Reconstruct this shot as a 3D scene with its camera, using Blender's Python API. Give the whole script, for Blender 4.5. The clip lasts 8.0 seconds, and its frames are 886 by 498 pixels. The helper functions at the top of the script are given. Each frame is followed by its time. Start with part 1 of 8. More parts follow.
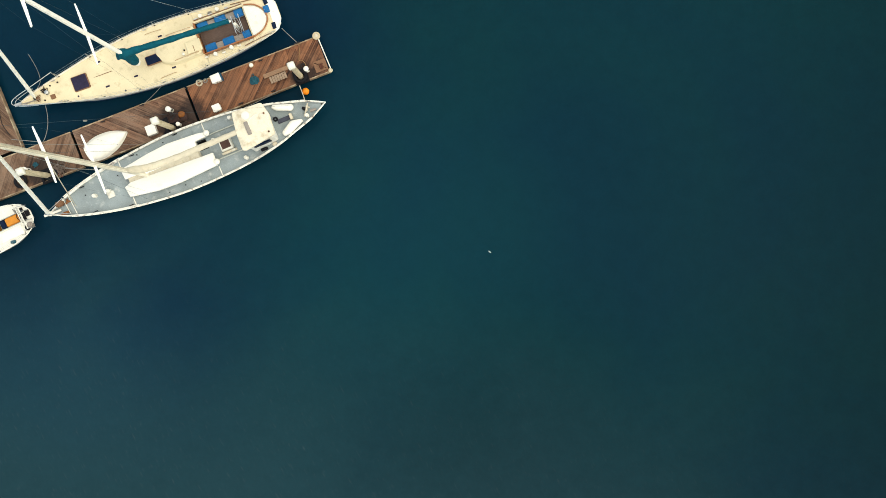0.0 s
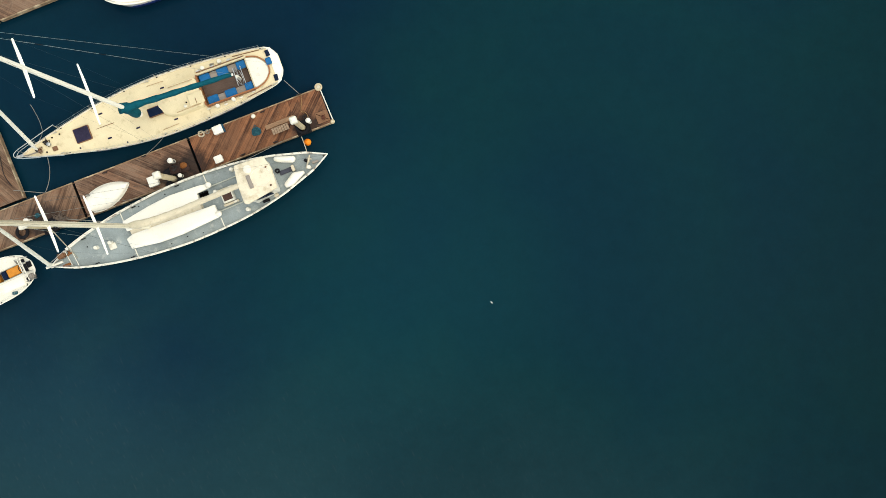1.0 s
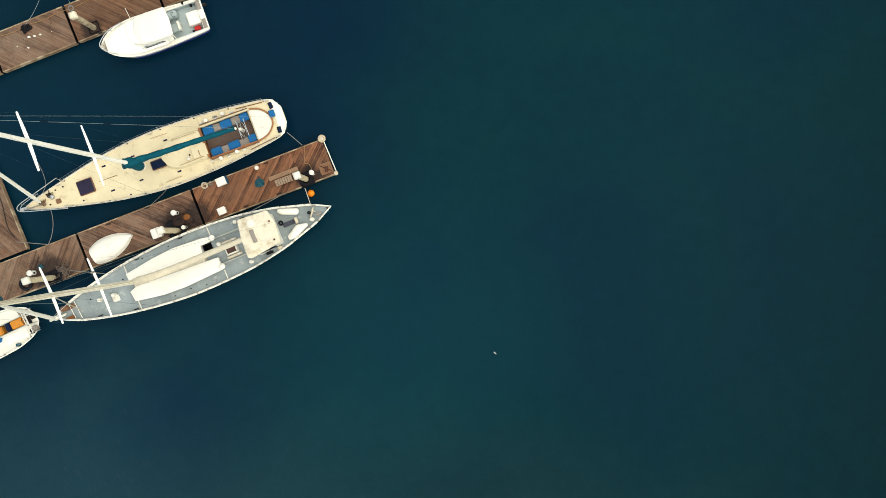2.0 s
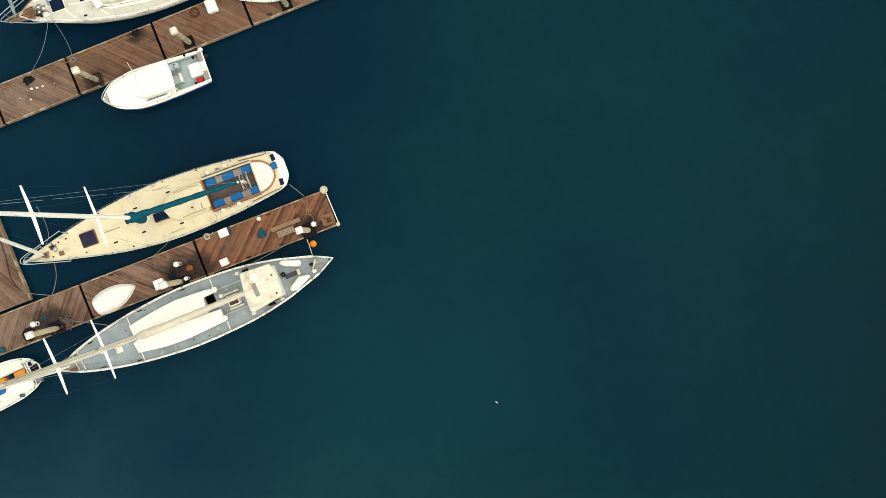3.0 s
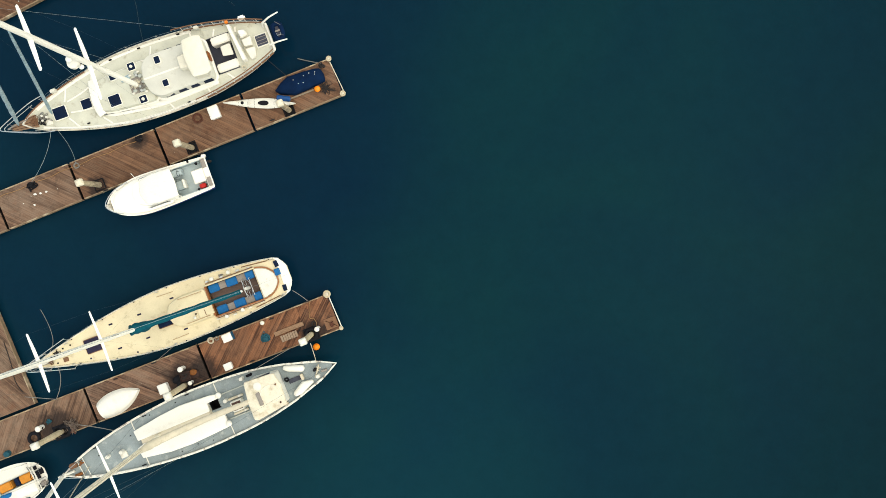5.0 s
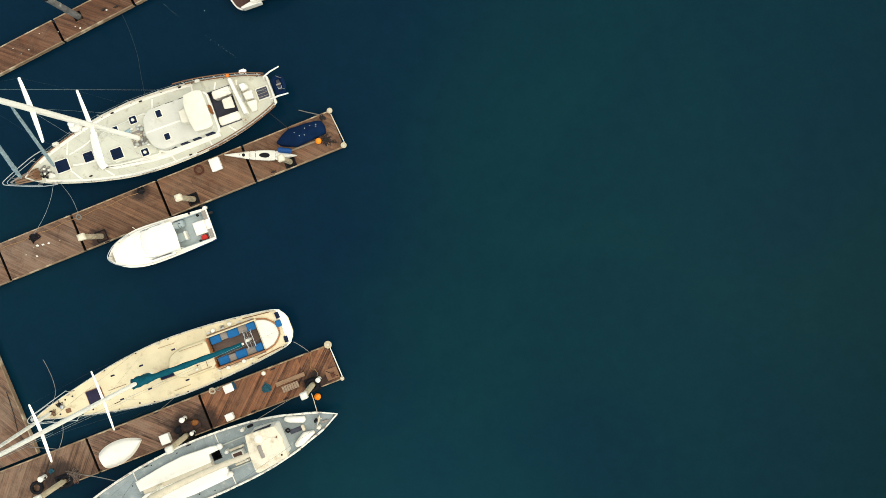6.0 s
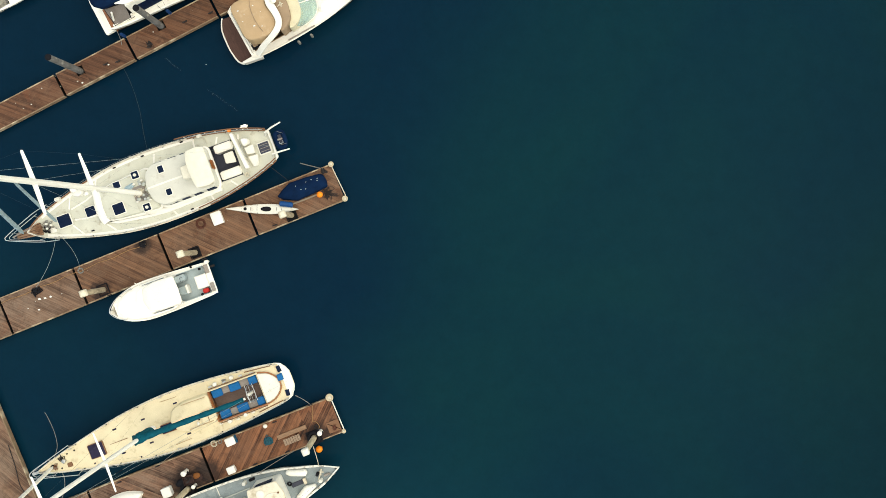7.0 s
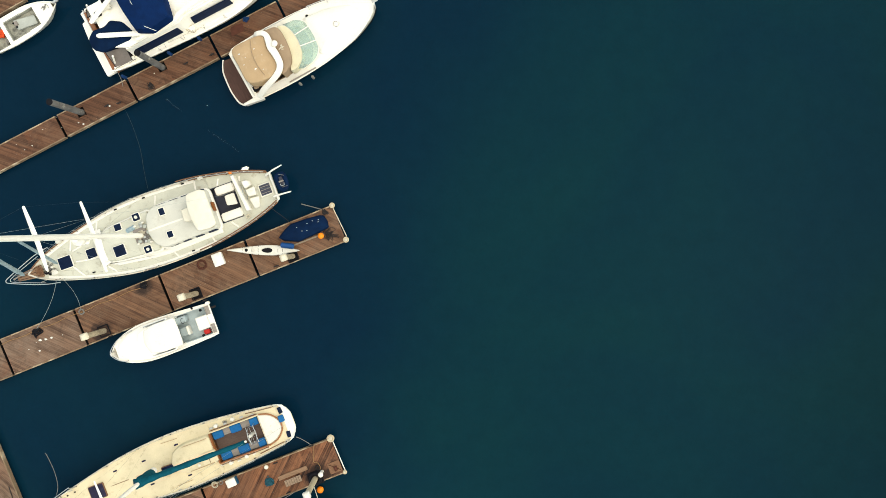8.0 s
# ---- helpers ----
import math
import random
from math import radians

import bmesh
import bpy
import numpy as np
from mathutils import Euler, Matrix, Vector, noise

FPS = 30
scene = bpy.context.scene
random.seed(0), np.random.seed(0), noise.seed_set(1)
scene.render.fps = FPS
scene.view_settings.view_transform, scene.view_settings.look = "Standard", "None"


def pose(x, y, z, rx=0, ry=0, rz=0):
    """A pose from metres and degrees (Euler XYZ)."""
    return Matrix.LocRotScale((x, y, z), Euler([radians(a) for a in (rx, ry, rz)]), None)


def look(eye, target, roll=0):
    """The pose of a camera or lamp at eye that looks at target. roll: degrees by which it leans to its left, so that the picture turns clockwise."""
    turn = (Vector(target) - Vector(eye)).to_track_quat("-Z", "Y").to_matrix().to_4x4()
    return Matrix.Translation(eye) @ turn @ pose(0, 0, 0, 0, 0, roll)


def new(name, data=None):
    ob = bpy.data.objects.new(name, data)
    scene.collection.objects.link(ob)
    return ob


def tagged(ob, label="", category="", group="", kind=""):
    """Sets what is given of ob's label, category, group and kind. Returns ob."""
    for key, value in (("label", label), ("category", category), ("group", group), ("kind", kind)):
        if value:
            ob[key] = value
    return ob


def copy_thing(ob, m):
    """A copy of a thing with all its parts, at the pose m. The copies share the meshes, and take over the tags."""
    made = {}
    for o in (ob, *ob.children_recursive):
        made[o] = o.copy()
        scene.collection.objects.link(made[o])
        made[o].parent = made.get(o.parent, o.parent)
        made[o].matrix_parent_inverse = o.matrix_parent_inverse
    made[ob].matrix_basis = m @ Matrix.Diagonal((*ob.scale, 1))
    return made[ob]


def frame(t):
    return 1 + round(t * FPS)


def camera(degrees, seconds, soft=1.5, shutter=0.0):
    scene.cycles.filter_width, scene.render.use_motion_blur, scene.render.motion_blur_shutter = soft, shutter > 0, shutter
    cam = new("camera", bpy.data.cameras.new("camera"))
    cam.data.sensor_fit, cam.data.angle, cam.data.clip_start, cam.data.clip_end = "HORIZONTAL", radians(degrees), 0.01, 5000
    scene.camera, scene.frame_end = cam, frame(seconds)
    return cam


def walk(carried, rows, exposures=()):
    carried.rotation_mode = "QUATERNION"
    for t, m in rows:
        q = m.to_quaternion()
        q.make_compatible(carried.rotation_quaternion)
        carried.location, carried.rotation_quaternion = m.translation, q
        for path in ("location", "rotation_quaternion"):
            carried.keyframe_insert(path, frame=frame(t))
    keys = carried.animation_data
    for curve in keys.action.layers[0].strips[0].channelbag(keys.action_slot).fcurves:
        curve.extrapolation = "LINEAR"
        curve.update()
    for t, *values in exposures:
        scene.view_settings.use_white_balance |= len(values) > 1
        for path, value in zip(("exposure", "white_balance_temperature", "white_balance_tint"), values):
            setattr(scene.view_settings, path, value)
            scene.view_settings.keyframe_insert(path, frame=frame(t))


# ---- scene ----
cam = camera(62.60, 8.0, soft=0.7)
# seconds, place in metres, turn in degrees from looking straight down
PATH = [
    (0, -0.722, 1.238, 47.264, -1.331, -0.194, -0.976),
    (0.5, -0.778, 2.783, 47.155, -1.26, -0.18, -0.93),
    (1, -0.782, 4.402, 47.16, -1.2, -0.18, -0.92),
    (1.5, -0.891, 6.072, 47.067, -1.22, -0.18, -0.91),
    (3, -0.95, 11.303, 47.128, -1.661, -0.122, -0.966),
    (3.5, -0.968, 13.036, 47.144, -1.777, -0.126, -0.937),
    (4, -1.03, 14.83, 47.125, -1.99, -0.186, -0.989),
    (4.5, -1.085, 16.603, 47.096, -2.073, -0.231, -1.05),
    (6, -0.884, 21.569, 47.12, -2.088, -0.017, -1.087),
    (6.5, -0.834, 23.169, 47.09, -1.935, 0.041, -1.167),
    (7, -0.826, 24.646, 47.061, -1.719, 0.077, -1.209),
    (7.5, -0.883, 25.979, 47.045, -1.329, 0.026, -1.271),
    (8, -0.94, 27.131, 47.006, -1.555, -0.04, -1.232),
]
walk(cam, [(row[0], pose(*row[1:])) for row in PATH],
     exposures=[(0.0, 0.94, 7700, 4), (0.8, 0.86, 7700, 4), (1.6, 0.83, 7700, 4), (4.0, 0.85, 7700, 4), (6.0, 0.88, 7700, 4), (8.0, 0.88, 7700, 4)])

# ---- world, sun, exposure ----
world = bpy.data.worlds.new("overcast_sky")
scene.world = world
world.use_nodes = True
wn, wl = world.node_tree.nodes, world.node_tree.links
wn.clear()
w_out = wn.new("ShaderNodeOutputWorld")
w_bg = wn.new("ShaderNodeBackground")
w_sky = wn.new("ShaderNodeTexSky")
w_sky.sky_type = "NISHITA"
w_sky.sun_disc = False
w_sky.sun_elevation = radians(65)
w_sky.sun_rotation = radians(99)
w_sky.air_density, w_sky.dust_density, w_sky.ozone_density = 1.0, 0.6, 0.5
w_bg.inputs["Strength"].default_value = 0.15
wl.new(w_sky.outputs["Color"], w_bg.inputs["Color"])
wl.new(w_bg.outputs["Background"], w_out.inputs["Surface"])

sun = new("sun", bpy.data.lights.new("sun", "SUN"))
sun.data.energy, sun.data.angle, sun.data.color = 2.1, radians(120), (1.0, 0.93, 0.80)
sun.matrix_world = look((36, -6, 80), (0, 0, 0))

# ---- materials ----


def mat(name, col, rough=0.5, var=0.12, scale=1.5, fine=30.0, bump=0.15, metal=0.0, spot=None, spot_amount=0.0, spot_scale=3.0,
        coat=0.0, stretch=(1, 1, 1), spot_from=0.56, gloss=0.22):
    """A procedural paint, cloth or wood: a broad and a fine noise shift the colour; spot is a stain's colour."""
    m = bpy.data.materials.new(name)
    m.use_nodes = True
    n, l = m.node_tree.nodes, m.node_tree.links
    b = n["Principled BSDF"]
    b.inputs["Roughness"].default_value = rough
    b.inputs["Metallic"].default_value = metal
    b.inputs["Coat Weight"].default_value = coat
    if rough > 0.4:
        b.inputs["Specular IOR Level"].default_value = gloss
    tc = n.new("ShaderNodeTexCoord")
    mp = n.new("ShaderNodeMapping")
    mp.inputs["Scale"].default_value = stretch
    info = n.new("ShaderNodeObjectInfo")
    off = n.new("ShaderNodeMath")
    off.operation = "MULTIPLY"
    off.inputs[1].default_value = 37.0
    l.new(info.outputs["Random"], off.inputs[0])
    l.new(off.outputs[0], mp.inputs["Location"])
    l.new(tc.outputs["Object"], mp.inputs["Vector"])
    big, small = n.new("ShaderNodeTexNoise"), n.new("ShaderNodeTexNoise")
    big.inputs["Scale"].default_value, small.inputs["Scale"].default_value = scale, fine
    big.inputs["Detail"].default_value, small.inputs["Detail"].default_value = 5, 4
    for t in (big, small):
        l.new(mp.outputs[0], t.inputs["Vector"])
    add = n.new("ShaderNodeMath")
    add.operation = "ADD"
    l.new(big.outputs["Fac"], add.inputs[0])
    l.new(small.outputs["Fac"], add.inputs[1])
    mr = n.new("ShaderNodeMapRange")
    mr.inputs["From Min"].default_value, mr.inputs["From Max"].default_value = 0.65, 1.35
    mr.inputs["To Min"].default_value, mr.inputs["To Max"].default_value = 1 - var, 1 + var
    mr.clamp = False
    l.new(add.outputs[0], mr.inputs["Value"])
    vm = n.new("ShaderNodeVectorMath")
    vm.operation = "SCALE"
    vm.inputs[0].default_value = col
    l.new(mr.outputs["Result"], vm.inputs["Scale"])
    out = vm.outputs["Vector"]
    if spot:
        sn = n.new("ShaderNodeTexNoise")
        sn.inputs["Scale"].default_value, sn.inputs["Detail"].default_value = spot_scale, 7
        sn.inputs["Roughness"].default_value = 0.65
        l.new(tc.outputs["Object"], sn.inputs["Vector"])
        sr = n.new("ShaderNodeMapRange")
        sr.inputs["From Min"].default_value, sr.inputs["From Max"].default_value = spot_from, spot_from + 0.18
        sr.inputs["To Max"].default_value = spot_amount
        l.new(sn.outputs["Fac"], sr.inputs["Value"])
        mx = n.new("ShaderNodeMix")
        mx.data_type = "RGBA"
        l.new(sr.outputs["Result"], mx.inputs["Factor"])
        l.new(out, mx.inputs["A"])
        mx.inputs["B"].default_value = (*spot, 1)
        out = mx.outputs["Result"]
    l.new(out, b.inputs["Base Color"])
    if bump:
        bp = n.new("ShaderNodeBump")
        bp.inputs["Strength"].default_value, bp.inputs["Distance"].default_value = bump, 0.02
        l.new(small.outputs["Fac"], bp.inputs["Height"])
        l.new(bp.outputs["Normal"], b.inputs["Normal"])
    return m


STAINS = ((-9.35, 11.45, 0.95), (-17.75, 8.5, 1.25), (-26.0, 5.45, 1.35), (-25.1, 5.4, 0.7), (-8.2, 11.9, 0.5), (-16.4, 9.2, 0.9), (-22.9, 21.0, 0.7), (-20.2, 23.9, 0.6))


def plank_mat(name, dark, light, worn, wear=0.6, streak=1.0):
    """Weathered deck board: grain runs along local x, each board has its own tone, grey wear by place, wet stains round the piles."""
    m = bpy.data.materials.new(name)
    m.use_nodes = True
    n, l = m.node_tree.nodes, m.node_tree.links
    b = n["Principled BSDF"]
    b.inputs["Roughness"].default_value = 0.8
    b.inputs["Specular IOR Level"].default_value = 0.2
    tc, mp, info = n.new("ShaderNodeTexCoord"), n.new("ShaderNodeMapping"), n.new("ShaderNodeObjectInfo")
    geo = n.new("ShaderNodeNewGeometry")

    def noise(vec, scale, detail, rough=0.5, twist=0.0):
        t = n.new("ShaderNodeTexNoise")
        t.inputs["Scale"].default_value, t.inputs["Detail"].default_value = scale, detail
        t.inputs["Roughness"].default_value, t.inputs["Distortion"].default_value = rough, twist
        l.new(vec, t.inputs["Vector"])
        return t.outputs["Fac"]

    def ranged(v, lo, hi, top):
        r = n.new("ShaderNodeMapRange")
        r.inputs["From Min"].default_value, r.inputs["From Max"].default_value = lo, hi
        r.inputs["To Max"].default_value = top
        l.new(v, r.inputs["Value"])
        return r.outputs["Result"]

    def blend(fac, a, colour):
        x = n.new("ShaderNodeMix")
        x.data_type = "RGBA"
        l.new(fac, x.inputs["Factor"])
        l.new(a, x.inputs["A"])
        x.inputs["B"].default_value = (*colour, 1)
        return x.outputs["Result"]

    def madd(v, k, w):
        x = n.new("ShaderNodeMath")
        x.operation = "MULTIPLY_ADD"
        x.inputs[1].default_value = k
        l.new(v, x.inputs[0])
        if isinstance(w, float):
            x.inputs[2].default_value = w
        else:
            l.new(w, x.inputs[2])
        return x.outputs[0]

    mp.inputs["Scale"].default_value = (0.45, 17, 17)
    off = madd(info.outputs["Random"], 91.0, 0.0)
    l.new(off, mp.inputs["Location"])
    l.new(tc.outputs["Object"], mp.inputs["Vector"])
    grain = noise(mp.outputs[0], 1.5, 6, 0.6)
    run = noise(mp.outputs[0], 0.55, 3, 0.55)
    tone = madd(info.outputs["Random"], 0.62 * streak, madd(run, 0.75 * streak, madd(grain, 1.15 * streak, 0.60 - 1.18 * streak)))
    ramp = n.new("ShaderNodeValToRGB")
    ramp.color_ramp.elements[0].position, ramp.color_ramp.elements[1].position = 0.18, 1.0
    ramp.color_ramp.elements[0].color, ramp.color_ramp.elements[1].color = (*dark, 1), (*light, 1)
    l.new(tone, ramp.inputs["Fac"])
    col = ramp.outputs["Color"]
    # grey wear follows the grain inside broad patches
    patch = noise(geo.outputs["Position"], 0.42, 6, 0.65)
    col = blend(ranged(madd(grain, 0.5, patch), 0.70, 0.92, wear), col, worn)
    col = blend(ranged(noise(geo.outputs["Position"], 1.1, 8, 0.7, 0.8), 0.50, 0.72, 0.55), col, [v * 0.8 for v in dark])
    col = blend(ranged(noise(geo.outputs["Position"], 0.8, 7, 0.7, 0.5), 0.56, 0.74, 0.45), col, (0.16, 0.052, 0.022))
    col = blend(ranged(noise(geo.outputs["Position"], 9.0, 3), 0.72, 0.78, 0.5), col, (0.42, 0.38, 0.33))
    ragged = noise(geo.outputs["Position"], 1.8, 6, 0.65)
    for x, y, r in STAINS:
        dd = n.new("ShaderNodeVectorMath")
        dd.operation = "DISTANCE"
        dd.inputs[1].default_value = (x, y, 0.5)
        l.new(geo.outputs["Position"], dd.inputs[0])
        s = n.new("ShaderNodeMapRange")
        s.interpolation_type = "SMOOTHSTEP"
        s.inputs["From Min"].default_value, s.inputs["From Max"].default_value = r * 0.55, r * 1.25
        s.inputs["To Min"].default_value, s.inputs["To Max"].default_value = 0.85, 0.0
        l.new(madd(ragged, 1.4 * r, madd(dd.outputs["Value"], 1.0, -0.7 * r)), s.inputs["Value"])
        col = blend(s.outputs["Result"], col, (0.016, 0.011, 0.010))
    l.new(col, b.inputs["Base Color"])
    bp = n.new("ShaderNodeBump")
    bp.inputs["Strength"].default_value, bp.inputs["Distance"].default_value = 0.5, 0.01
    l.new(grain, bp.inputs["Height"])
    l.new(bp.outputs["Normal"], b.inputs["Normal"])
    return m


def water_mat():
    """Deep harbour water: dark body colour that drifts between green and blue, small ripples."""
    m = bpy.data.materials.new("harbour_water")
    m.use_nodes = True
    n, l = m.node_tree.nodes, m.node_tree.links
    b = n["Principled BSDF"]
    b.inputs["Roughness"].default_value = 0.10
    b.inputs["IOR"].default_value = 1.333
    geo = n.new("ShaderNodeNewGeometry")
    a = n.new("ShaderNodeTexNoise")
    a.inputs["Scale"].default_value, a.inputs["Detail"].default_value = 0.045, 5
    a.inputs["Distortion"].default_value = 0.6
    l.new(geo.outputs["Position"], a.inputs["Vector"])
    ramp = n.new("ShaderNodeValToRGB")
    ramp.color_ramp.elements[0].position, ramp.color_ramp.elements[1].position = 0.3, 0.72
    ramp.color_ramp.elements[0].color = (0.0013, 0.0152, 0.0312, 1)
    ramp.color_ramp.elements[1].color = (0.0022, 0.0256, 0.0330, 1)
    # shade round the docks is painted in: the tone sinks to navy westwards
    shade_drift = n.new("ShaderNodeMapRange")
    shade_drift.interpolation_type = "SMOOTHSTEP"
    shade_drift.inputs["From Min"].default_value, shade_drift.inputs["From Max"].default_value = -17, -4
    shade_drift.inputs["To Min"].default_value, shade_drift.inputs["To Max"].default_value = -0.20, 0.16
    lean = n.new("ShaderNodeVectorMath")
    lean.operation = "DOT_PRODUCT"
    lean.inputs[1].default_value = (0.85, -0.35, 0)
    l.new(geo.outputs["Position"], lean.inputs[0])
    l.new(lean.outputs["Value"], shade_drift.inputs["Value"])
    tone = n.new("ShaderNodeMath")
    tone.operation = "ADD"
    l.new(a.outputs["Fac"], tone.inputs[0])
    l.new(shade_drift.outputs["Result"], tone.inputs[1])
    l.new(tone.outputs[0], ramp.inputs["Fac"])
    # silt clouds the open water south-west; the eastward dimming is a painted vignette
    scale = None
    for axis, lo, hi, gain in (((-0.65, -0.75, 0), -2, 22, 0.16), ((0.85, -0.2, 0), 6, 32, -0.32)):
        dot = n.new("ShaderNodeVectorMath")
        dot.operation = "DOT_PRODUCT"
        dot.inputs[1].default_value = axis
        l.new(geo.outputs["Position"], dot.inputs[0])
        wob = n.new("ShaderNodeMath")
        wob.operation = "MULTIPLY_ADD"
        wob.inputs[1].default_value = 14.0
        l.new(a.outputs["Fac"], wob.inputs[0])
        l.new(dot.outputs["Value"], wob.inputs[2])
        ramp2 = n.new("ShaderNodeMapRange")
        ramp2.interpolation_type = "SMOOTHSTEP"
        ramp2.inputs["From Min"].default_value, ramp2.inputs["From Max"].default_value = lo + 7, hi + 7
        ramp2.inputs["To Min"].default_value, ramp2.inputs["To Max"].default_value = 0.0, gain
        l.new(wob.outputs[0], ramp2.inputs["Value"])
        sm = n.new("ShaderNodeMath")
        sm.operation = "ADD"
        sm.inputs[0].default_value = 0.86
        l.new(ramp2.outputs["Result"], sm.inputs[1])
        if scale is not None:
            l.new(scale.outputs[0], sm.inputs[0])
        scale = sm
    # broad lighter and darker patches, each with a ragged edge
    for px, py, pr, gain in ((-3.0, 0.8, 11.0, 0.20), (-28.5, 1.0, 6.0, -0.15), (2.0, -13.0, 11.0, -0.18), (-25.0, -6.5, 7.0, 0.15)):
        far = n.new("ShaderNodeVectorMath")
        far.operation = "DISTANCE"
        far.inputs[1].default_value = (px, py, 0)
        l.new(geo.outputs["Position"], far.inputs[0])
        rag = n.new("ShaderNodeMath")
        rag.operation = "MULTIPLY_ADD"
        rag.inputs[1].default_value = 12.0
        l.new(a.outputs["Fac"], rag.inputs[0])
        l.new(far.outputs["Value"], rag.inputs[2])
        soft_patch = n.new("ShaderNodeMapRange")
        soft_patch.interpolation_type = "SMOOTHSTEP"
        soft_patch.inputs["From Min"].default_value, soft_patch.inputs["From Max"].default_value = 6.0, 6.0 + pr * 1.3
        soft_patch.inputs["To Min"].default_value, soft_patch.inputs["To Max"].default_value = gain, 0.0
        l.new(rag.outputs[0], soft_patch.inputs["Value"])
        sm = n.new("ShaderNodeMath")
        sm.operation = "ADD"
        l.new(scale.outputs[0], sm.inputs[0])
        l.new(soft_patch.outputs["Result"], sm.inputs[1])
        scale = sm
    # fine mottle and faint wind streaks
    for sc, det, amp, vec in ((0.9, 7, 0.26, geo.outputs["Position"]), (3.2, 5, 0.16, geo.outputs["Position"])):
        t = n.new("ShaderNodeTexNoise")
        t.inputs["Scale"].default_value, t.inputs["Detail"].default_value = sc, det
        t.inputs["Roughness"].default_value = 0.62
        l.new(vec, t.inputs["Vector"])
        sm = n.new("ShaderNodeMath")
        sm.operation = "MULTIPLY_ADD"
        sm.inputs[1].default_value = amp
        l.new(t.outputs["Fac"], sm.inputs[0])
        sub = n.new("ShaderNodeMath")
        sub.operation = "SUBTRACT"
        sub.inputs[1].default_value = amp / 2
        l.new(scale.outputs[0], sub.inputs[0])
        l.new(sub.outputs[0], sm.inputs[2])
        scale = sm
    body = n.new("ShaderNodeVectorMath")
    body.operation = "SCALE"
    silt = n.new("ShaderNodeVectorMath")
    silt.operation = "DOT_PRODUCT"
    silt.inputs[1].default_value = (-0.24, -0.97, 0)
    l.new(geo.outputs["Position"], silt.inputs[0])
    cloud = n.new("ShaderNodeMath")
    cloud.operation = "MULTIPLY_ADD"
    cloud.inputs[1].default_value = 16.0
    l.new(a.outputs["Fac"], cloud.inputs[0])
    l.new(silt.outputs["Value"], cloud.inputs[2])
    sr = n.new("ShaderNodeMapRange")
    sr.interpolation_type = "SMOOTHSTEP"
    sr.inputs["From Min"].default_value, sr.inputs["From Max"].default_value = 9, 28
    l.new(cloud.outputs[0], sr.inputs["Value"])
    # pale stretched flecks paint ripple glints into the silty water
    sm = n.new("ShaderNodeMapping")
    sm.vector_type = "TEXTURE"
    sm.inputs["Rotation"].default_value = (0, 0, radians(27))
    sm.inputs["Scale"].default_value = (0.13, 0.85, 1.0)
    l.new(geo.outputs["Position"], sm.inputs["Vector"])
    fl = n.new("ShaderNodeTexNoise")
    fl.inputs["Scale"].default_value, fl.inputs["Detail"].default_value = 1.2, 3
    l.new(sm.outputs[0], fl.inputs["Vector"])
    fr = n.new("ShaderNodeMapRange")
    fr.inputs["From Min"].default_value, fr.inputs["From Max"].default_value = 0.62, 0.76
    fr.inputs["To Max"].default_value = 0.5
    l.new(fl.outputs["Fac"], fr.inputs["Value"])
    fs = n.new("ShaderNodeMath")
    fs.operation = "MULTIPLY"
    l.new(fr.outputs["Result"], fs.inputs[0])
    l.new(sr.outputs["Result"], fs.inputs[1])
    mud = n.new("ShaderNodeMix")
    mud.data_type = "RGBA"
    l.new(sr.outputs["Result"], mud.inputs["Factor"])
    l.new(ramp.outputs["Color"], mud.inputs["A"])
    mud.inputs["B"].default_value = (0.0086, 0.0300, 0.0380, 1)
    fleck = n.new("ShaderNodeMix")
    fleck.data_type = "RGBA"
    l.new(fs.outputs[0], fleck.inputs["Factor"])
    l.new(mud.outputs["Result"], fleck.inputs["A"])
    fleck.inputs["B"].default_value = (0.035, 0.055, 0.060, 1)
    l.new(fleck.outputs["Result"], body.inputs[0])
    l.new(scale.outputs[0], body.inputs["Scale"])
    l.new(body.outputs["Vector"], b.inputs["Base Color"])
    b.inputs["Specular IOR Level"].default_value = 0.025
    mp = n.new("ShaderNodeMapping")
    mp.inputs["Rotation"].default_value = (0, 0, radians(35))
    mp.inputs["Scale"].default_value = (1.0, 2.2, 1.0)
    l.new(geo.outputs["Position"], mp.inputs["Vector"])
    r1, r2 = n.new("ShaderNodeTexNoise"), n.new("ShaderNodeTexNoise")
    r1.inputs["Scale"].default_value, r1.inputs["Detail"].default_value = 0.5, 4
    r2.inputs["Scale"].default_value, r2.inputs["Detail"].default_value = 5.0, 4
    l.new(mp.outputs[0], r1.inputs["Vector"])
    l.new(mp.outputs[0], r2.inputs["Vector"])
    add = n.new("ShaderNodeMath")
    add.operation = "MULTIPLY_ADD"
    add.inputs[1].default_value = 0.12
    l.new(r2.outputs["Fac"], add.inputs[0])
    l.new(r1.outputs["Fac"], add.inputs[2])
    bp = n.new("ShaderNodeBump")
    bp.inputs["Strength"].default_value, bp.inputs["Distance"].default_value = 0.3, 0.05
    l.new(add.outputs[0], bp.inputs["Height"])
    l.new(bp.outputs["Normal"], b.inputs["Normal"])
    return m


def glass_mat(name, tint, rough=0.05, clear=0.6):
    """Thin tinted pane: mixes a clear tinted film with a glossy face."""
    m = bpy.data.materials.new(name)
    m.use_nodes = True
    b = m.node_tree.nodes["Principled BSDF"]
    b.inputs["Base Color"].default_value = (*tint, 1)
    b.inputs["Roughness"].default_value = rough
    b.inputs["Transmission Weight"].default_value = clear
    b.inputs["IOR"].default_value = 1.15
    return m


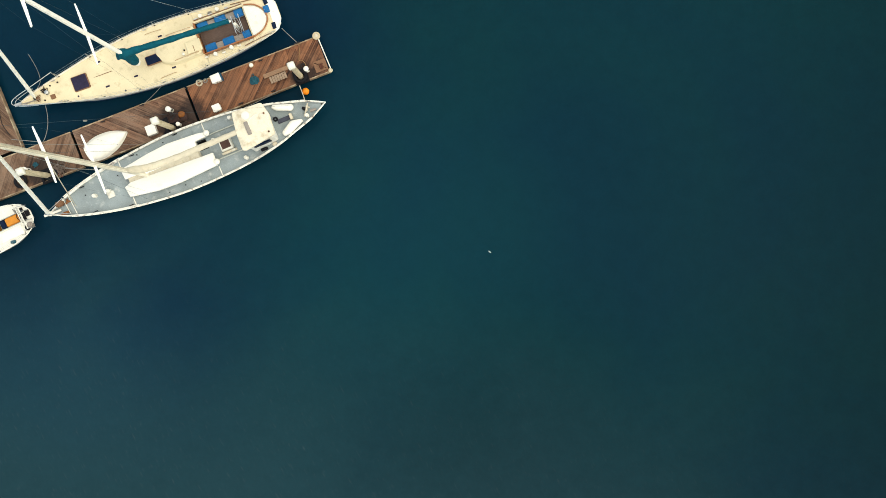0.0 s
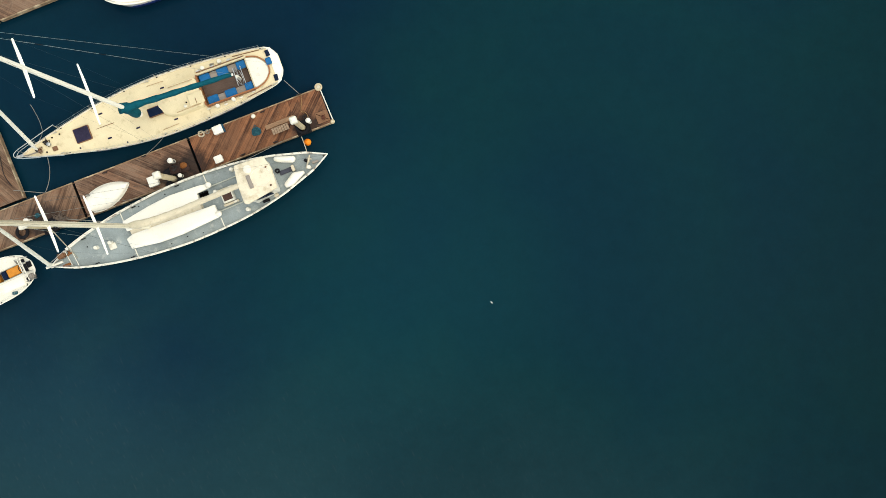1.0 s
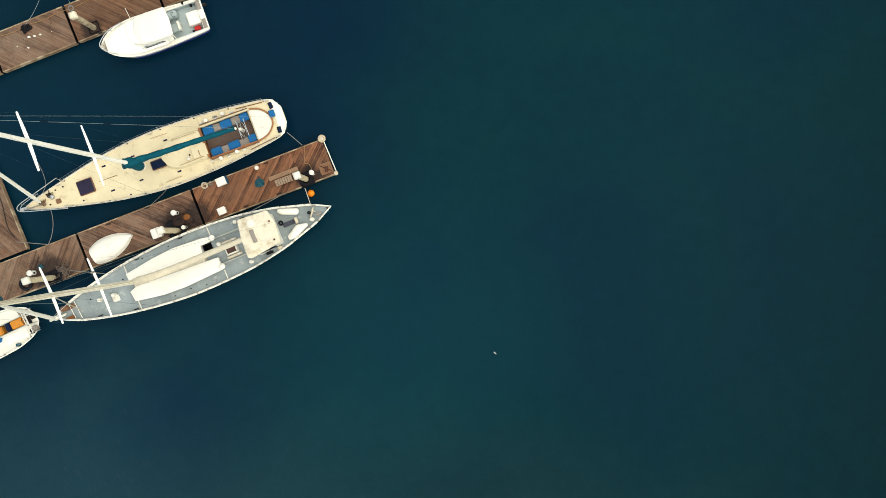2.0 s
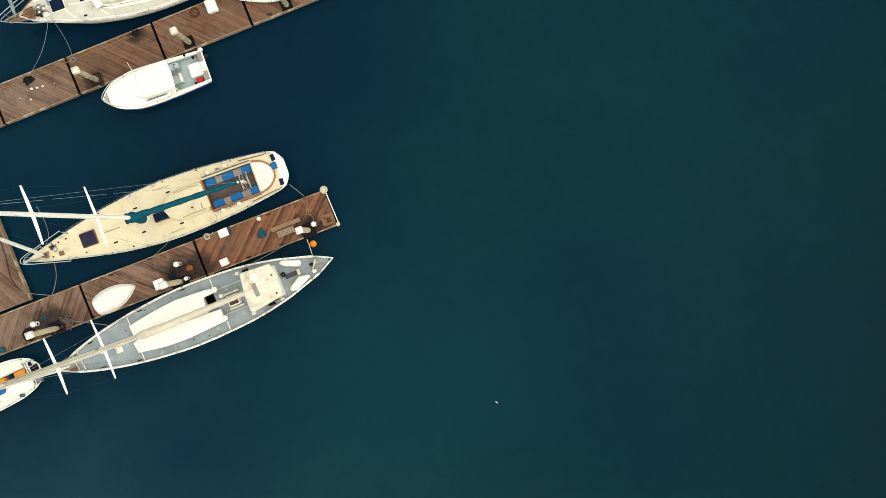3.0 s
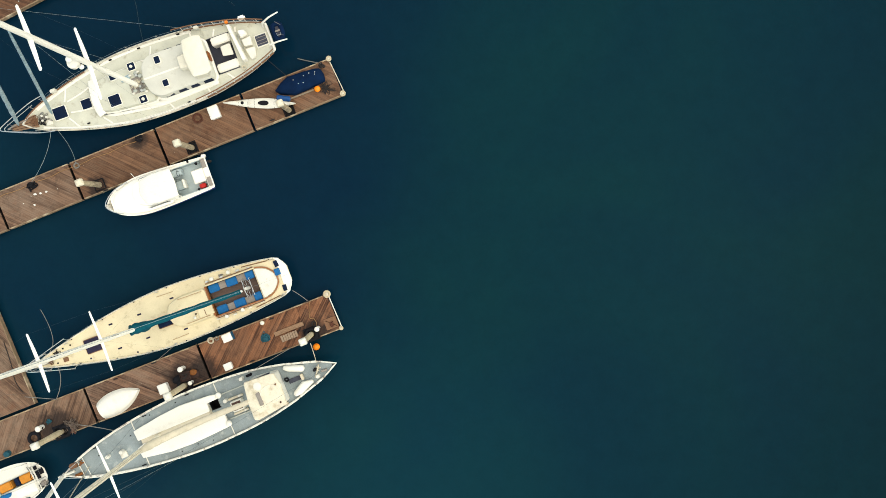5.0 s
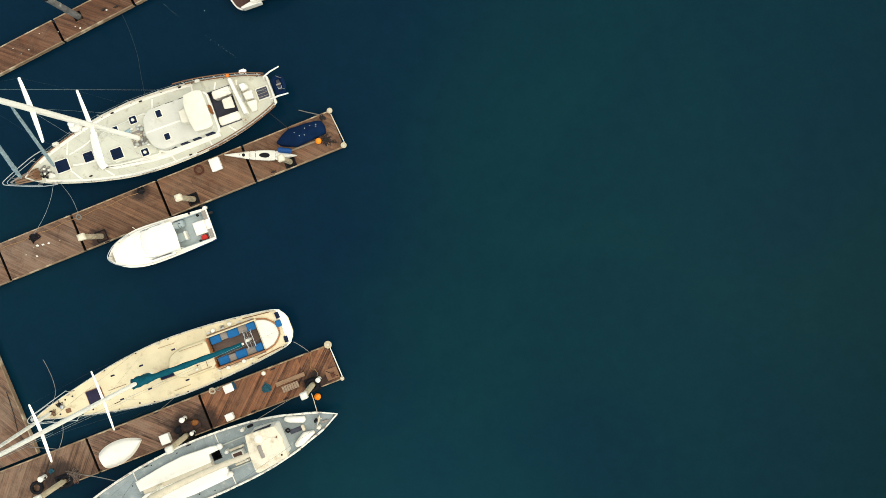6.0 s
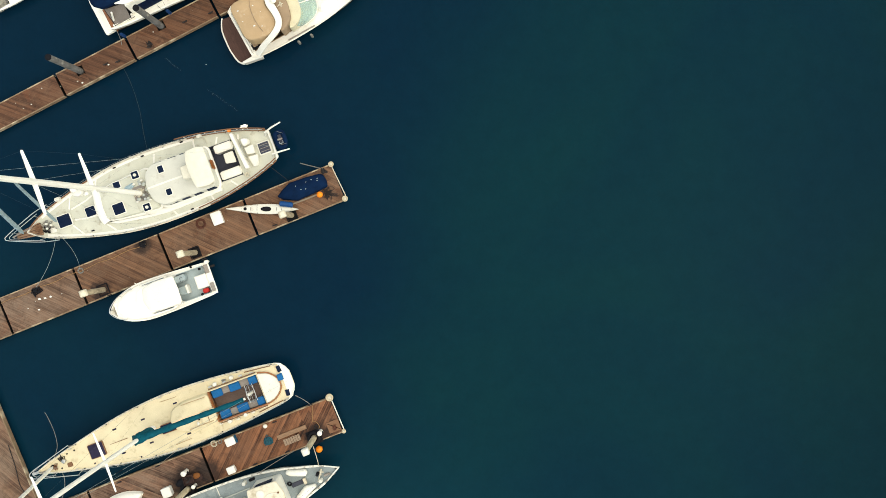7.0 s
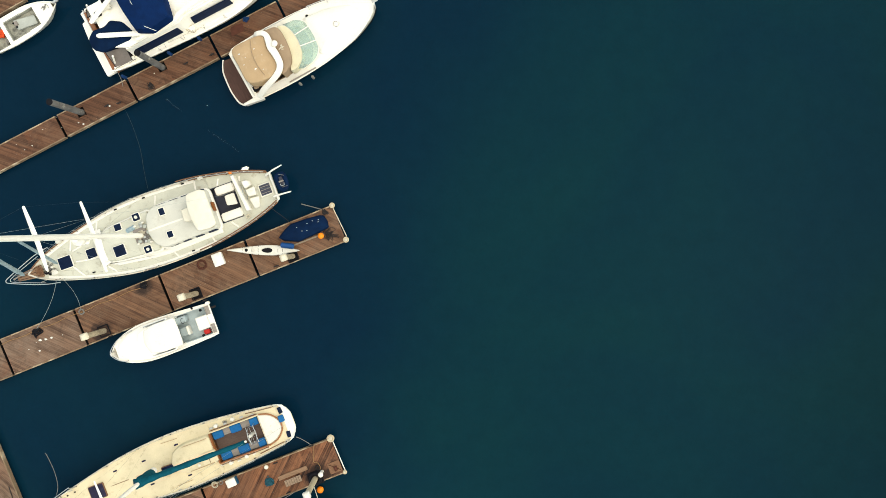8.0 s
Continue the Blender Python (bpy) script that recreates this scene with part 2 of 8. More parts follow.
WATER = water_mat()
PLANK_RED = plank_mat("red_brown_planks", (0.032, 0.013, 0.008), (0.238, 0.101, 0.049), (0.175, 0.094, 0.057), 0.5)
PLANK_BROWN = plank_mat("brown_planks", (0.035, 0.016, 0.010), (0.198, 0.102, 0.056), (0.172, 0.108, 0.070), 0.6, 0.72)
PLANK_ASH = plank_mat("ash_brown_planks", (0.040, 0.022, 0.015), (0.208, 0.123, 0.078), (0.208, 0.146, 0.104), 0.7, 0.80)
PLANK_GREY = plank_mat("grey_brown_planks", (0.036, 0.019, 0.012), (0.205, 0.118, 0.073), (0.205, 0.142, 0.098), 0.7, 1.05)
PLANK_PALE = plank_mat("grey_umber_planks", (0.034, 0.016, 0.010), (0.150, 0.069, 0.037), (0.165, 0.098, 0.062), 0.5, 0.8)
PLANK_DARK = plank_mat("dark_umber_planks", (0.032, 0.016, 0.011), (0.215, 0.118, 0.074), (0.225, 0.158, 0.112), 0.65, 1.05)
WHALER = mat("weathered_edge_timber", (0.215, 0.145, 0.088), 0.8, 0.4, 2.0, 25, 0.4, spot=(0.52, 0.43, 0.29), spot_amount=0.85, spot_scale=1.3, stretch=(1, 6, 6), spot_from=0.50)
TIMBER = mat("grey_timber", (0.22, 0.17, 0.12), 0.8, 0.3, 3, 30, 0.4, stretch=(1, 8, 8))
UNDER = mat("black_underframe", (0.012, 0.011, 0.010), 0.9, 0.3, gloss=0.07)
WHITE = mat("white_gelcoat", (0.71, 0.675, 0.585), 0.3, 0.07, 0.8, 14, 0.02, coat=0.2, spot=(0.50, 0.45, 0.36), spot_amount=0.4, spot_scale=1.4)
OFFWHITE = mat("chalky_white_paint", (0.64, 0.61, 0.52), 0.5, 0.12, 1.2, 22, 0.05, spot=(0.33, 0.27, 0.19), spot_amount=0.6, spot_scale=2.0)
CREAM = mat("cream_deck_paint", (0.61, 0.52, 0.335), 0.6, 0.13, 0.9, 40, 0.12, spot=(0.30, 0.23, 0.13), spot_amount=0.6, spot_scale=1.8)
NONSKID = mat("pale_nonskid_deck", (0.50, 0.49, 0.395), 0.7, 0.16, 1.1, 60, 0.2, spot=(0.24, 0.19, 0.12), spot_amount=0.75, spot_scale=1.7)
ROOF = mat("stained_cream_roof", (0.63, 0.565, 0.43), 0.6, 0.17, 1.5, 30, 0.08, spot=(0.32, 0.25, 0.15), spot_amount=0.65, spot_scale=1.7, spot_from=0.50)
PALEDECK = mat("pale_grey_nonskid", (0.53, 0.515, 0.44), 0.65, 0.10, 1.1, 50, 0.15, spot=(0.30, 0.26, 0.19), spot_amount=0.5, spot_scale=1.6)
CANVAS = mat("cream_canvas", (0.64, 0.60, 0.485), 0.85, 0.12, 2.0, 50, 0.3)
GREYDECK = mat("blue_grey_deck_paint", (0.205, 0.240, 0.240), 0.55, 0.30, 0.9, 35, 0.12, spot=(0.42, 0.435, 0.40), spot_amount=0.8, spot_scale=1.9)
BEIGE = mat("beige_canvas", (0.50, 0.445, 0.335), 0.85, 0.16, 2.5, 50, 0.3, spot=(0.26, 0.19, 0.11), spot_amount=0.5)
TEAL = mat("teal_canvas", (0.001, 0.062, 0.086), 0.85, 0.3, 3.5, 40, 0.35, gloss=0.07)
BLUE = mat("bright_blue_cushion", (0.003, 0.10, 0.26), 0.8, 0.2, 4, 60, 0.25)
NAVY = mat("navy_canvas", (0.0010, 0.0105, 0.036), 0.8, 0.35, 2.2, 50, 0.3, gloss=0.07)
TAN = mat("tan_canvas", (0.40, 0.275, 0.155), 0.85, 0.12, 1.6, 50, 0.25, spot=(0.55, 0.45, 0.32), spot_amount=0.4, spot_scale=3.0)
NAVYBLUE = mat("blue_canvas", (0.0004, 0.0125, 0.056), 0.75, 0.3, 2.0, 50, 0.25, gloss=0.07)
CLOUDED = mat("clouded_vinyl", (0.56, 0.50, 0.335), 0.5, 0.12, 2.0, 30, 0.05)
SMOKED = mat("smoked_grey_pane", (0.135, 0.108, 0.088), 0.35, 0.25, 2, 20, 0)
TAUPE = mat("brown_grey_canvas", (0.27, 0.19, 0.12), 0.8, 0.15, 1.8, 40, 0.25)
LIGHTBLUE = mat("pale_blue_sailcloth", (0.29, 0.38, 0.40), 0.8, 0.45, 4, 30, 0.3)
SAIL = mat("furled_white_sailcloth", (0.86, 0.82, 0.71), 0.8, 0.12, 4, 40, 0.25)
SPAR = mat("white_painted_spar", (0.86, 0.82, 0.715), 0.4, 0.07, 1.0, 15, 0.03)
TANSPAR = mat("yellowed_spar_paint", (0.75, 0.685, 0.54), 0.5, 0.12, 1.2, 20, 0.05, spot=(0.42, 0.32, 0.2), spot_amount=0.5, spot_scale=3.0)
PALEBOARD = mat("pale_brown_slats", (0.25, 0.175, 0.118), 0.8, 0.35, 3, 30, 0.4, stretch=(1, 8, 8))
BOARD = mat("brown_loose_timber", (0.235, 0.14, 0.082), 0.8, 0.3, 3, 30, 0.4, stretch=(1, 8, 8))
TEAK = mat("weathered_teak", (0.17, 0.085, 0.045), 0.7, 0.3, 3, 30, 0.3, stretch=(1, 9, 9))
DARKTEAK = mat("dark_brown_teak", (0.065, 0.032, 0.024), 0.7, 0.3, 2, 30, 0.3, stretch=(7, 1, 7))
VARNISH = mat("varnished_mahogany", (0.27, 0.085, 0.018), 0.4, 0.2, 3, 25, 0.05, coat=0.15, stretch=(1, 6, 6))
CABLE = mat("stainless_steel", (0.42, 0.43, 0.42), 0.35, 0.08, metal=0.8, bump=0)
# shroud wire toned dark, as steel that mirrors the water
DULLWIRE = mat("dark_shroud_wire", (0.035, 0.055, 0.062), 0.6, 0.1, metal=0.0, bump=0)
WIRE = mat("galvanised_rigging_wire", (0.24, 0.285, 0.28), 0.5, 0.1, metal=0.0, bump=0)
ROPE = mat("grey_rope", (0.18, 0.17, 0.15), 0.9, 0.25, 6, 60, 0.4)
FOAM = mat("thin_water_foam", (0.11, 0.145, 0.15), 0.8, 0.2)
NETBROWN = mat("brown_grey_net", (0.13, 0.098, 0.078), 0.9, 0.3, 6, 60, 0.4)
ROPE_DARK = mat("dark_rope", (0.030, 0.026, 0.025), 0.9, 0.3, 6, 60, 0.4, gloss=0.07)
ROPE_TAN = mat("tan_hose", (0.26, 0.145, 0.065), 0.8, 0.25, 4, 40, 0.2)
RUST = mat("rusty_red_hose", (0.085, 0.030, 0.018), 0.8, 0.25, 4, 40, 0.2)
HATCHGLASS = mat("smoked_acrylic", (0.003, 0.010, 0.030), 0.42, 0.3, 2, 10, 0, gloss=0.07)
BROWNGLASS = mat("smoked_brown_acrylic", (0.022, 0.019, 0.040), 0.42, 0.3, 2, 10, 0, gloss=0.07)
WINDOW = mat("dark_blue_window", (0.0008, 0.0085, 0.030), 0.45, 0.3, 2, 10, 0, gloss=0.07)
BLACK = mat("black_rubber", (0.010, 0.010, 0.012), 0.75, 0.3, 5, 40, 0.2, gloss=0.07)
COCKPIT = mat("dark_cockpit_sole", (0.044, 0.047, 0.064), 0.7, 0.25, 3, 40, 0.1)
SOLE = mat("brown_cockpit_sole", (0.085, 0.055, 0.042), 0.7, 0.3, 3, 30, 0.2, stretch=(1, 8, 8))
PALEGREY = mat("pale_grey_liner", (0.37, 0.385, 0.335), 0.5, 0.15, 2, 30, 0.05, spot=(0.5, 0.5, 0.46), spot_amount=0.5)
MISTGREY = mat("blue_grey_liner", (0.335, 0.395, 0.395), 0.5, 0.15, 2, 30, 0.05, spot=(0.5, 0.53, 0.51), spot_amount=0.5)
GRUBBY = mat("grubby_grey_liner", (0.30, 0.295, 0.24), 0.6, 0.3, 1.6, 25, 0.1, spot=(0.07, 0.07, 0.06), spot_amount=0.85, spot_scale=2.6, spot_from=0.48)
CHIPPED = mat("chipped_white_paint", (0.64, 0.62, 0.54), 0.55, 0.12, 2.0, 25, 0.1, spot=(0.13, 0.10, 0.08), spot_amount=0.9, spot_scale=3.2, spot_from=0.50)
GRIMY = mat("grimy_white_rail_paint", (0.50, 0.46, 0.37), 0.6, 0.2, 2.0, 25, 0.1, spot=(0.07, 0.045, 0.03), spot_amount=0.9, spot_scale=2.8, spot_from=0.50)
CONCRETE = mat("yellowed_pile_sleeve", (0.46, 0.38, 0.25), 0.7, 0.2, 2.5, 25, 0.2, spot=(0.20, 0.15, 0.09), spot_amount=0.6)
MOTTLED = mat("mottled_pile_sleeve", (0.37, 0.30, 0.20), 0.75, 0.25, 2.0, 25, 0.25, spot=(0.085, 0.062, 0.042), spot_amount=0.85, spot_scale=2.2, spot_from=0.47)
STEELPILE = mat("grey_pile", (0.125, 0.12, 0.112), 0.7, 0.4, 2.0, 25, 0.3, spot=(0.44, 0.41, 0.34), spot_amount=0.85, spot_scale=3.0)
ORANGE = mat("orange_buoy_plastic", (0.85, 0.22, 0.015), 0.45, 0.15, 3, 20, 0.05)
SCARLET = mat("faded_scarlet_cloth", (0.55, 0.055, 0.012), 0.8, 0.3, 6, 40, 0.3)
RED = mat("red_plastic", (0.42, 0.015, 0.012), 0.5, 0.2)
OCHRE = mat("orange_brown_cushion", (0.50, 0.19, 0.025), 0.7, 0.18, 4, 40, 0.2)
RUSTY = mat("rust_brown_bag", (0.19, 0.068, 0.018), 0.8, 0.4, 5, 40, 0.4, spot=(0.06, 0.03, 0.02), spot_amount=0.7, spot_scale=6.0)
GREYBOX = mat("grey_step_paint", (0.24, 0.21, 0.18), 0.75, 0.2, 3, 30, 0.2, stretch=(1, 5, 5))
PLASTIC = mat("white_dock_plastic", (0.70, 0.67, 0.59), 0.45, 0.06, 2, 30, 0.03, spot=(0.52, 0.47, 0.38), spot_amount=0.35)
DEEPTEAL = mat("faded_teal_plastic", (0.004, 0.062, 0.115), 0.5, 0.2, 3, 20, 0.05)
BLUEPLASTIC = mat("blue_plastic", (0.003, 0.050, 0.17), 0.45, 0.15, 3, 20, 0.05)
FENDERBLUE = mat("deep_blue_fender", (0.003, 0.032, 0.11), 0.5, 0.2, 3, 20, 0.05)
BLUEHULL = mat("blue_boot_stripe", (0.006, 0.018, 0.10), 0.3, 0.1, bump=0)
TEALNET = mat("teal_net", (0.012, 0.065, 0.085), 0.9, 0.4, 8, 40, 0.5)
UMBER = mat("dark_umber_canvas", (0.032, 0.017, 0.014), 0.85, 0.4, 5, 40, 0.4, spot=(0.075, 0.038, 0.024), spot_amount=0.6, spot_scale=5.0)
DROPPING = mat("white_lime_splash", (0.62, 0.60, 0.54), 0.9, 0.1)
GLASS = glass_mat("pale_green_windscreen", (0.50, 0.64, 0.62), 0.05, 0.75)

# ---- geometry helpers ----


def part(name, bm, material, parent=None, label="", smooth=True):
    me = bpy.data.meshes.new(name)
    bmesh.ops.recalc_face_normals(bm, faces=bm.faces)
    bm.to_mesh(me)
    bm.free()
    me.materials.append(material)
    if smooth:
        me.shade_smooth()
        me.set_sharp_from_angle(angle=radians(38))
    ob = new(name, me)
    ob.parent = parent
    return tagged(ob, label) if label else ob


def thing(name, label, category, m=None, group="", kind=""):
    ob = new(name)
    ob.empty_display_size = 0.2
    if m is not None:
        ob.matrix_world = m
    return tagged(ob, label, category, group, kind)


def lone(name, bm, material, label, category, m=None, group="", kind=""):
    ob = part(name, bm, material)
    if m is not None:
        ob.matrix_world = m
    return tagged(ob, label, category, group, kind)


def box(x0, x1, y0, y1, z0, z1, bevel=0.02, bm=None, seg=2):
    bm = bm or bmesh.new()
    b2 = bmesh.new()
    bmesh.ops.create_cube(b2, size=1)
    bmesh.ops.scale(b2, vec=(abs(x1 - x0), abs(y1 - y0), abs(z1 - z0)), verts=b2.verts)
    bmesh.ops.translate(b2, vec=((x0 + x1) / 2, (y0 + y1) / 2, (z0 + z1) / 2), verts=b2.verts)
    if bevel:
        bmesh.ops.bevel(b2, geom=b2.edges[:], offset=bevel, segments=seg, affect="EDGES", clamp_overlap=True)
    return join(bm, b2)


def join(bm, b2):
    me = bpy.data.meshes.new("tmp")
    b2.to_mesh(me)
    b2.free()
    bm.from_mesh(me)
    bpy.data.meshes.remove(me)
    return bm


def tube(pts, r, n=8, bm=None, flat=1.0):
    """A tube along pts; r a radius or one for each point; flat squeezes its height."""
    bm = bm or bmesh.new()
    pts = [Vector(p) for p in pts]
    rs = r if isinstance(r, (list, tuple)) else [r] * len(pts)
    rings, up = [], None
    for i, p in enumerate(pts):
        d = (pts[min(i + 1, len(pts) - 1)] - pts[max(i - 1, 0)]).normalized()
        if up is None:
            up = Vector((0, 0, 1)) if abs(d.z) < 0.9 else Vector((1, 0, 0))
        side = d.cross(up).normalized()
        up = side.cross(d).normalized()
        rings.append([bm.verts.new(p + (side * math.cos(a) + up * math.sin(a) * flat) * rs[i]) for a in (2 * math.pi * k / n for k in range(n))])
    for a, b in zip(rings, rings[1:]):
        for k in range(n):
            bm.faces.new((a[k], a[(k + 1) % n], b[(k + 1) % n], b[k]))
    bm.faces.new(rings[0][::-1])
    bm.faces.new(rings[-1])
    return bm


def ribbon(pts, thick=0.09, bm=None):
    """A flat band along pts (x, y, z, width), as thick as given, with softened edges."""
    bm = bm or bmesh.new()
    rings = []
    for i, p in enumerate(pts):
        a, c = pts[max(i - 1, 0)], pts[min(i + 1, len(pts) - 1)]
        d = Vector((c[0] - a[0], c[1] - a[1], 0)).normalized()
        side, o, w = Vector((-d.y, d.x, 0)), Vector(p[:3]), p[3] / 2
        prof = [(-w, 0), (-w, -thick), (w, -thick), (w, 0), (w * 0.8, thick * 0.5), (-w * 0.8, thick * 0.5)]
        rings.append([bm.verts.new(o + side * u + Vector((0, 0, h))) for u, h in prof])
    for a, c in zip(rings, rings[1:]):
        for k in range(6):
            bm.faces.new((a[k], a[(k + 1) % 6], c[(k + 1) % 6], c[k]))
    bm.faces.new(rings[0][::-1])
    bm.faces.new(rings[-1])
    return bm


def panel(corners, thick=0.03, bm=None):
    """A flat four-cornered plate of some thickness."""
    bm = bm or bmesh.new()
    v = [Vector(c) for c in corners]
    nrm = (v[1] - v[0]).cross(v[3] - v[0]).normalized() * thick
    lo, hi = [bm.verts.new(c) for c in v], [bm.verts.new(c + nrm) for c in v]
    bm.faces.new(lo[::-1])
    bm.faces.new(hi)
    for i in range(4):
        bm.faces.new((lo[i], lo[(i + 1) % 4], hi[(i + 1) % 4], hi[i]))
    return bm


def sag(p, q, drop, n=10):
    p, q = Vector(p), Vector(q)
    return [p.lerp(q, i / n) - Vector((0, 0, drop * 4 * (i / n) * (1 - i / n))) for i in range(n + 1)]


def spline(pts, n=6, closed=False):
    """Catmull-Rom through pts of any dimension."""
    P = [np.array(p, float) for p in pts]
    k = len(P)
    out = []
    for i in range(k if closed else k - 1):
        a, b, c, d = (P[(i + j) % k] if closed else P[min(max(i + j, 0), k - 1)] for j in (-1, 0, 1, 2))
        for s in range(n):
            t = s / n
            out.append(0.5 * (2 * b + (c - a) * t + (2 * a - 5 * b + 4 * c - d) * t * t + (3 * b - a - 3 * c + d) * t ** 3))
    if not closed:
        out.append(P[-1])
    return [tuple(float(v) for v in p) for p in out]


def rounded(poly, r=0.1, n=4):
    """The polygon with its corners cut round."""
    out, k = [], len(poly)
    for i in range(k):
        p, a, b = (Vector(poly[j % k]).to_2d() for j in (i, i - 1, i + 1))
        u, v = a - p, b - p
        c = min(r, u.length * 0.45, v.length * 0.45)
        p0, p1 = p + u.normalized() * c, p + v.normalized() * c
        for s in range(n + 1):
            t = s / n
            out.append(tuple((1 - t) ** 2 * p0 + 2 * t * (1 - t) * p + t * t * p1))
    return out


def rect(x0, x1, y0, y1):
    return [(x0, y0), (x1, y0), (x1, y1), (x0, y1)]


def slab(poly, layers, bm=None, crown=0.0):
    """Stacks the polygon, drawn in by each layer's inset, at each layer's height; the top may be crowned."""
    bm = bm or bmesh.new()
    P = [Vector((p[0], p[1])) for p in poly]
    area = sum(P[i - 1].x * P[i].y - P[i].x * P[i - 1].y for i in range(len(P)))
    if area < 0:
        P.reverse()
    k = len(P)
    nor = []
    for i in range(k):
        e0, e1 = (P[i] - P[i - 1]), (P[(i + 1) % k] - P[i])
        n0, n1 = Vector((-e0.y, e0.x)).normalized(), Vector((-e1.y, e1.x)).normalized()
        m = n0 + n1
        m = m.normalized() / max(0.4, math.sqrt(max(0.05, (1 + n0.dot(n1)) / 2))) if m.length > 1e-6 else n0
        nor.append(m)
    rings = []
    for inset, z in layers:
        rings.append([bm.verts.new((*(P[i] + nor[i] * inset), z)) for i in range(k)])
    for a, b in zip(rings, rings[1:]):
        for i in range(k):
            bm.faces.new((a[i], a[(i + 1) % k], b[(i + 1) % k], b[i]))
    bm.faces.new(rings[0][::-1])
    if crown:
        c = sum(P, Vector((0, 0))) / k
        mid = [bm.verts.new((*(c + (Vector(v.co[:2]) - c) * 0.55), v.co.z + crown * 0.75)) for v in rings[-1]]
        for i in range(k):
            bm.faces.new((rings[-1][i], rings[-1][(i + 1) % k], mid[(i + 1) % k], mid[i]))
        top = bm.verts.new((*c, rings[-1][0].co.z + crown))
        for i in range(k):
            bm.faces.new((mid[i], mid[(i + 1) % k], top))
    else:
        bm.faces.new(rings[-1])
    return bm


def ball(c, r, bm=None, sz=(1, 1, 1), u=14, v=9):
    b2 = bmesh.new()
    bmesh.ops.create_uvsphere(b2, u_segments=u, v_segments=v, radius=r)
    bmesh.ops.scale(b2, vec=sz, verts=b2.verts)
    bmesh.ops.translate(b2, vec=c, verts=b2.verts)
    return join(bm or bmesh.new(), b2)


def drum(c, r, h, bm=None, top=0.85, n=16):
    """An upright round body with a shoulder, from its base point."""
    x, y, z = c
    return tube([(x, y, z), (x, y, z + h * 0.75), (x, y, z + h * 0.93), (x, y, z + h)], [r, r, r * (1 + top) / 2, r * top * 0.9], n, bm)


def coil(c, r, turns, thick, seed=1, squash=1.0, bm=None, lift=0.02):
    rnd = random.Random(seed)
    pts = []
    k = 14
    for i in range(turns * k + 1):
        a = 2 * math.pi * i / k
        rr = r * (0.55 + 0.45 * i / (turns * k)) * (1 + rnd.uniform(-0.07, 0.07))
        pts.append((c[0] + rr * math.cos(a), c[1] + rr * squash * math.sin(a), c[2] + lift * (i / k % 2) + thick))
    return tube(pts, thick, 6, bm)


def tangle(c, r, n, thick, seed=1, bm=None, h=0.12):
    """A loose heap of line."""
    rnd = random.Random(seed)
    pts = [(c[0] + rnd.gauss(0, r * 0.5), c[1] + rnd.gauss(0, r * 0.5), c[2] + thick + rnd.random() * h) for _ in range(n)]
    return tube(spline(pts, 5), thick, 5, bm)


# ---- boat helpers: x from stern to bow, y to port, z up from the waterline ----


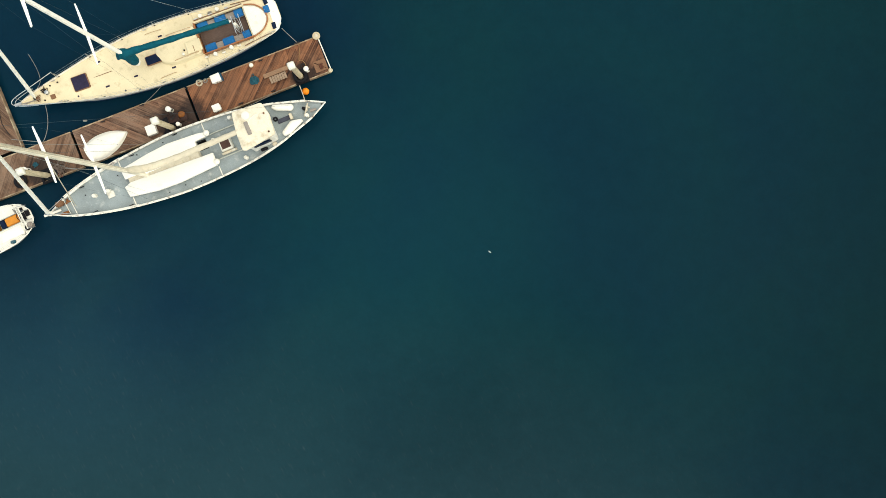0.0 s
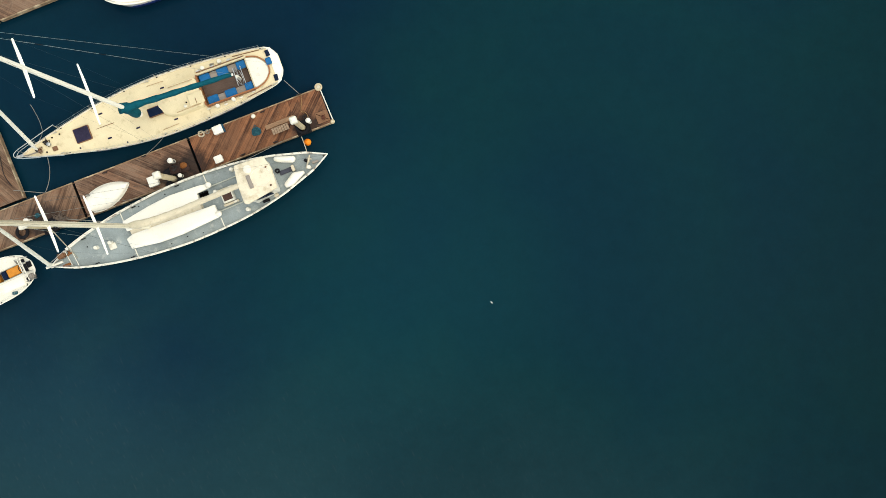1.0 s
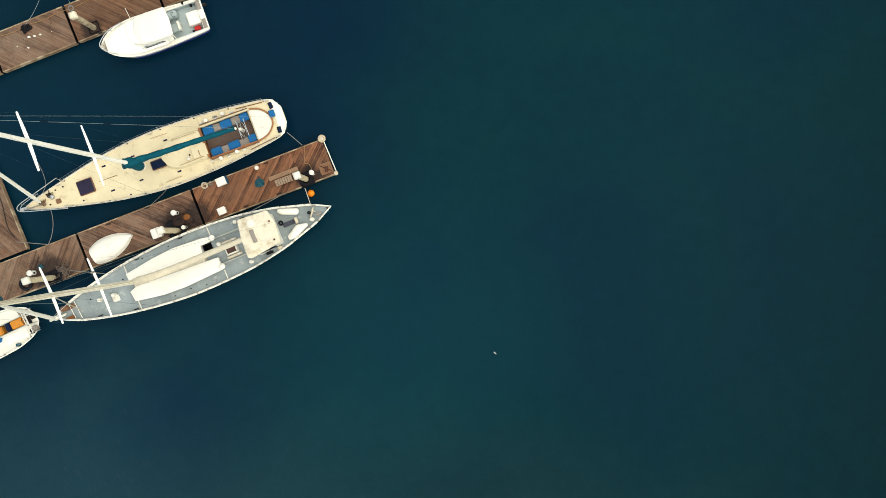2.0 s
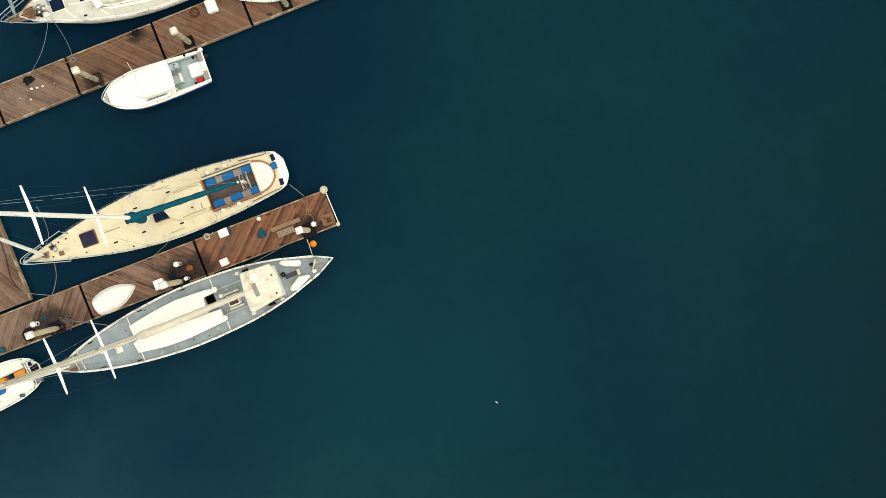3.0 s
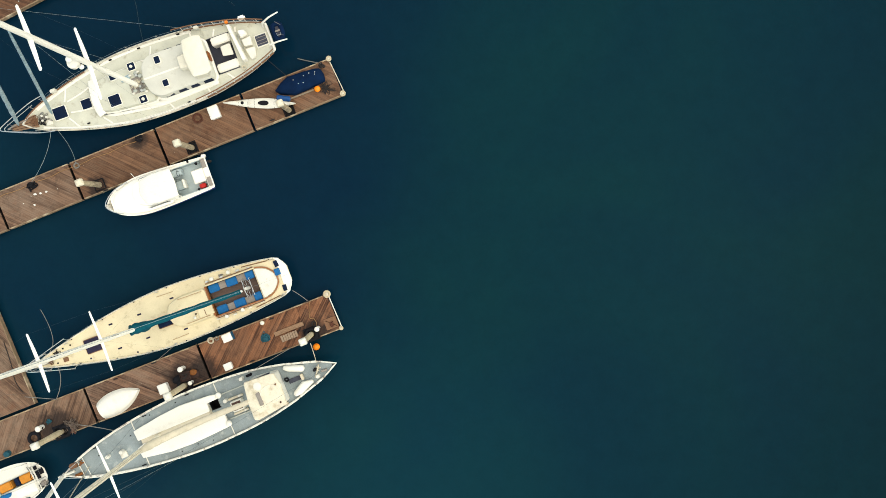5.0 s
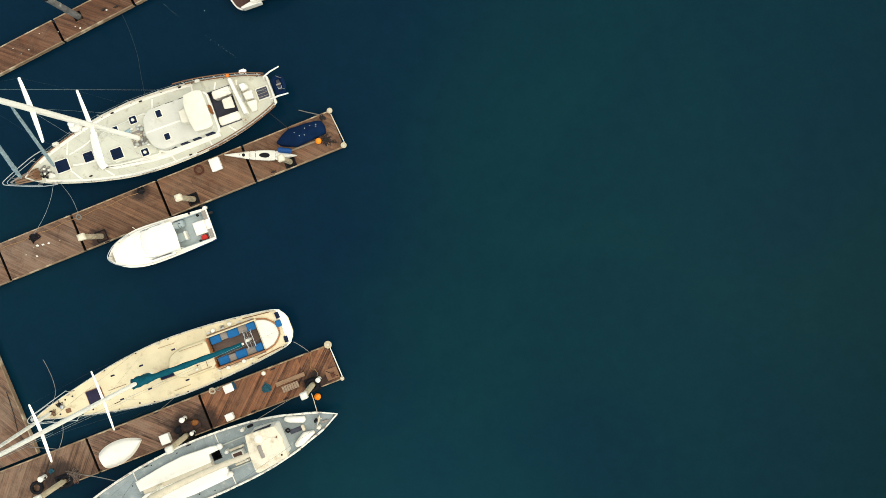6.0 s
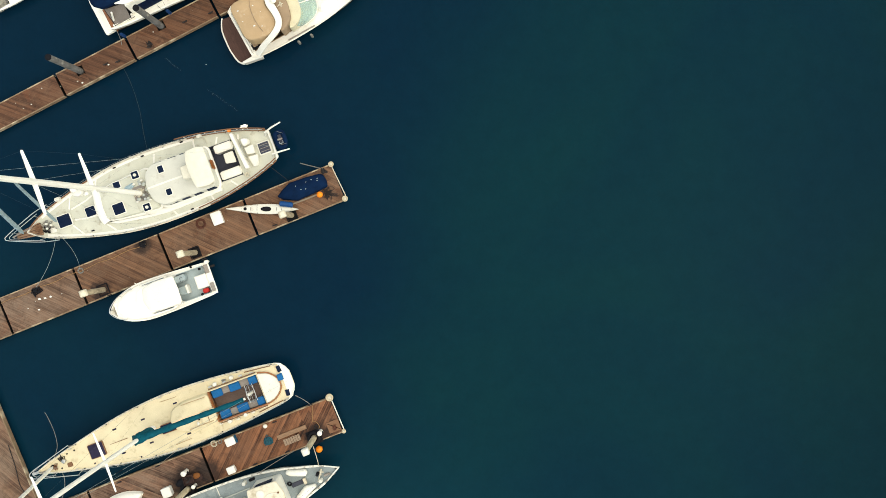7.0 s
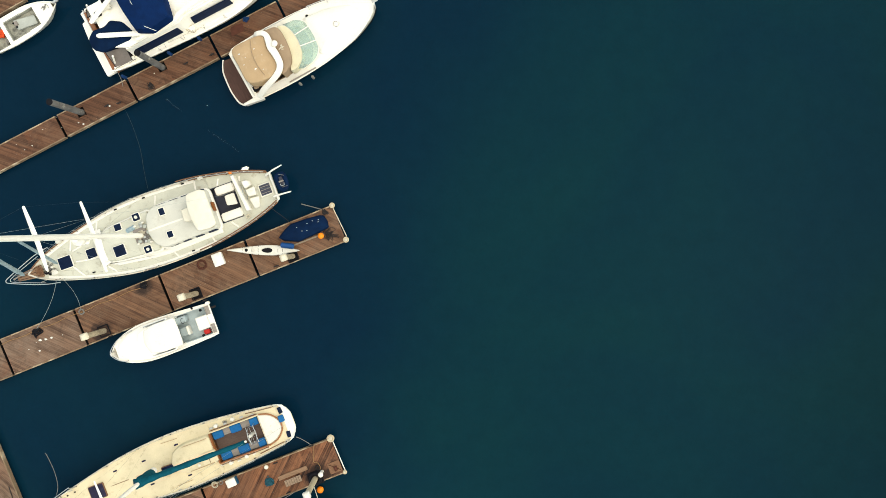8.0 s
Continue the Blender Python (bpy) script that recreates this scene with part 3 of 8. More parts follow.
class Hull:
    def __init__(self, stations, deck, rise, cy=0.0, counter=0.0, overhang=0.0):
        self.counter, self.overhang = counter, overhang
        self.s = [a for a, b in stations]
        pts = spline(stations, 8)
        self.px, self.pw = [p[0] for p in pts], [max(0.015, p[1]) for p in pts]
        self.deck, self.rise, self.cy = deck, rise, cy
        self.x0, self.x1 = stations[0][0], stations[-1][0]

    def half(self, x):
        return float(np.interp(x, self.px, self.pw))

    def z(self, x):
        t = (x - self.x0) / (self.x1 - self.x0)
        return self.deck + self.rise * max(0.0, (t - 0.3) / 0.7) ** 2 + 0.15 * self.rise * max(0.0, (0.3 - t) / 0.3) ** 2

    def rake(self, x, low):
        """How far a point moves along the hull where it lies low under the stern counter or the bow's overhang."""
        n = (self.x1 - self.x0) * 0.25
        return low * (self.counter * max(0.0, 1 - (x - self.x0) / n) - self.overhang * max(0.0, 1 - (self.x1 - x) / n))

    def xs(self, extra=(), step=0.35):
        n = int((self.x1 - self.x0) / step)
        base = [self.x0 + (self.x1 - self.x0) * i / n for i in range(n + 1)]
        return sorted(set(round(v, 3) for v in base + list(extra) + [self.px[1], self.px[2], self.px[-2], self.px[-3]]))

    def shell(self, bulwark=0.08, cap=0.07, flare=0.86):
        """The outside of the hull, over the rail and down to the deck's edge."""
        bm = bmesh.new()
        rings = []
        for x in self.xs():
            w, z = self.half(x), self.z(x)
            prof = [(w * 0.35, -0.55), (w * (flare - 0.12), -0.2), (w * flare, 0.05), (w * (flare * 0.45 + 0.55), z * 0.5), (w, z + bulwark - 0.02), (max(w - 0.015, 0.01), z + bulwark),
                    (max(w - cap, 0.008), z + bulwark), (max(w - cap - 0.01, 0.006), z - 0.01)]
            at_x = [x + self.rake(x, max(0.0, 1 - b / z)) for a, b in prof]
            ring = [bm.verts.new((u, self.cy + a, b)) for u, (a, b) in zip(at_x, prof)][::-1] + [bm.verts.new((u, self.cy - a, b)) for u, (a, b) in zip(at_x, prof)]
            rings.append(ring)
        for a, b in zip(rings, rings[1:]):
            for i in range(len(a) - 1):
                bm.faces.new((a[i], a[i + 1], b[i + 1], b[i]))
        bm.faces.new(rings[0])
        bm.faces.new(rings[-1][::-1])
        return bm

    def boot_top(self, z0=-0.3, z1=0.32, flare=0.86):
        """The painted band along the waterline, a little proud of the hull."""
        bm = bmesh.new()
        rows = []
        for x in self.xs():
            w, z = self.half(x), self.z(x)
            t = (z1 - 0.05) / max(0.1, z * 0.5 - 0.05)
            wt = w * (flare + (flare * 0.45 + 0.55 - flare) * t)
            rows.append((x, w * flare * 0.98 + 0.012, wt + 0.012))
        for side in (-1, 1):
            vs = [[bm.verts.new((x + self.rake(x, 1 - h / self.z(x)), self.cy + side * v, h)) for v, h in ((a, z0), ((a + b) / 2, 0.05), (b, z1))] for x, a, b in rows]
            for p, q in zip(vs, vs[1:]):
                for i in (0, 1):
                    bm.faces.new((p[i], p[i + 1], q[i + 1], q[i]))
        return bm

    def deck_sheet(self, wells=(), inset=0.06, thick=0.04):
        """The deck, left open over the wells (x0, x1, y0, y1)."""
        bm = bmesh.new()
        xs = [x for x in self.xs([v for w in wells for v in w[:2]]) if self.half(x) > inset + 0.01]
        for a, b in zip(xs, xs[1:]):
            hole = [w for w in wells if w[0] - 1e-4 <= a and b <= w[1] + 1e-4]
            spans = [(None, hole[0][2]), (hole[0][3], None)] if hole else [(None, None)]
            for lo, hi in spans:
                q = []
                for x in (a, b):
                    h = self.half(x) - inset
                    q.append((x, self.cy - h if lo is None else max(lo, self.cy - h), self.cy + h if hi is None else min(hi, self.cy + h), self.z(x)))
                v = [bm.verts.new(p) for p in ((q[0][0], q[0][1], q[0][3]), (q[1][0], q[1][1], q[1][3]), (q[1][0], q[1][2], q[1][3]), (q[0][0], q[0][2], q[0][3]))]
                bm.faces.new(v)
        bmesh.ops.remove_doubles(bm, verts=bm.verts, dist=1e-4)
        bmesh.ops.recalc_face_normals(bm, faces=bm.faces)
        bmesh.ops.solidify(bm, geom=bm.faces[:], thickness=thick)
        return bm

    def rail(self, a, b, side, r=0.03, lift=0.1, inset=0.035, n=6, flat=1.0, step=0.4):
        k = max(2, int((b - a) / step))
        return tube([(x, self.cy + side * (self.half(x) - inset), self.z(x) + lift) for x in (a + (b - a) * i / k for i in range(k + 1))], r, n, flat=flat)


def well(x0, x1, y0, y1, ztop, floor, t=0.04):
    """An open box let into a deck."""
    bm = box(x0 - t, x1 + t, y0 - t, y1 + t, floor - t, floor, 0)
    for q in ((x0 - t, x0, y0 - t, y1 + t), (x1, x1 + t, y0 - t, y1 + t), (x0, x1, y0 - t, y0), (x0, x1, y1, y1 + t)):
        box(*q, floor, ztop, 0, bm)
    return bm


def hatch(parent, poly, z, glass, frame_mat, h=0.06, label=""):
    f = part("hatch", slab(rounded(poly, 0.05, 2), [(-0.04, z - 0.02), (-0.04, z + h * 0.7), (-0.03, z + h), (-0.005, z + h)]), frame_mat, parent, label)
    part("hatch_pane", slab(rounded(poly, 0.05, 2), [(0, z + h - 0.02), (0.005, z + h + 0.008), (0.02, z + h + 0.012)]), glass, f)
    return f


def spreaders(parent, x, cy, z, half, w, material, sweep=0.0):
    for s in (-1, 1):
        b = tube([(x, cy, z), (x - sweep * 0.5, cy + s * half * 0.5, z + 0.03), (x - sweep, cy + s * half, z + 0.08), (x - sweep, cy + s * (half + 0.04), z + 0.085)],
                 [w, w * 0.85, w * 0.55, w * 0.2], 8, flat=0.35)
        part("spreader", b, material, parent)


def stay(parent, p, q, r=0.0025, name="rigging_wire", material=None):
    part(name, tube([p, q], r, 5), material or WIRE, parent)


def lifelines(parent, hull, a, b, side, spacing=2.0, h=0.62, inset=0.05):
    k = max(1, round((b - a) / spacing))
    xs = [a + (b - a) * i / k for i in range(k + 1)]
    tips = []
    for x in xs:
        y, z = hull.cy + side * (hull.half(x) - inset), hull.z(x)
        st = part("stanchion", tube([(x, y, z), (x, y, z + h)], 0.014, 6), CABLE, parent)
        part("stanchion_base", drum((x, y - side * 0.03, z), 0.055, 0.04, n=8), ROPE_DARK, st)
        tips.append((x, y, z + h))
    for f in (1.0, 0.55):
        part("lifeline", tube([(x, y, z - h * (1 - f)) for x, y, z in tips], 0.005, 5), WIRE, parent)


def winch(parent, c, r=0.13, h=0.25, material=None):
    part("winch", drum(c, r, h), material or OFFWHITE, parent)


def at(stern, deg):
    return pose(stern[0], stern[1], 0, 0, 0, deg)

# ---- water ----
bm = bmesh.new()
bmesh.ops.create_grid(bm, x_segments=8, y_segments=8, size=2200)
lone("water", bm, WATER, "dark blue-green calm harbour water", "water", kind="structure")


# ---- sailing yacht with the cream deck ----
def cream_yacht():
    y = thing("sailing_yacht", "sailing yacht with cream deck, teal boom cover and blue cushions", "sailing yacht", at((-10.40, 15.43), -160.72), "sailing yachts")
    H = Hull([(0.26, 0.50), (0.44, 0.93), (0.70, 1.15), (1.3, 1.33), (3.3, 1.60), (5.5, 1.80), (8.0, 1.88), (10.0, 1.76), (12.0, 1.48), (14.4, 0.95), (16.0, 0.55), (16.8, 0.30), (17.5, 0.02)], 1.12, 0.35, 0.0, 1.5, 1.6)
    cock = (2.36, 5.5, -0.98, 0.98)
    part("hull", H.shell(0.06, 0.07), WHITE, y, "white hull")
    part("boot_top", H.boot_top(), BLUEHULL, y, "dark blue waterline band")
    part("deck", H.deck_sheet([cock]), CREAM, y)
    stern_pts = [(x, s * (H.half(x) - 0.07)) for s, xs in ((1, (0.29, 0.42, 0.6, 0.85)), (-1, (0.85, 0.6, 0.42, 0.29))) for x in xs]
    part("stern_deck", slab(stern_pts, [(0, 1.13), (0, 1.185), (0.02, 1.19)]), WHITE, y, "white stern deck")
    for s in (-1, 1):
        part("toe_rail", H.rail(0.9, 17.3, s, 0.024, 0.085, 0.03), GRIMY, y)
    part("cockpit_well", well(*cock, 1.16, 0.80), SOLE, y, "brown cockpit sole and sides")
    for s in (-1, 1):
        part("bench", box(2.4, 5.46, s * 0.52, s * 0.96, 0.80, 1.04, 0.02), GREYBOX, y)
        part("coaming", box(2.2, 5.55, s * 0.99, s * 1.07, 1.12, 1.36, 0.02), VARNISH if s > 0 else CREAM, y)
    part("bulkhead", box(5.5, 5.58, -1.0, 1.0, 0.7, 1.42, 0.02), VARNISH, y, "varnished mahogany bulkhead")
    for x, s, l in ((5.1, -1, 0.70), (3.92, -1, 0.74), (2.7, -1, 0.56), (5.05, 1, 0.70), (3.87, 1, 0.74), (2.66, 1, 0.50)):
        part("cushion", box(x - l / 2, x + l / 2, s * 0.46, s * 0.97, 1.045, 1.15, 0.04), BLUE, y, "bright blue seat cushion")
    # coachroof and its fittings
    roof = [(5.56, -0.95), (7.4, -0.98), (8.15, -0.72), (8.45, -0.1), (8.45, 0.1), (8.15, 0.72), (7.4, 0.98), (5.56, 0.95)]
    part("coachroof", slab(rounded(roof, 0.3, 5), [(-0.04, 1.12), (0.02, 1.30), (0.06, 1.40), (0.14, 1.44)], crown=0.03), CREAM, y)
    part("companionway_hatch", slab(rounded(rect(5.5, 6.45, 0.02, 0.75), 0.05), [(0, 1.40), (0, 1.52), (0.03, 1.55)]), CREAM, y, "white sliding hatch")
    for s in (-1, 1):
        part("handrail", tube([(5.8, s * 0.8, 1.45), (5.9, s * 0.8, 1.52), (7.3, s * 0.82, 1.52), (7.4, s * 0.82, 1.45)], 0.022, 6), TAN, y)
        part("handrail", tube([(7.6, s * 1.42, 1.15), (7.7, s * 1.42, 1.21), (8.6, s * 1.45, 1.21), (8.7, s * 1.45, 1.15)], 0.018, 6), TAN, y)
        part("sheet_track", tube([(1.3, s * 1.17, 1.18), (3.0, s * 1.36, 1.17)], 0.03, 6, flat=0.5), TEAK, y)
    hatch(y, rect(12.99, 13.94, -0.44, 0.43), 1.26, BROWNGLASS, TEAK, 0.09, "foredeck hatch with wooden frame and smoked pane")
    hatch(y, rect(8.22, 9.12, -0.02, 0.50), 1.32, HATCHGLASS, TEAK, 0.08)
    for x, v in ((12.0, -0.84), (10.1, -0.80), (7.83, -1.05), (11.98, 0.78), (10.1, 0.78), (7.68, 1.08), (11.03, 1.4), (13.9, 0.75)):
        hw = 0.13 if abs(v) < 1.3 and x < 13 else 0.05
        part("deck_prism", slab(rounded(rect(x - hw, x + hw, v - 0.05, v + 0.05), 0.02, 2), [(0, H.z(x) - 0.01), (0, H.z(x) + 0.015), (0.01, H.z(x) + 0.02)]), BROWNGLASS, y)
    part("deck_seam", box(11.4, 12.97, -0.045, -0.015, H.z(12) - 0.01, H.z(12) + 0.02, 0.004), TEAK, y)
    # the rounded after deck with its varnished coaming
    dpoly = [(2.3, -0.98)] + spline([(2.25, -0.98), (1.65, -0.78), (1.22, -0.35), (1.12, 0.02), (1.22, 0.40), (1.65, 0.80), (2.25, 0.98)], 4) + [(2.3, 0.98)]
    part("after_deck", slab(dpoly, [(0, 1.1), (0, 1.22), (0.03, 1.25)], crown=0.03), OFFWHITE, y, "rounded white after deck")
    part("coaming", tube([(p[0] - 0.06, p[1] * 1.06, 1.26) for p in dpoly], 0.042, 6), VARNISH, y, "curved varnished coaming")
    for s in (-1, 1):
        q = [(0.72, s * 0.62), (0.98, s * 0.60), (1.0, s * 1.0), (0.76, s * 1.02)]
        part("locker_lid", slab(rounded(q, 0.03, 2), [(0, 1.15), (0, 1.21), (0.02, 1.22)]), HATCHGLASS, y)
    part("stern_bag", slab(rounded(rect(0.78, 1.12, -0.5, -0.08), 0.06), [(0, 1.17), (0, 1.32), (0.05, 1.36)]), BLUE, y, "small blue bag")
    # steering
    part("pedestal", drum((3.08, 0.02, 0.80), 0.11, 0.85), OFFWHITE, y)
    wheel = part("steering_wheel", tube([(3.0 + 0.1 * math.sin(a), 0.02 + 0.55 * math.cos(a), 1.42 + 0.55 * math.sin(a)) for a in (2 * math.pi * i / 24 for i in range(25))], 0.022, 6), CABLE, y)
    for i in range(3):
        a = math.pi * i / 3
        part("spoke", tube([(3.0, 0.02 - 0.54 * math.cos(a), 1.42 - 0.54 * math.sin(a)), (3.0, 0.02 + 0.54 * math.cos(a), 1.42 + 0.54 * math.sin(a))], 0.014, 6), CABLE, wheel)
    for x0 in (2.72, 3.2):
        part("guard_rail", tube([(x0, -0.6, 0.98), (x0, -0.55, 1.5), (x0, 0.55, 1.5), (x0, 0.6, 0.98)], 0.022, 6), CABLE, y)
    for c in ((4.99, -1.3, 1.13), (3.86, -1.34, 1.13), (3.83, 1.19, 1.13), (4.91, 1.23, 1.13)):
        winch(y, c)
    for x, v in ((5.35, -1.25), (4.4, -1.22), (3.3, -1.25), (5.5, 1.2), (4.4, 1.3), (3.35, 1.22), (2.6, -1.15), (2.5, 1.15)):
        part("sheet_lead", box(x - 0.13, x + 0.13, v - 0.05, v + 0.05, 1.14, 1.24, 0.03), CABLE if v < 0 else OFFWHITE, y)
    part("sheet_tail", tangle((4.4, -1.3, 1.16), 0.16, 20, 0.014, 41, h=0.04), ROPE, y)
    part("sheet_tail", tangle((4.35, 1.12, 1.16), 0.16, 20, 0.014, 42, h=0.04), BEIGE, y)
    for s in (-1, 1):
        part("coaming_cap", tube([(2.3, s * 1.12, 1.30), (5.45, s * 1.14, 1.36)], 0.03, 6), TEAK, y)
    part("roof_rail", tube([(6.0, 0.35, 1.56), (6.0, 0.72, 1.56)], 0.02, 6), TEAK, y)
    part("roof_vent", drum((6.75, 0.62, 1.44), 0.09, 0.12), OFFWHITE, y)
    part("roof_vent", drum((6.62, 0.42, 1.44), 0.05, 0.1), BLACK, y)
    # spars and rigging
    mast = part("mast", tube([(9.72, 0.0, 1.1), (9.72, 0.0, 12), (9.68, 0.0, 21.2)], [0.13, 0.12, 0.08], 14), SPAR, y, "tall white mast")
    spreaders(mast, 9.75, 0, 7.65, 1.70, 0.085, SPAR)
    spreaders(mast, 9.75, 0, 13.8, 1.40, 0.095, SPAR)
    boom = part("boom", tube([(9.5, 0.0, 3.05), (3.1, 0.08, 2.45)], 0.075, 10), SPAR, y)
    cover = spline([(9.95, -0.02, 3.5), (9.6, 0.02, 3.3), (8.8, 0.02, 3.22), (7.5, 0.04, 3.05), (6.0, 0.05, 2.88), (4.6, 0.07, 2.72), (3.2, 0.08, 2.58)], 4)
    rad = [0.225 + 0.018 * math.sin(i * 1.9) + 0.10 * max(0, 1 - i / 9) - 0.09 * i / len(cover) for i in range(len(cover))]
    part("sail_cover", tube(cover, rad, 12, flat=1.25), TEAL, boom, "teal canvas sail cover")
    part("mast_collar", tube([(9.72, 0.02, 1.55), (9.70, 0.04, 1.75), (9.66, 0.03, 2.2), (9.66, 0.0, 2.7), (9.68, -0.02, 3.2), (9.71, 0.0, 3.5), (9.72, 0.0, 3.62)], [0.20, 0.31, 0.34, 0.30, 0.35, 0.29, 0.17], 14), TEAL, boom, "teal canvas collar laced round the mast")
    part("mast_plate", drum((9.72, 0.0, 1.16), 0.22, 0.10), OFFWHITE, y)
    jib = [(16.36, -0.01, 1.55)] + [(16.36 + (9.75 - 16.36) * f, 0, 1.55 + 19.2 * f) for f in (0.03, 0.1, 0.4, 0.8, 1.0)]
    part("furled_jib", tube(jib, [0.05, 0.10, 0.115, 0.10, 0.07, 0.03], 10), SAIL, y, "furled white headsail")
    part("furling_drum", drum((16.40, -0.01, 1.36), 0.12, 0.17), BLACK, y)
    top = (9.68, 0, 21.0)
    for s in (-1, 1):
        ch = (9.75, s * 1.74, 1.2)
        stay(y, ch, (9.75, s * 1.70, 7.72), 0.0022, "shroud", DULLWIRE)
        stay(y, (9.75, s * 1.70, 7.72), (9.75, s * 1.40, 13.88), 0.0022, "shroud", DULLWIRE)
        stay(y, (9.75, s * 1.40, 13.88), top, 0.0022, "shroud", DULLWIRE)
        stay(y, (10.1, s * 1.72, 1.2), (9.6, s * 0.1, 15.5), 0.004, "shroud", DULLWIRE)
        stay(y, (9.35, s * 1.74, 1.2), (9.72, 0, 7.6), 0.0022, "shroud", DULLWIRE)
        lifelines(y, H, 1.2, 14.6, s, 2.2)
    stay(y, (0.45, 0.08, 1.2), top, 0.0045, "backstay")
    foot, head = Vector((3.13, 0.09, 2.5)), Vector((9.62, -0.03, 20.2))
    lift = part("topping_lift", tube([foot, head], 0.0065, 6), WIRE, y, "boom topping lift with two insulators")
    for f in (0.552, 0.742):
        m = foot.lerp(head, f)
        d = (head - foot).normalized() * 0.22
        part("insulator", tube([m - d, m - d * 0.7, m + d * 0.7, m + d], [0.01, 0.018, 0.018, 0.01], 8), BLACK, lift)
    pul = [(14.7, 1.0, 1.95), (16.3, 0.55, 2.0), (17.35, 0.25, 2.03), (17.62, 0.0, 2.04), (17.35, -0.25, 2.03), (16.3, -0.55, 2.0), (14.7, -1.0, 1.95)]
    part("pulpit", tube(spline(pul, 4), 0.026, 7), CABLE, y)
    part("pulpit", tube(spline([(p[0] - 0.05, p[1], p[2] - 0.3) for p in pul[1:-1]], 4), 0.02, 7), CABLE, y)
    for x, v in ((16.3, 0.5), (16.3, -0.5), (17.3, 0.2), (17.3, -0.2), (14.7, 0.88), (14.7, -0.88)):
        part("pulpit_leg", tube([(x, v * 0.9, 1.35), (x, v * 1.08, 2.0)], 0.018, 6), CABLE, y)
    part("bow_roller", box(17.3, 17.75, -0.09, 0.09, 1.42, 1.54, 0.02), CABLE, y)
    part("windlass", drum((15.6, -0.1, 1.36), 0.13, 0.2), CABLE, y)
    part("anchor_chain", tangle((15.75, -0.28, 1.36), 0.24, 30, 0.016, 4), ROPE_DARK, y)
    part("anchor_chain", tangle((16.2, 0.05, 1.40), 0.20, 30, 0.016, 5), TEAK, y)
    part("anchor", tube([(16.1, 0.12, 1.48), (17.0, 0.1, 1.5), (17.3, 0.06, 1.5)], [0.025, 0.04, 0.05], 7), GREYBOX, y)
    part("deck_locker", slab(rounded(rect(15.2, 15.5, 0.12, 0.4), 0.05), [(0, 1.3), (0, 1.42), (0.02, 1.44)]), TEAK, y)
    for x, v in ((14.8, -0.5), (15.3, -0.45), (15.9, 0.3)):
        part("deck_fitting", drum((x, v, H.z(x)), 0.05, 0.06, n=8), BLACK, y)
    for x, s in ((15.0, 1), (15.0, -1), (1.05, 1), (1.05, -1), (8.6, 1), (8.6, -1)):
        v = s * (H.half(x) - 0.14)
        part("cleat", tube([(x - 0.12, v, H.z(x) + 0.07), (x, v, H.z(x) + 0.05), (x + 0.12, v, H.z(x) + 0.07)], 0.022, 6), CABLE, y)
    return y


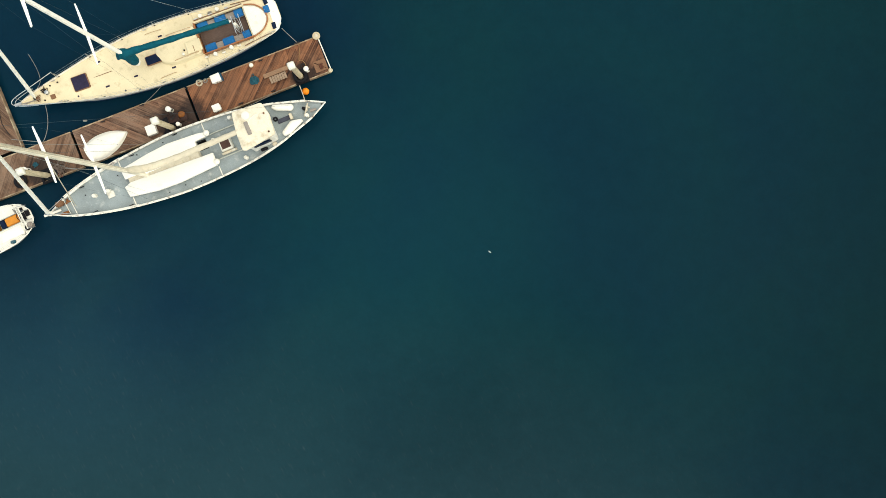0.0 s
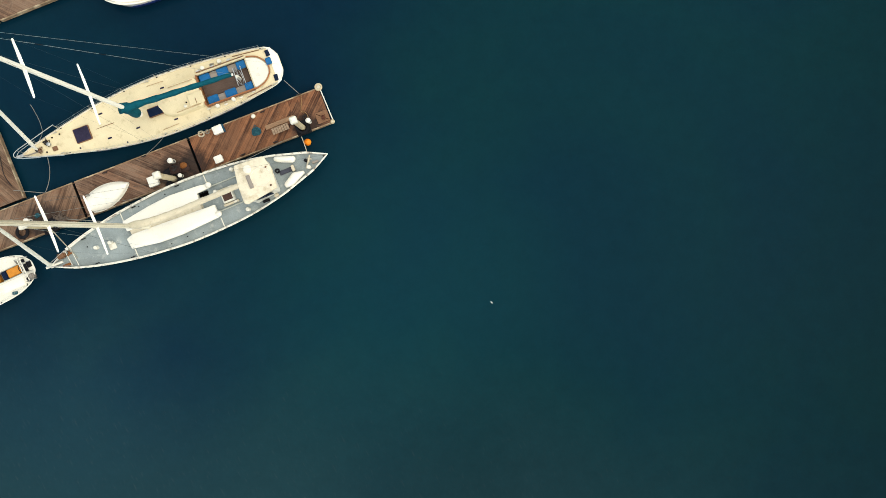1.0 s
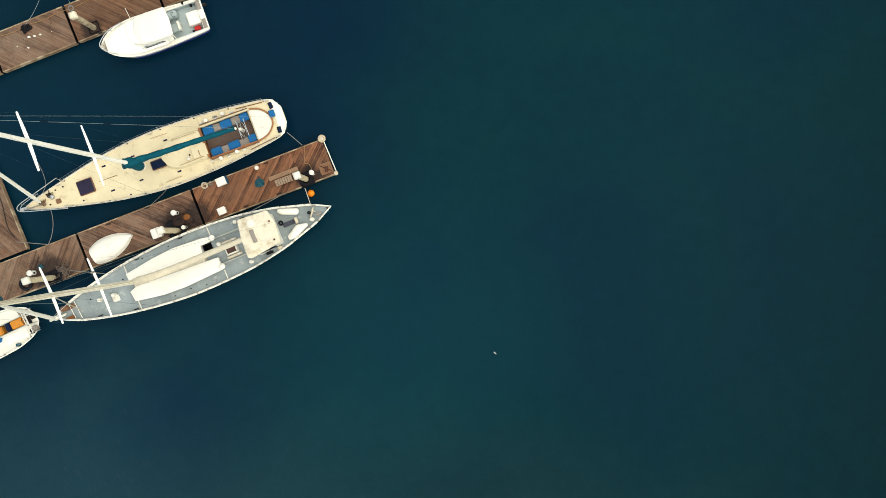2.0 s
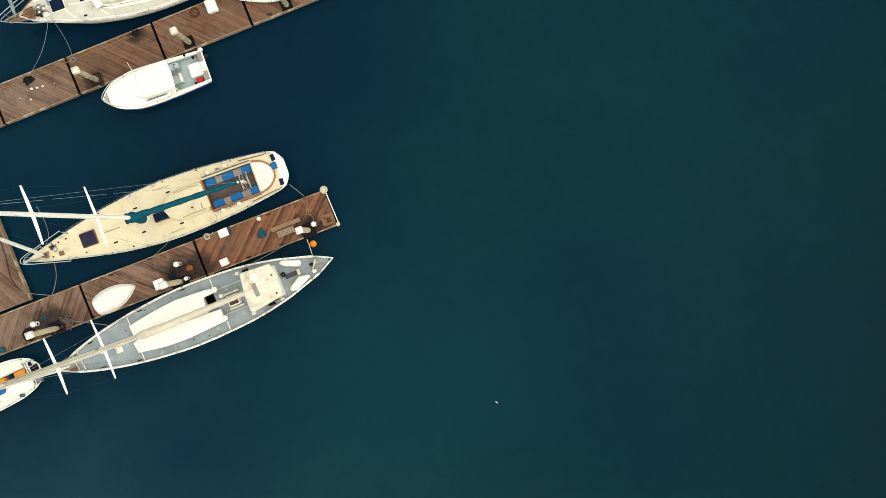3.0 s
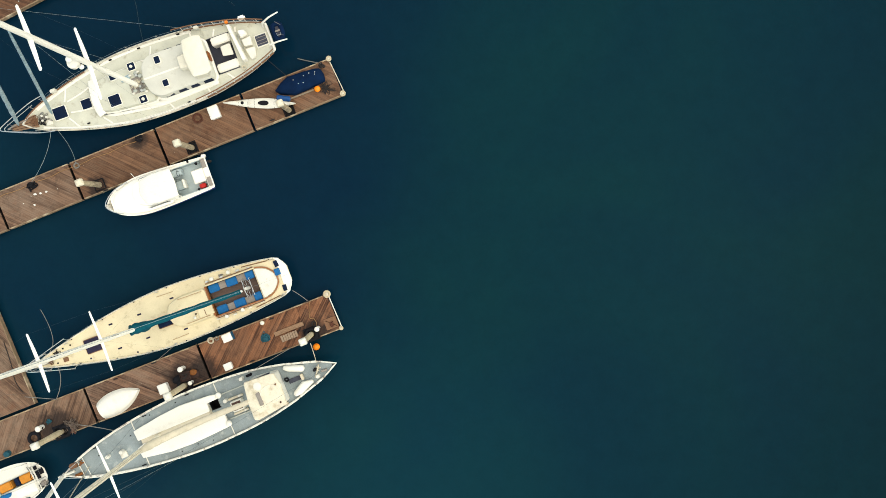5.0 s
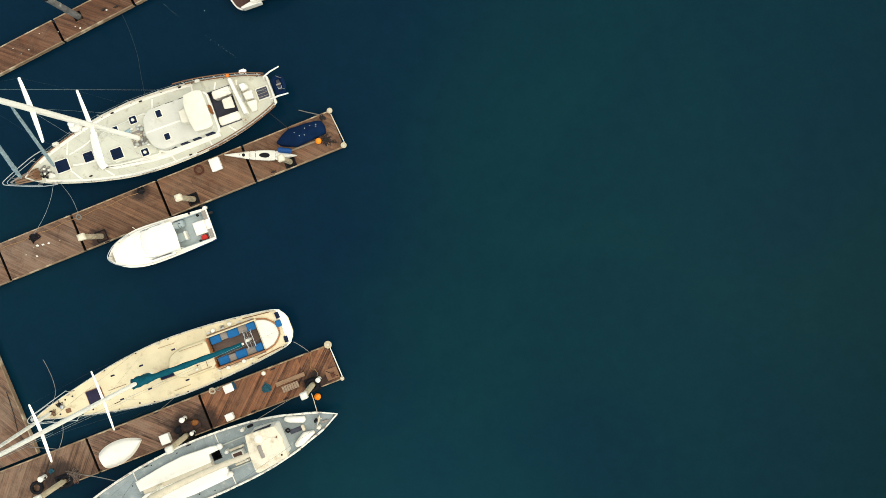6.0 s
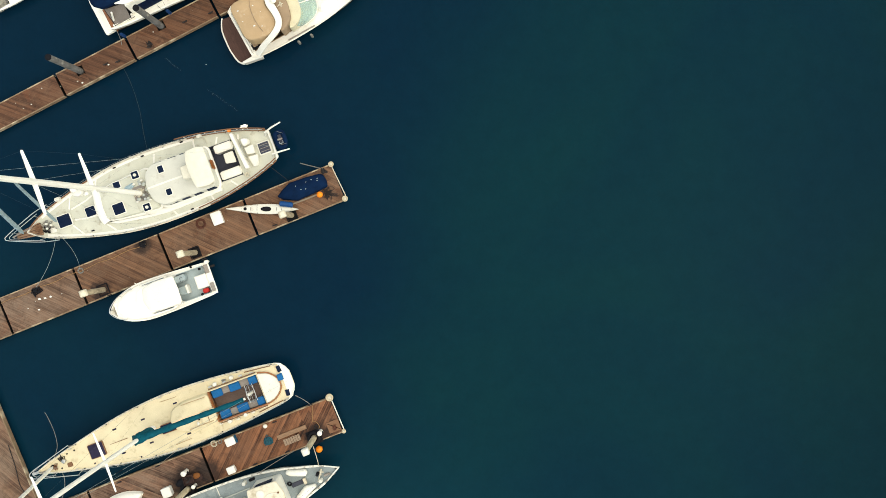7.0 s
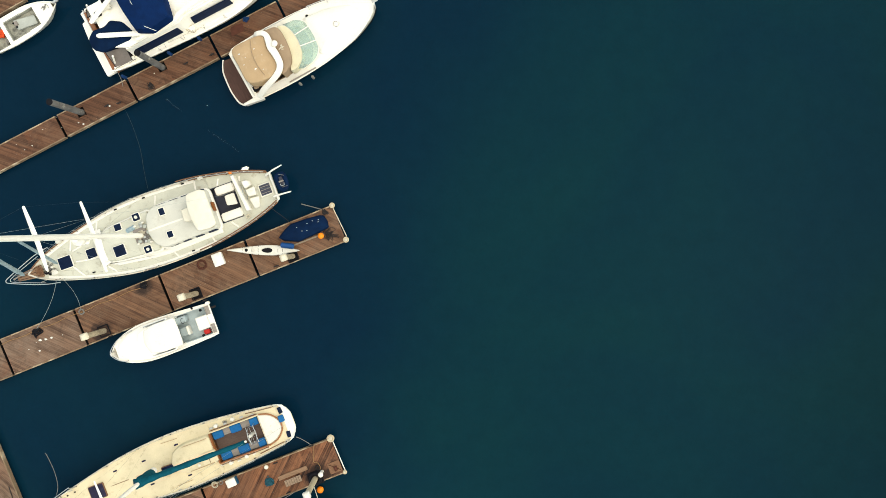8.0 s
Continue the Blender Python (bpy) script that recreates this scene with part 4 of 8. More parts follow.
# ---- double-ended sailing yacht with the grey deck ----
def grey_yacht():
    y = thing("sailing_yacht", "double-ended sailing yacht with blue-grey deck and white deckhouse", "sailing yacht", at((-7.79, 9.55), -158.66), "sailing yachts")
    H = Hull([(0, 0.02), (0.6, 0.34), (1.3, 0.66), (2.6, 1.05), (3.5, 1.32), (5.5, 1.70), (7.5, 1.88), (9.5, 1.94), (11, 1.88), (13.4, 1.62), (15.7, 1.17), (17.5, 0.62), (18.7, 0.02)], 1.02, 0.45, 0.0, 1.2, 1.2)
    comp = (7.93, 8.52, -0.74, -0.2)
    part("hull", H.shell(0.14, 0.10), CHIPPED, y, "white hull with chipped bulwark")
    part("boot_top", H.boot_top(), UNDER, y, "black waterline band")
    part("deck", H.deck_sheet([comp], 0.09), GREYDECK, y, "worn blue-grey painted deck")
    part("companionway", well(*comp, 1.06, 0.3), BLACK, y)
    for s in (-1, 1):
        for a, b in ((1.2, 3.0), (3.1, 5.6), (5.7, 7.75), (7.85, 13.45), (13.55, 17.4)):
            part("cap_rail", H.rail(a, b, s, 0.065, 0.15, 0.05, 6, 0.35), CHIPPED, y)
        part("deck_seam", box(7.78, 7.84, s * 1.15, s * 1.76, H.z(7.8) - 0.01, H.z(7.8) + 0.025, 0.004), OFFWHITE, y)
        part("deck_seam", box(13.5, 13.56, s * 0.92, s * 1.5, H.z(13.5) - 0.01, H.z(13.5) + 0.025, 0.004), OFFWHITE, y)
    # trunk cabin with its white covers
    trunk = [(8.56, -1.0), (10.4, -1.18), (13.2, -0.85), (13.35, -0.3), (13.35, 0.3), (13.2, 0.85), (10.4, 1.16), (8.56, 1.04)]
    part("trunk_cabin", slab(rounded(trunk, 0.12), [(0, 1.0), (0.03, 1.36), (0.06, 1.42)]), BEIGE, y, "beige trunk cabin")
    north = [(8.25, -1.18), (10.2, -1.30), (11.6, -1.18), (13.5, -0.90), (13.46, -0.22), (8.55, -0.24), (8.5, -0.76), (7.75, -0.8), (7.75, -1.08)]
    south = [(7.75, 0.30), (13.2, 0.06), (13.66, 0.22), (13.58, 0.90), (11.8, 1.20), (10.3, 1.26), (7.75, 1.12)]
    for pl in (north, south):
        part("cabin_cover", slab(rounded(pl, 0.05), [(0, 1.30), (0, 1.49), (0.02, 1.51), (0.03, 1.515)], crown=0.015), WHITE, y, "white cabin cover")
    for c in ((7.65, -0.97), (7.72, 0.92)):
        part("ventilator", ball((c[0], c[1], 1.50), 0.20, sz=(1, 1, 0.7)), WHITE, y)
    for c in ((5.98, -1.36), (5.97, 1.33), (7.45, -0.45), (15.65, -0.03), (14.72, 0.02), (1.42, 0.33)):
        v = part("ventilator", drum((c[0], c[1], 1.02 if c[0] < 14 else 1.2), 0.13, 0.42), OFFWHITE, y)
    # skylight
    sk = part("skylight", slab(rounded(rect(6.44, 7.22, -0.27, 0.45), 0.05, 2), [(0, 1.0), (0, 1.34), (0.04, 1.40)]), OFFWHITE, y, "low skylight with brown panes")
    part("skylight_pane", slab(rect(6.54, 7.12, -0.17, 0.35), [(0, 1.38), (0, 1.412), (0.01, 1.415)]), DARKTEAK, sk)
    for v in (-0.42, 0.56):
        part("skylight_board", box(6.3, 7.3, v - 0.07, v + 0.07, 1.04, 1.22, 0.02), BEIGE, y)
        part("skylight_board", box(6.42, 6.62, v - 0.06, v + 0.06, 1.22, 1.26, 0.01), OFFWHITE, y)
    part("grating", box(5.8, 7.75, -0.95, -0.88, 1.03, 1.10, 0.01), PALEGREY, y)
    part("grating", box(5.8, 7.7, 0.72, 0.79, 1.03, 1.10, 0.01), PALEGREY, y)
    # wheelhouse
    wall = [(3.66, -1.02), (5.36, -1.2), (5.36, 1.2), (3.66, 1.02)]
    house = part("wheelhouse", slab(rounded(wall, 0.15), [(0, 1.0), (0.05, 2.72)]), WHITE, y, "white wheelhouse")
    roof = [(3.54, -1.12), (3.33, -0.27), (3.46, 1.0), (5.48, 1.27), (5.70, 1.16), (5.66, 0), (5.45, -1.25)]
    part("wheelhouse_roof", slab(rounded(roof, 0.14), [(0.02, 2.70), (0, 2.76), (0.03, 2.84), (0.08, 2.86)], crown=0.03), ROOF, house, "stained cream roof")
    el = [(4.14 + 0.62 * math.cos(a), 0.02 + 0.55 * math.sin(a)) for a in (2 * math.pi * i / 28 for i in range(28))]
    part("roof_tray", slab(el, [(0, 2.86), (0, 2.893), (0.02, 2.899), (0.05, 2.894)]), ROOF, house)
    part("tray_rim", tube([(*p, 2.90) for p in el + el[:1]], 0.018, 6), OFFWHITE, house)
    part("roof_hatch", slab(rounded(rect(4.74, 4.98, -0.36, 0.47), 0.05), [(0, 2.85), (0, 2.95), (0.03, 2.97)]), GREYBOX, house)
    part("roof_dome", ball((4.72, -0.72, 2.88), 0.26, sz=(1, 1, 0.18)), OFFWHITE, house)
    part("roof_lamp", ball((3.62, -0.42, 2.94), 0.06), TEAK, house)
    part("roof_lamp", ball((3.75, 0.72, 2.94), 0.06), RUST, house)
    for s in (-1, 1):
        part("wheelhouse_window", box(3.95, 5.1, s * 1.075, s * 1.14, 1.9, 2.45, 0.02), WINDOW, house)
    for v in (-0.5, 0.5):
        part("wheelhouse_window", box(5.29, 5.36, v - 0.38, v + 0.38, 1.9, 2.45, 0.02), WINDOW, house)
    part("side_locker", box(4.5, 4.95, 1.17, 1.33, 1.0, 1.2, 0.03), BLACK, y)
    part("side_locker", box(5.3, 5.68, -1.46, -1.3, 1.0, 1.2, 0.03), BLACK, y)
    part("deck_box", box(3.85, 4.15, 1.08, 1.32, 1.0, 1.18, 0.05), BEIGE, y)
    # after deck
    for pl in ([(3.35, -0.92), (3.1, -0.66), (2.2, -0.28), (1.98, -0.45), (2.02, -0.70), (3.2, -1.12)], [(3.3, 0.72), (2.5, 0.25), (1.82, 0.38), (1.78, 0.57), (2.8, 1.02), (3.25, 1.02)]):
        part("life_raft_canister", slab(rounded(pl, 0.12), [(0.05, 1.02), (0, 1.2), (0.03, 1.34), (0.10, 1.40)], crown=0.04), WHITE, y, "white canister on the after deck")
    part("after_hatch", slab(rect(2.45, 3.3, -0.15, 0.13), [(0, 1.0), (0, 1.08), (0.02, 1.10)]), COCKPIT, y)
    part("deck_box", box(2.3, 2.48, -0.2, 0.2, 1.03, 1.25, 0.03), BEIGE, y)
    # a black coil fills the dark crescent at the wheelhouse roof's after edge
    part("tyre", coil((3.36, -0.2, 1.1), 0.14, 2, 0.04, 3), BLACK, y)
    part("towing_post", drum((1.45, -0.13, 1.05), 0.10, 0.45), BLACK, y)
    part("towing_bar", tube([(1.1, -0.35, 1.25), (1.6, 0.35, 1.25)], 0.05, 8), BEIGE, y)
    part("stern_box", box(0.75, 1.15, 0.08, 0.22, 1.03, 1.2, 0.02), GREYBOX, y)
    part("anchor_line", tangle((1.25, -0.2, 1.1), 0.2, 8, 0.022, 8), BEIGE, y)
    # foredeck
    part("windlass", box(17.55, 18.05, -0.52, -0.18, 1.4, 1.72, 0.06), TEAK, y, "rusty brown windlass")
    part("cathead", box(17.45, 18.0, 0.22, 0.4, 1.4, 1.6, 0.05), RUSTY, y)
    part("bow_chain", tangle((17.3, -0.3, 1.45), 0.2, 10, 0.03, 6), RUSTY, y)
    part("cross_bar", tube([(17.15, -0.62, 1.5), (17.05, 0.6, 1.5)], 0.025, 6), OFFWHITE, y)
    part("cross_bar", tube([(17.5, -0.5, 1.55), (17.4, 0.5, 1.55)], 0.025, 6), OFFWHITE, y)
    part("fore_hatch", slab(rounded(rect(14.5, 14.95, 0.05, 0.45), 0.04, 2), [(0, 1.15), (0, 1.3), (0.03, 1.33)]), OFFWHITE, y)
    for x, v in ((10.5, -1.55), (12.3, -1.45), (9.2, 1.6), (11.3, 1.5), (16.2, -0.3), (13.9, -0.7), (10.2, 1.45)):
        part("deck_fitting", drum((x, v, H.z(x)), 0.035, 0.06, n=8), BLACK, y)
    for x, s in ((9.6, -1), (12.6, -1), (13.8, 1), (16.0, 1), (16.2, -1)):
        v = s * (H.half(x) - 0.2)
        part("cleat", tube([(x - 0.15, v, H.z(x) + 0.09), (x, v, H.z(x) + 0.06), (x + 0.15, v, H.z(x) + 0.09)], 0.028, 6), BLACK, y)
    # spars and rigging
    mast = part("mast", tube([(12.1, 0, 1.1), (12.1, 0, 12), (12.12, 0, 21.3)], [0.145, 0.145, 0.09], 14), TANSPAR, y, "tall cream mast")
    for v in (-0.075, 0.075):
        part("halyard", tube([(11.98, v, 3.2), (12.0, v, 17.9)], 0.014, 5), BEIGE, mast)
    part("sail_track", tube([(11.945, 0, 4.4), (11.96, 0, 17.5)], 0.03, 5), BEIGE, mast)
    spreaders(mast, 12.1, 0, 8.4, 1.65, 0.085, SPAR)
    spreaders(mast, 12.1, 0, 13.2, 1.38, 0.085, SPAR)
    boom = part("boom", tube([(11.9, 0, 2.1), (5.55, -0.02, 2.6)], 0.08, 10), SPAR, y)
    roll = spline([(12.04, 0, 4.6), (11.88, 0.0, 4.0), (11.45, 0.02, 3.3), (10.6, 0.02, 2.9), (9.4, 0.0, 2.62), (8.0, -0.03, 2.62), (6.6, -0.02, 2.68), (5.6, -0.02, 2.74)], 5)
    part("furled_mainsail", tube(roll, [min(0.12 + 0.022 * i, 0.27 + 0.010 * math.sin(i * 2.1) - 0.12 * i / len(roll)) for i in range(len(roll))], 12, flat=0.7), BEIGE, boom, "beige furled mainsail along the boom")
    top = (12.12, 0, 21.15)
    jib = [(18.58 + (12.2 - 18.58) * f, 0, 1.75 + 15.5 * f) for f in (0, 0.03, 0.1, 0.5, 0.9, 1.0)]
    part("furled_jib", tube(jib, [0.06, 0.12, 0.12, 0.11, 0.08, 0.03], 10), SAIL, y, "furled white headsail")
    part("furling_drum", ball((18.55, 0, 1.62), 0.16, sz=(1, 1, 0.8)), OFFWHITE, y)
    part("bowsprit", tube([(17.9, 0, 1.5), (18.95, 0, 1.62)], 0.08, 8), OFFWHITE, y)
    for s in (-1, 1):
        stay(y, (12.1, s * 1.72, 1.2), (12.1, s * 1.65, 8.47), 0.0025, "shroud", DULLWIRE)
        stay(y, (12.1, s * 1.65, 8.47), (12.1, s * 1.38, 13.28), 0.0025, "shroud", DULLWIRE)
        stay(y, (12.1, s * 1.38, 13.28), top, 0.0025, "shroud", DULLWIRE)
        stay(y, (11.5, s * 1.8, 1.2), (12.08, s * 0.1, 16.5), 0.005, "shroud")
        stay(y, (12.35, s * 1.76, 1.2), (12.05, s * 0.12, 12.9), 0.006, "shroud", DULLWIRE)
        stay(y, (17.3, s * 0.5, 2.1), (18.75, 0, 2.0), 0.02, "pulpit_rail", CABLE)
        part("pulpit_leg", tube([(17.3, s * 0.5, 1.45), (17.3, s * 0.5, 2.1)], 0.02, 6), CABLE, y)
        part("rail_tube", H.rail(13.2, 17.3, s, 0.022, 0.5, 0.08), OFFWHITE, y)
    stay(y, (17.0, 0.1, 1.4), (12.15, 0, 13.2), 0.03, "inner_stay", BEIGE)
    stay(y, (0.25, 0, 1.3), top, 0.0045, "backstay", DULLWIRE)
    part("insulator", tube([(8.755, 0.05, 15.57), (8.77, 0.05, 15.60), (8.84, 0.05, 15.71), (8.855, 0.05, 15.74)], [0.02, 0.045, 0.045, 0.02], 8), ROPE, y, "grey insulator on the backstay")
    return y


# ---- white cruising yacht with centre hatches ----
def white_yacht():
    y = thing("sailing_yacht", "broad white cruising yacht with dark hatches and cream dodger", "sailing yacht", at((-11.43, 30.11), -161.4), "sailing yachts")
    c = 0.06
    H = Hull([(-0.05, 0.84), (0.08, 1.00), (1.2, 1.43), (2.6, 1.82), (4.7, 2.20), (7, 2.33), (8.6, 2.31), (10.2, 2.16), (11.8, 1.83), (13, 1.52), (14.7, 0.97), (15.7, 0.49), (16.3, 0.04)], 1.12, 0.38, c, 0.8, 1.3)
    cock = (2.42, 3.92, -1.12, 1.12)
    part("hull", H.shell(0.10, 0.09), OFFWHITE, y, "white hull")
    part("boot_top", H.boot_top(), UNDER, y, "black waterline band")
    part("deck", H.deck_sheet([cock]), NONSKID, y, "pale stained deck")
    for s in (-1, 1):
        part("cap_rail", H.rail(0.15, 5.0, s, 0.055, 0.11, 0.045, 6, 0.5), TEAK, y, "brown teak cap rail")
        part("cap_rail", H.rail(5.0, 11.6, s, 0.045, 0.11, 0.04, 6, 0.5), GRIMY, y)
        part("cap_rail", H.rail(11.6, 16.0, s, 0.045, 0.11, 0.04, 6, 0.5), TEAK if s < 0 else GRIMY, y)
        part("waterway", H.rail(4.6, 15.2, s, 0.10, 0.005, 0.16, 6, 0.25), WHITE, y)
    part("transom_rail", tube([(0.05, c - 0.9, 1.28), (0.0, c, 1.3), (0.05, c + 0.9, 1.28)], 0.07, 8), WHITE, y)
    # trunk, house and painted walkways
    trunk = [(7.9, -1.22), (10.7, -0.98), (11.5, -0.72), (11.75, 0.1), (11.5, 0.92), (10.7, 1.18), (7.9, 1.42)]
    part("trunk_cabin", slab(rounded(trunk, 0.3, 5), [(0, 1.1), (0.03, 1.50), (0.06, 1.57), (0.10, 1.58)], crown=0.02), NONSKID, y)
    part("trunk_edge", slab(rounded(trunk, 0.3, 5), [(-0.10, 1.12), (-0.10, 1.24), (-0.03, 1.27)]), WHITE, y)
    part("mast_walk", tube(spline([(11.38, -1.12, 1.42), (11.40, -0.7, 1.57), (11.50, 0.1, 1.615), (11.50, 0.8, 1.58), (11.42, 1.15, 1.45)], 5), 0.24, 10, flat=0.08), WHITE, y)
    housep = [(4.0, -1.20), (7.5, -1.26), (8.05, -0.85), (8.28, 0.1), (8.05, 1.05), (7.5, 1.46), (4.0, 1.40)]
    house = part("deckhouse", slab(rounded(housep, 0.3, 5), [(-0.03, 1.1), (0.03, 1.80), (0.06, 1.90), (0.11, 1.92)], crown=0.03), PALEDECK, y, "white deckhouse")
    part("house_edge", slab(rounded(housep, 0.3, 5), [(-0.14, 1.12), (-0.13, 1.26), (-0.05, 1.30)]), WHITE, y)
    part("roof_stripe", box(5.2, 8.1, 0.05, 0.16, 1.90, 1.965, 0.01), WHITE, house)
    for a, b in ((7.28, 6.76), (6.42, 5.91), (5.6, 5.12), (4.75, 4.22)):
        part("side_window", slab([(b, 1.35), (a, 1.35), (a, 1.425), (b, 1.425)], [(-0.035, 1.40), (0.01, 1.79), (0.015, 1.80)]), WINDOW, house)
        part("side_window", slab([(b, -1.15), (a, -1.15), (a, -1.25), (b, -1.25)], [(-0.035, 1.40), (0.01, 1.79), (0.015, 1.80)]), WINDOW, house)
    for q, z in ((rect(13.5, 14.32, -0.24, 0.50), 1.38), (rect(11.9, 12.52, -0.17, 0.42), 1.28), (rect(10.0, 10.7, 0.28, 0.95), 1.60), (rect(9.77, 10.2, -1.0, -0.6), 1.58), (rect(6.78, 7.12, -0.95, -0.52), 1.93), (rect(6.76, 7.1, 0.56, 0.95), 1.93)):
        hatch(y, q, z, HATCHGLASS, WHITE, 0.07, "dark smoked deck hatch")
    for q in (rect(8.47, 8.92, -1.23, -0.78), rect(8.45, 8.9, 0.9, 1.34)):
        f = hatch(y, q, 1.58, HATCHGLASS, WHITE, 0.06)
        cx, cy = (q[0][0] + q[1][0]) / 2, (q[0][1] + q[2][1]) / 2
        part("mushroom_vent", drum((cx, cy, 1.63), 0.10, 0.10), OFFWHITE, f)
    for p, q in (((13.45, -0.45), (13.1, -1.25)), ((13.3, -0.4), (12.3, -0.62)), ((13.3, 0.3), (12.62, 0.42)), ((13.56, 0.56), (13.08, 1.33)), ((12.3, -0.62), (11.5, -0.9)), ((12.6, 0.42), (11.7, 0.5)),
                 ((7.28, -1.95), (7.5, -1.4)), ((7.46, 1.6), (7.2, 2.15)), ((4.70, -1.95), (4.76, -1.4)), ((3.2, -1.6), (3.42, -1.2)), ((4.84, 1.5), (4.71, 2.1)), ((3.33, 1.25), (3.0, 1.7)), ((1.9, -1.3), (2.0, -1.0)), ((11.55, 1.2), (11.13, 1.75)), ((11.5, -1.1), (11.25, -1.65))):
        part("deck_strip", tube([(*p, H.z(p[0]) + 0.015), (*q, H.z(q[0]) + 0.015)], 0.055, 6, flat=0.35), WHITE, y)
    band = [(4.0, 1.36), (7.6, 1.44), (8.5, 1.36), (10.7, 1.12), (11.3, 0.95), (11.55, 1.12), (10.9, 1.42), (8.7, 1.74), (7.6, 1.82), (4.0, 1.70)]
    part("coachroof_ledge", slab(rounded(band, 0.08), [(0, 1.1), (0.02, 1.22), (0.06, 1.25)]), WHITE, y, "white ledge along the coachroof side")
    # dodger and cockpit
    dodg = [(3.78, -0.98), (4.2, -1.12), (4.95, -1.06), (5.1, -0.5), (5.14, 0.1), (5.1, 0.7), (5.0, 1.25), (4.2, 1.34), (3.78, 1.2)]
    dg = part("dodger", slab(rounded(dodg, 0.12), [(0.02, 2.72), (0, 2.78), (0.02, 2.84), (0.06, 2.86)], crown=0.03), CANVAS, y, "cream canvas dodger")
    part("dodger_window", slab(rounded([(5.0, -0.42), (5.66, -0.36), (5.70, 0.42), (5.0, 0.55)], 0.06), [(0.0, 1.9), (0.0, 2.42), (0.05, 2.50)]), CANVAS, dg)
    for q in ([(4.2, -1.08), (4.9, -1.02), (4.9, -0.98), (4.2, -1.04)], [(4.2, 1.24), (4.95, 1.18), (4.95, 1.22), (4.2, 1.28)], [(4.92, -1.0), (5.06, 0.1), (4.95, 1.2), (4.91, 1.2), (5.02, 0.1), (4.88, -1.0)]):
        part("dodger_side", slab(q, [(0, 1.9), (0, 2.75)]), CANVAS, dg)
    part("cockpit_well", well(*cock, 1.16, 0.6), COCKPIT, y, "dark navy cockpit sole")
    part("seat", box(2.42, 3.62, -1.1, -0.58, 0.6, 1.30, 0.06), WHITE, y)
    part("seat", box(2.42, 3.78, 0.56, 1.1, 0.6, 1.28, 0.06), WHITE, y)
    part("table", slab(rounded([(2.52, -0.44), (3.17, -0.42), (3.2, 0.2), (2.52, 0.32)], 0.1), [(0.03, 1.22), (0, 1.28), (0.03, 1.32)]), OFFWHITE, y)
    part("table_leg", drum((2.9, -0.1, 0.6), 0.08, 0.62), OFFWHITE, y)
    part("companionway_board", box(3.90, 4.0, -0.3, 0.28, 0.9, 1.75, 0.03), VARNISH, y, "varnished companionway board")
    part("traveller_arch", slab(rounded([(2.10, -1.42), (2.32, -1.42), (2.08, 0.98), (1.82, 0.98)], 0.05), [(0, 1.12), (0, 1.62), (0.03, 1.68)]), WHITE, y)
    part("helm_seat", slab(rounded([(1.35, -0.85), (1.8, -0.9), (1.75, -0.35), (1.3, -0.5)], 0.15), [(0, 1.1), (0, 1.62), (0.06, 1.7)]), WHITE, y)
    part("helm_box", slab(rounded([(1.15, -0.35), (1.75, -0.3), (1.7, 0.15), (1.2, 0.2)], 0.06), [(0, 1.1), (0, 1.5), (0.04, 1.54)]), OFFWHITE, y)
    part("wheel", tube([(1.78, -0.1 + 0.42 * math.cos(a), 1.75 + 0.42 * math.sin(a)) for a in (2 * math.pi * i / 20 for i in range(21))], 0.02, 6), CABLE, y)
    part("quarter_seat", slab(rounded([(1.1, 0.3), (1.75, 0.25), (1.6, 1.0), (1.25, 0.95)], 0.1), [(0, 1.1), (0, 1.35), (0.05, 1.4)]), OFFWHITE, y)
    part("rope_coil", coil((2.2, 1.28, 1.2), 0.14, 4, 0.03, 5), BEIGE, y)
    lz = part("lazarette_hatch", slab(rounded(rect(0.18, 1.02, -0.36, 0.46), 0.05), [(0, 1.12), (0, 1.2), (0.03, 1.24)]), OFFWHITE, y)
    part("lazarette_pane", slab(rounded(rect(0.26, 0.94, -0.28, 0.38), 0.04), [(0, 1.22), (0, 1.25), (0.02, 1.255)]), COCKPIT, lz, "dark grey slatted lid")
    for i in range(3):
        part("lid_slat", box(0.3, 0.9, -0.16 + i * 0.2, -0.13 + i * 0.2, 1.25, 1.275, 0.005), GREYBOX, lz)
    # davits and the tender that hangs in them
    for s, tip in ((-1, -0.88), (1, 0.84)):
        v = -0.66 if s < 0 else 0.74
        part("davit", tube([(0.25, v, 1.2), (0.1, v, 2.0), (-0.4, (v + tip) / 2, 2.25), (-1.05, tip, 2.28)], [0.06, 0.06, 0.055, 0.04], 8), WHITE, y, "white davit arm")
    # mast clutter, spars
    part("mast_base_lines", tangle((8.72, 0.05, 1.64), 0.34, 44, 0.022, 12, h=0.14), BEIGE, y, "coiled halyards round the mast foot")
    part("mast_base_lines", tangle((8.5, 0.42, 1.64), 0.30, 60, 0.018, 13, h=0.12), ROPE, y)
    for x, v, r in ((8.35, -0.28, 0.14), (8.55, -0.52, 0.12), (8.25, 0.12, 0.13), (8.95, 0.5, 0.12), (8.4, 0.62, 0.11)):
        part("halyard_bag", ball((x, v, 1.68), r, sz=(1.2, 0.9, 0.6)), PALEGREY, y)
    part("sail_bag", slab(rounded([(8.95, -0.62), (9.6, -0.5), (9.55, -0.22), (9.0, -0.3)], 0.12), [(0.03, 1.57), (0, 1.66), (0.08, 1.74)], crown=0.04), LIGHTBLUE, y, "pale blue sail bag beside the mast")
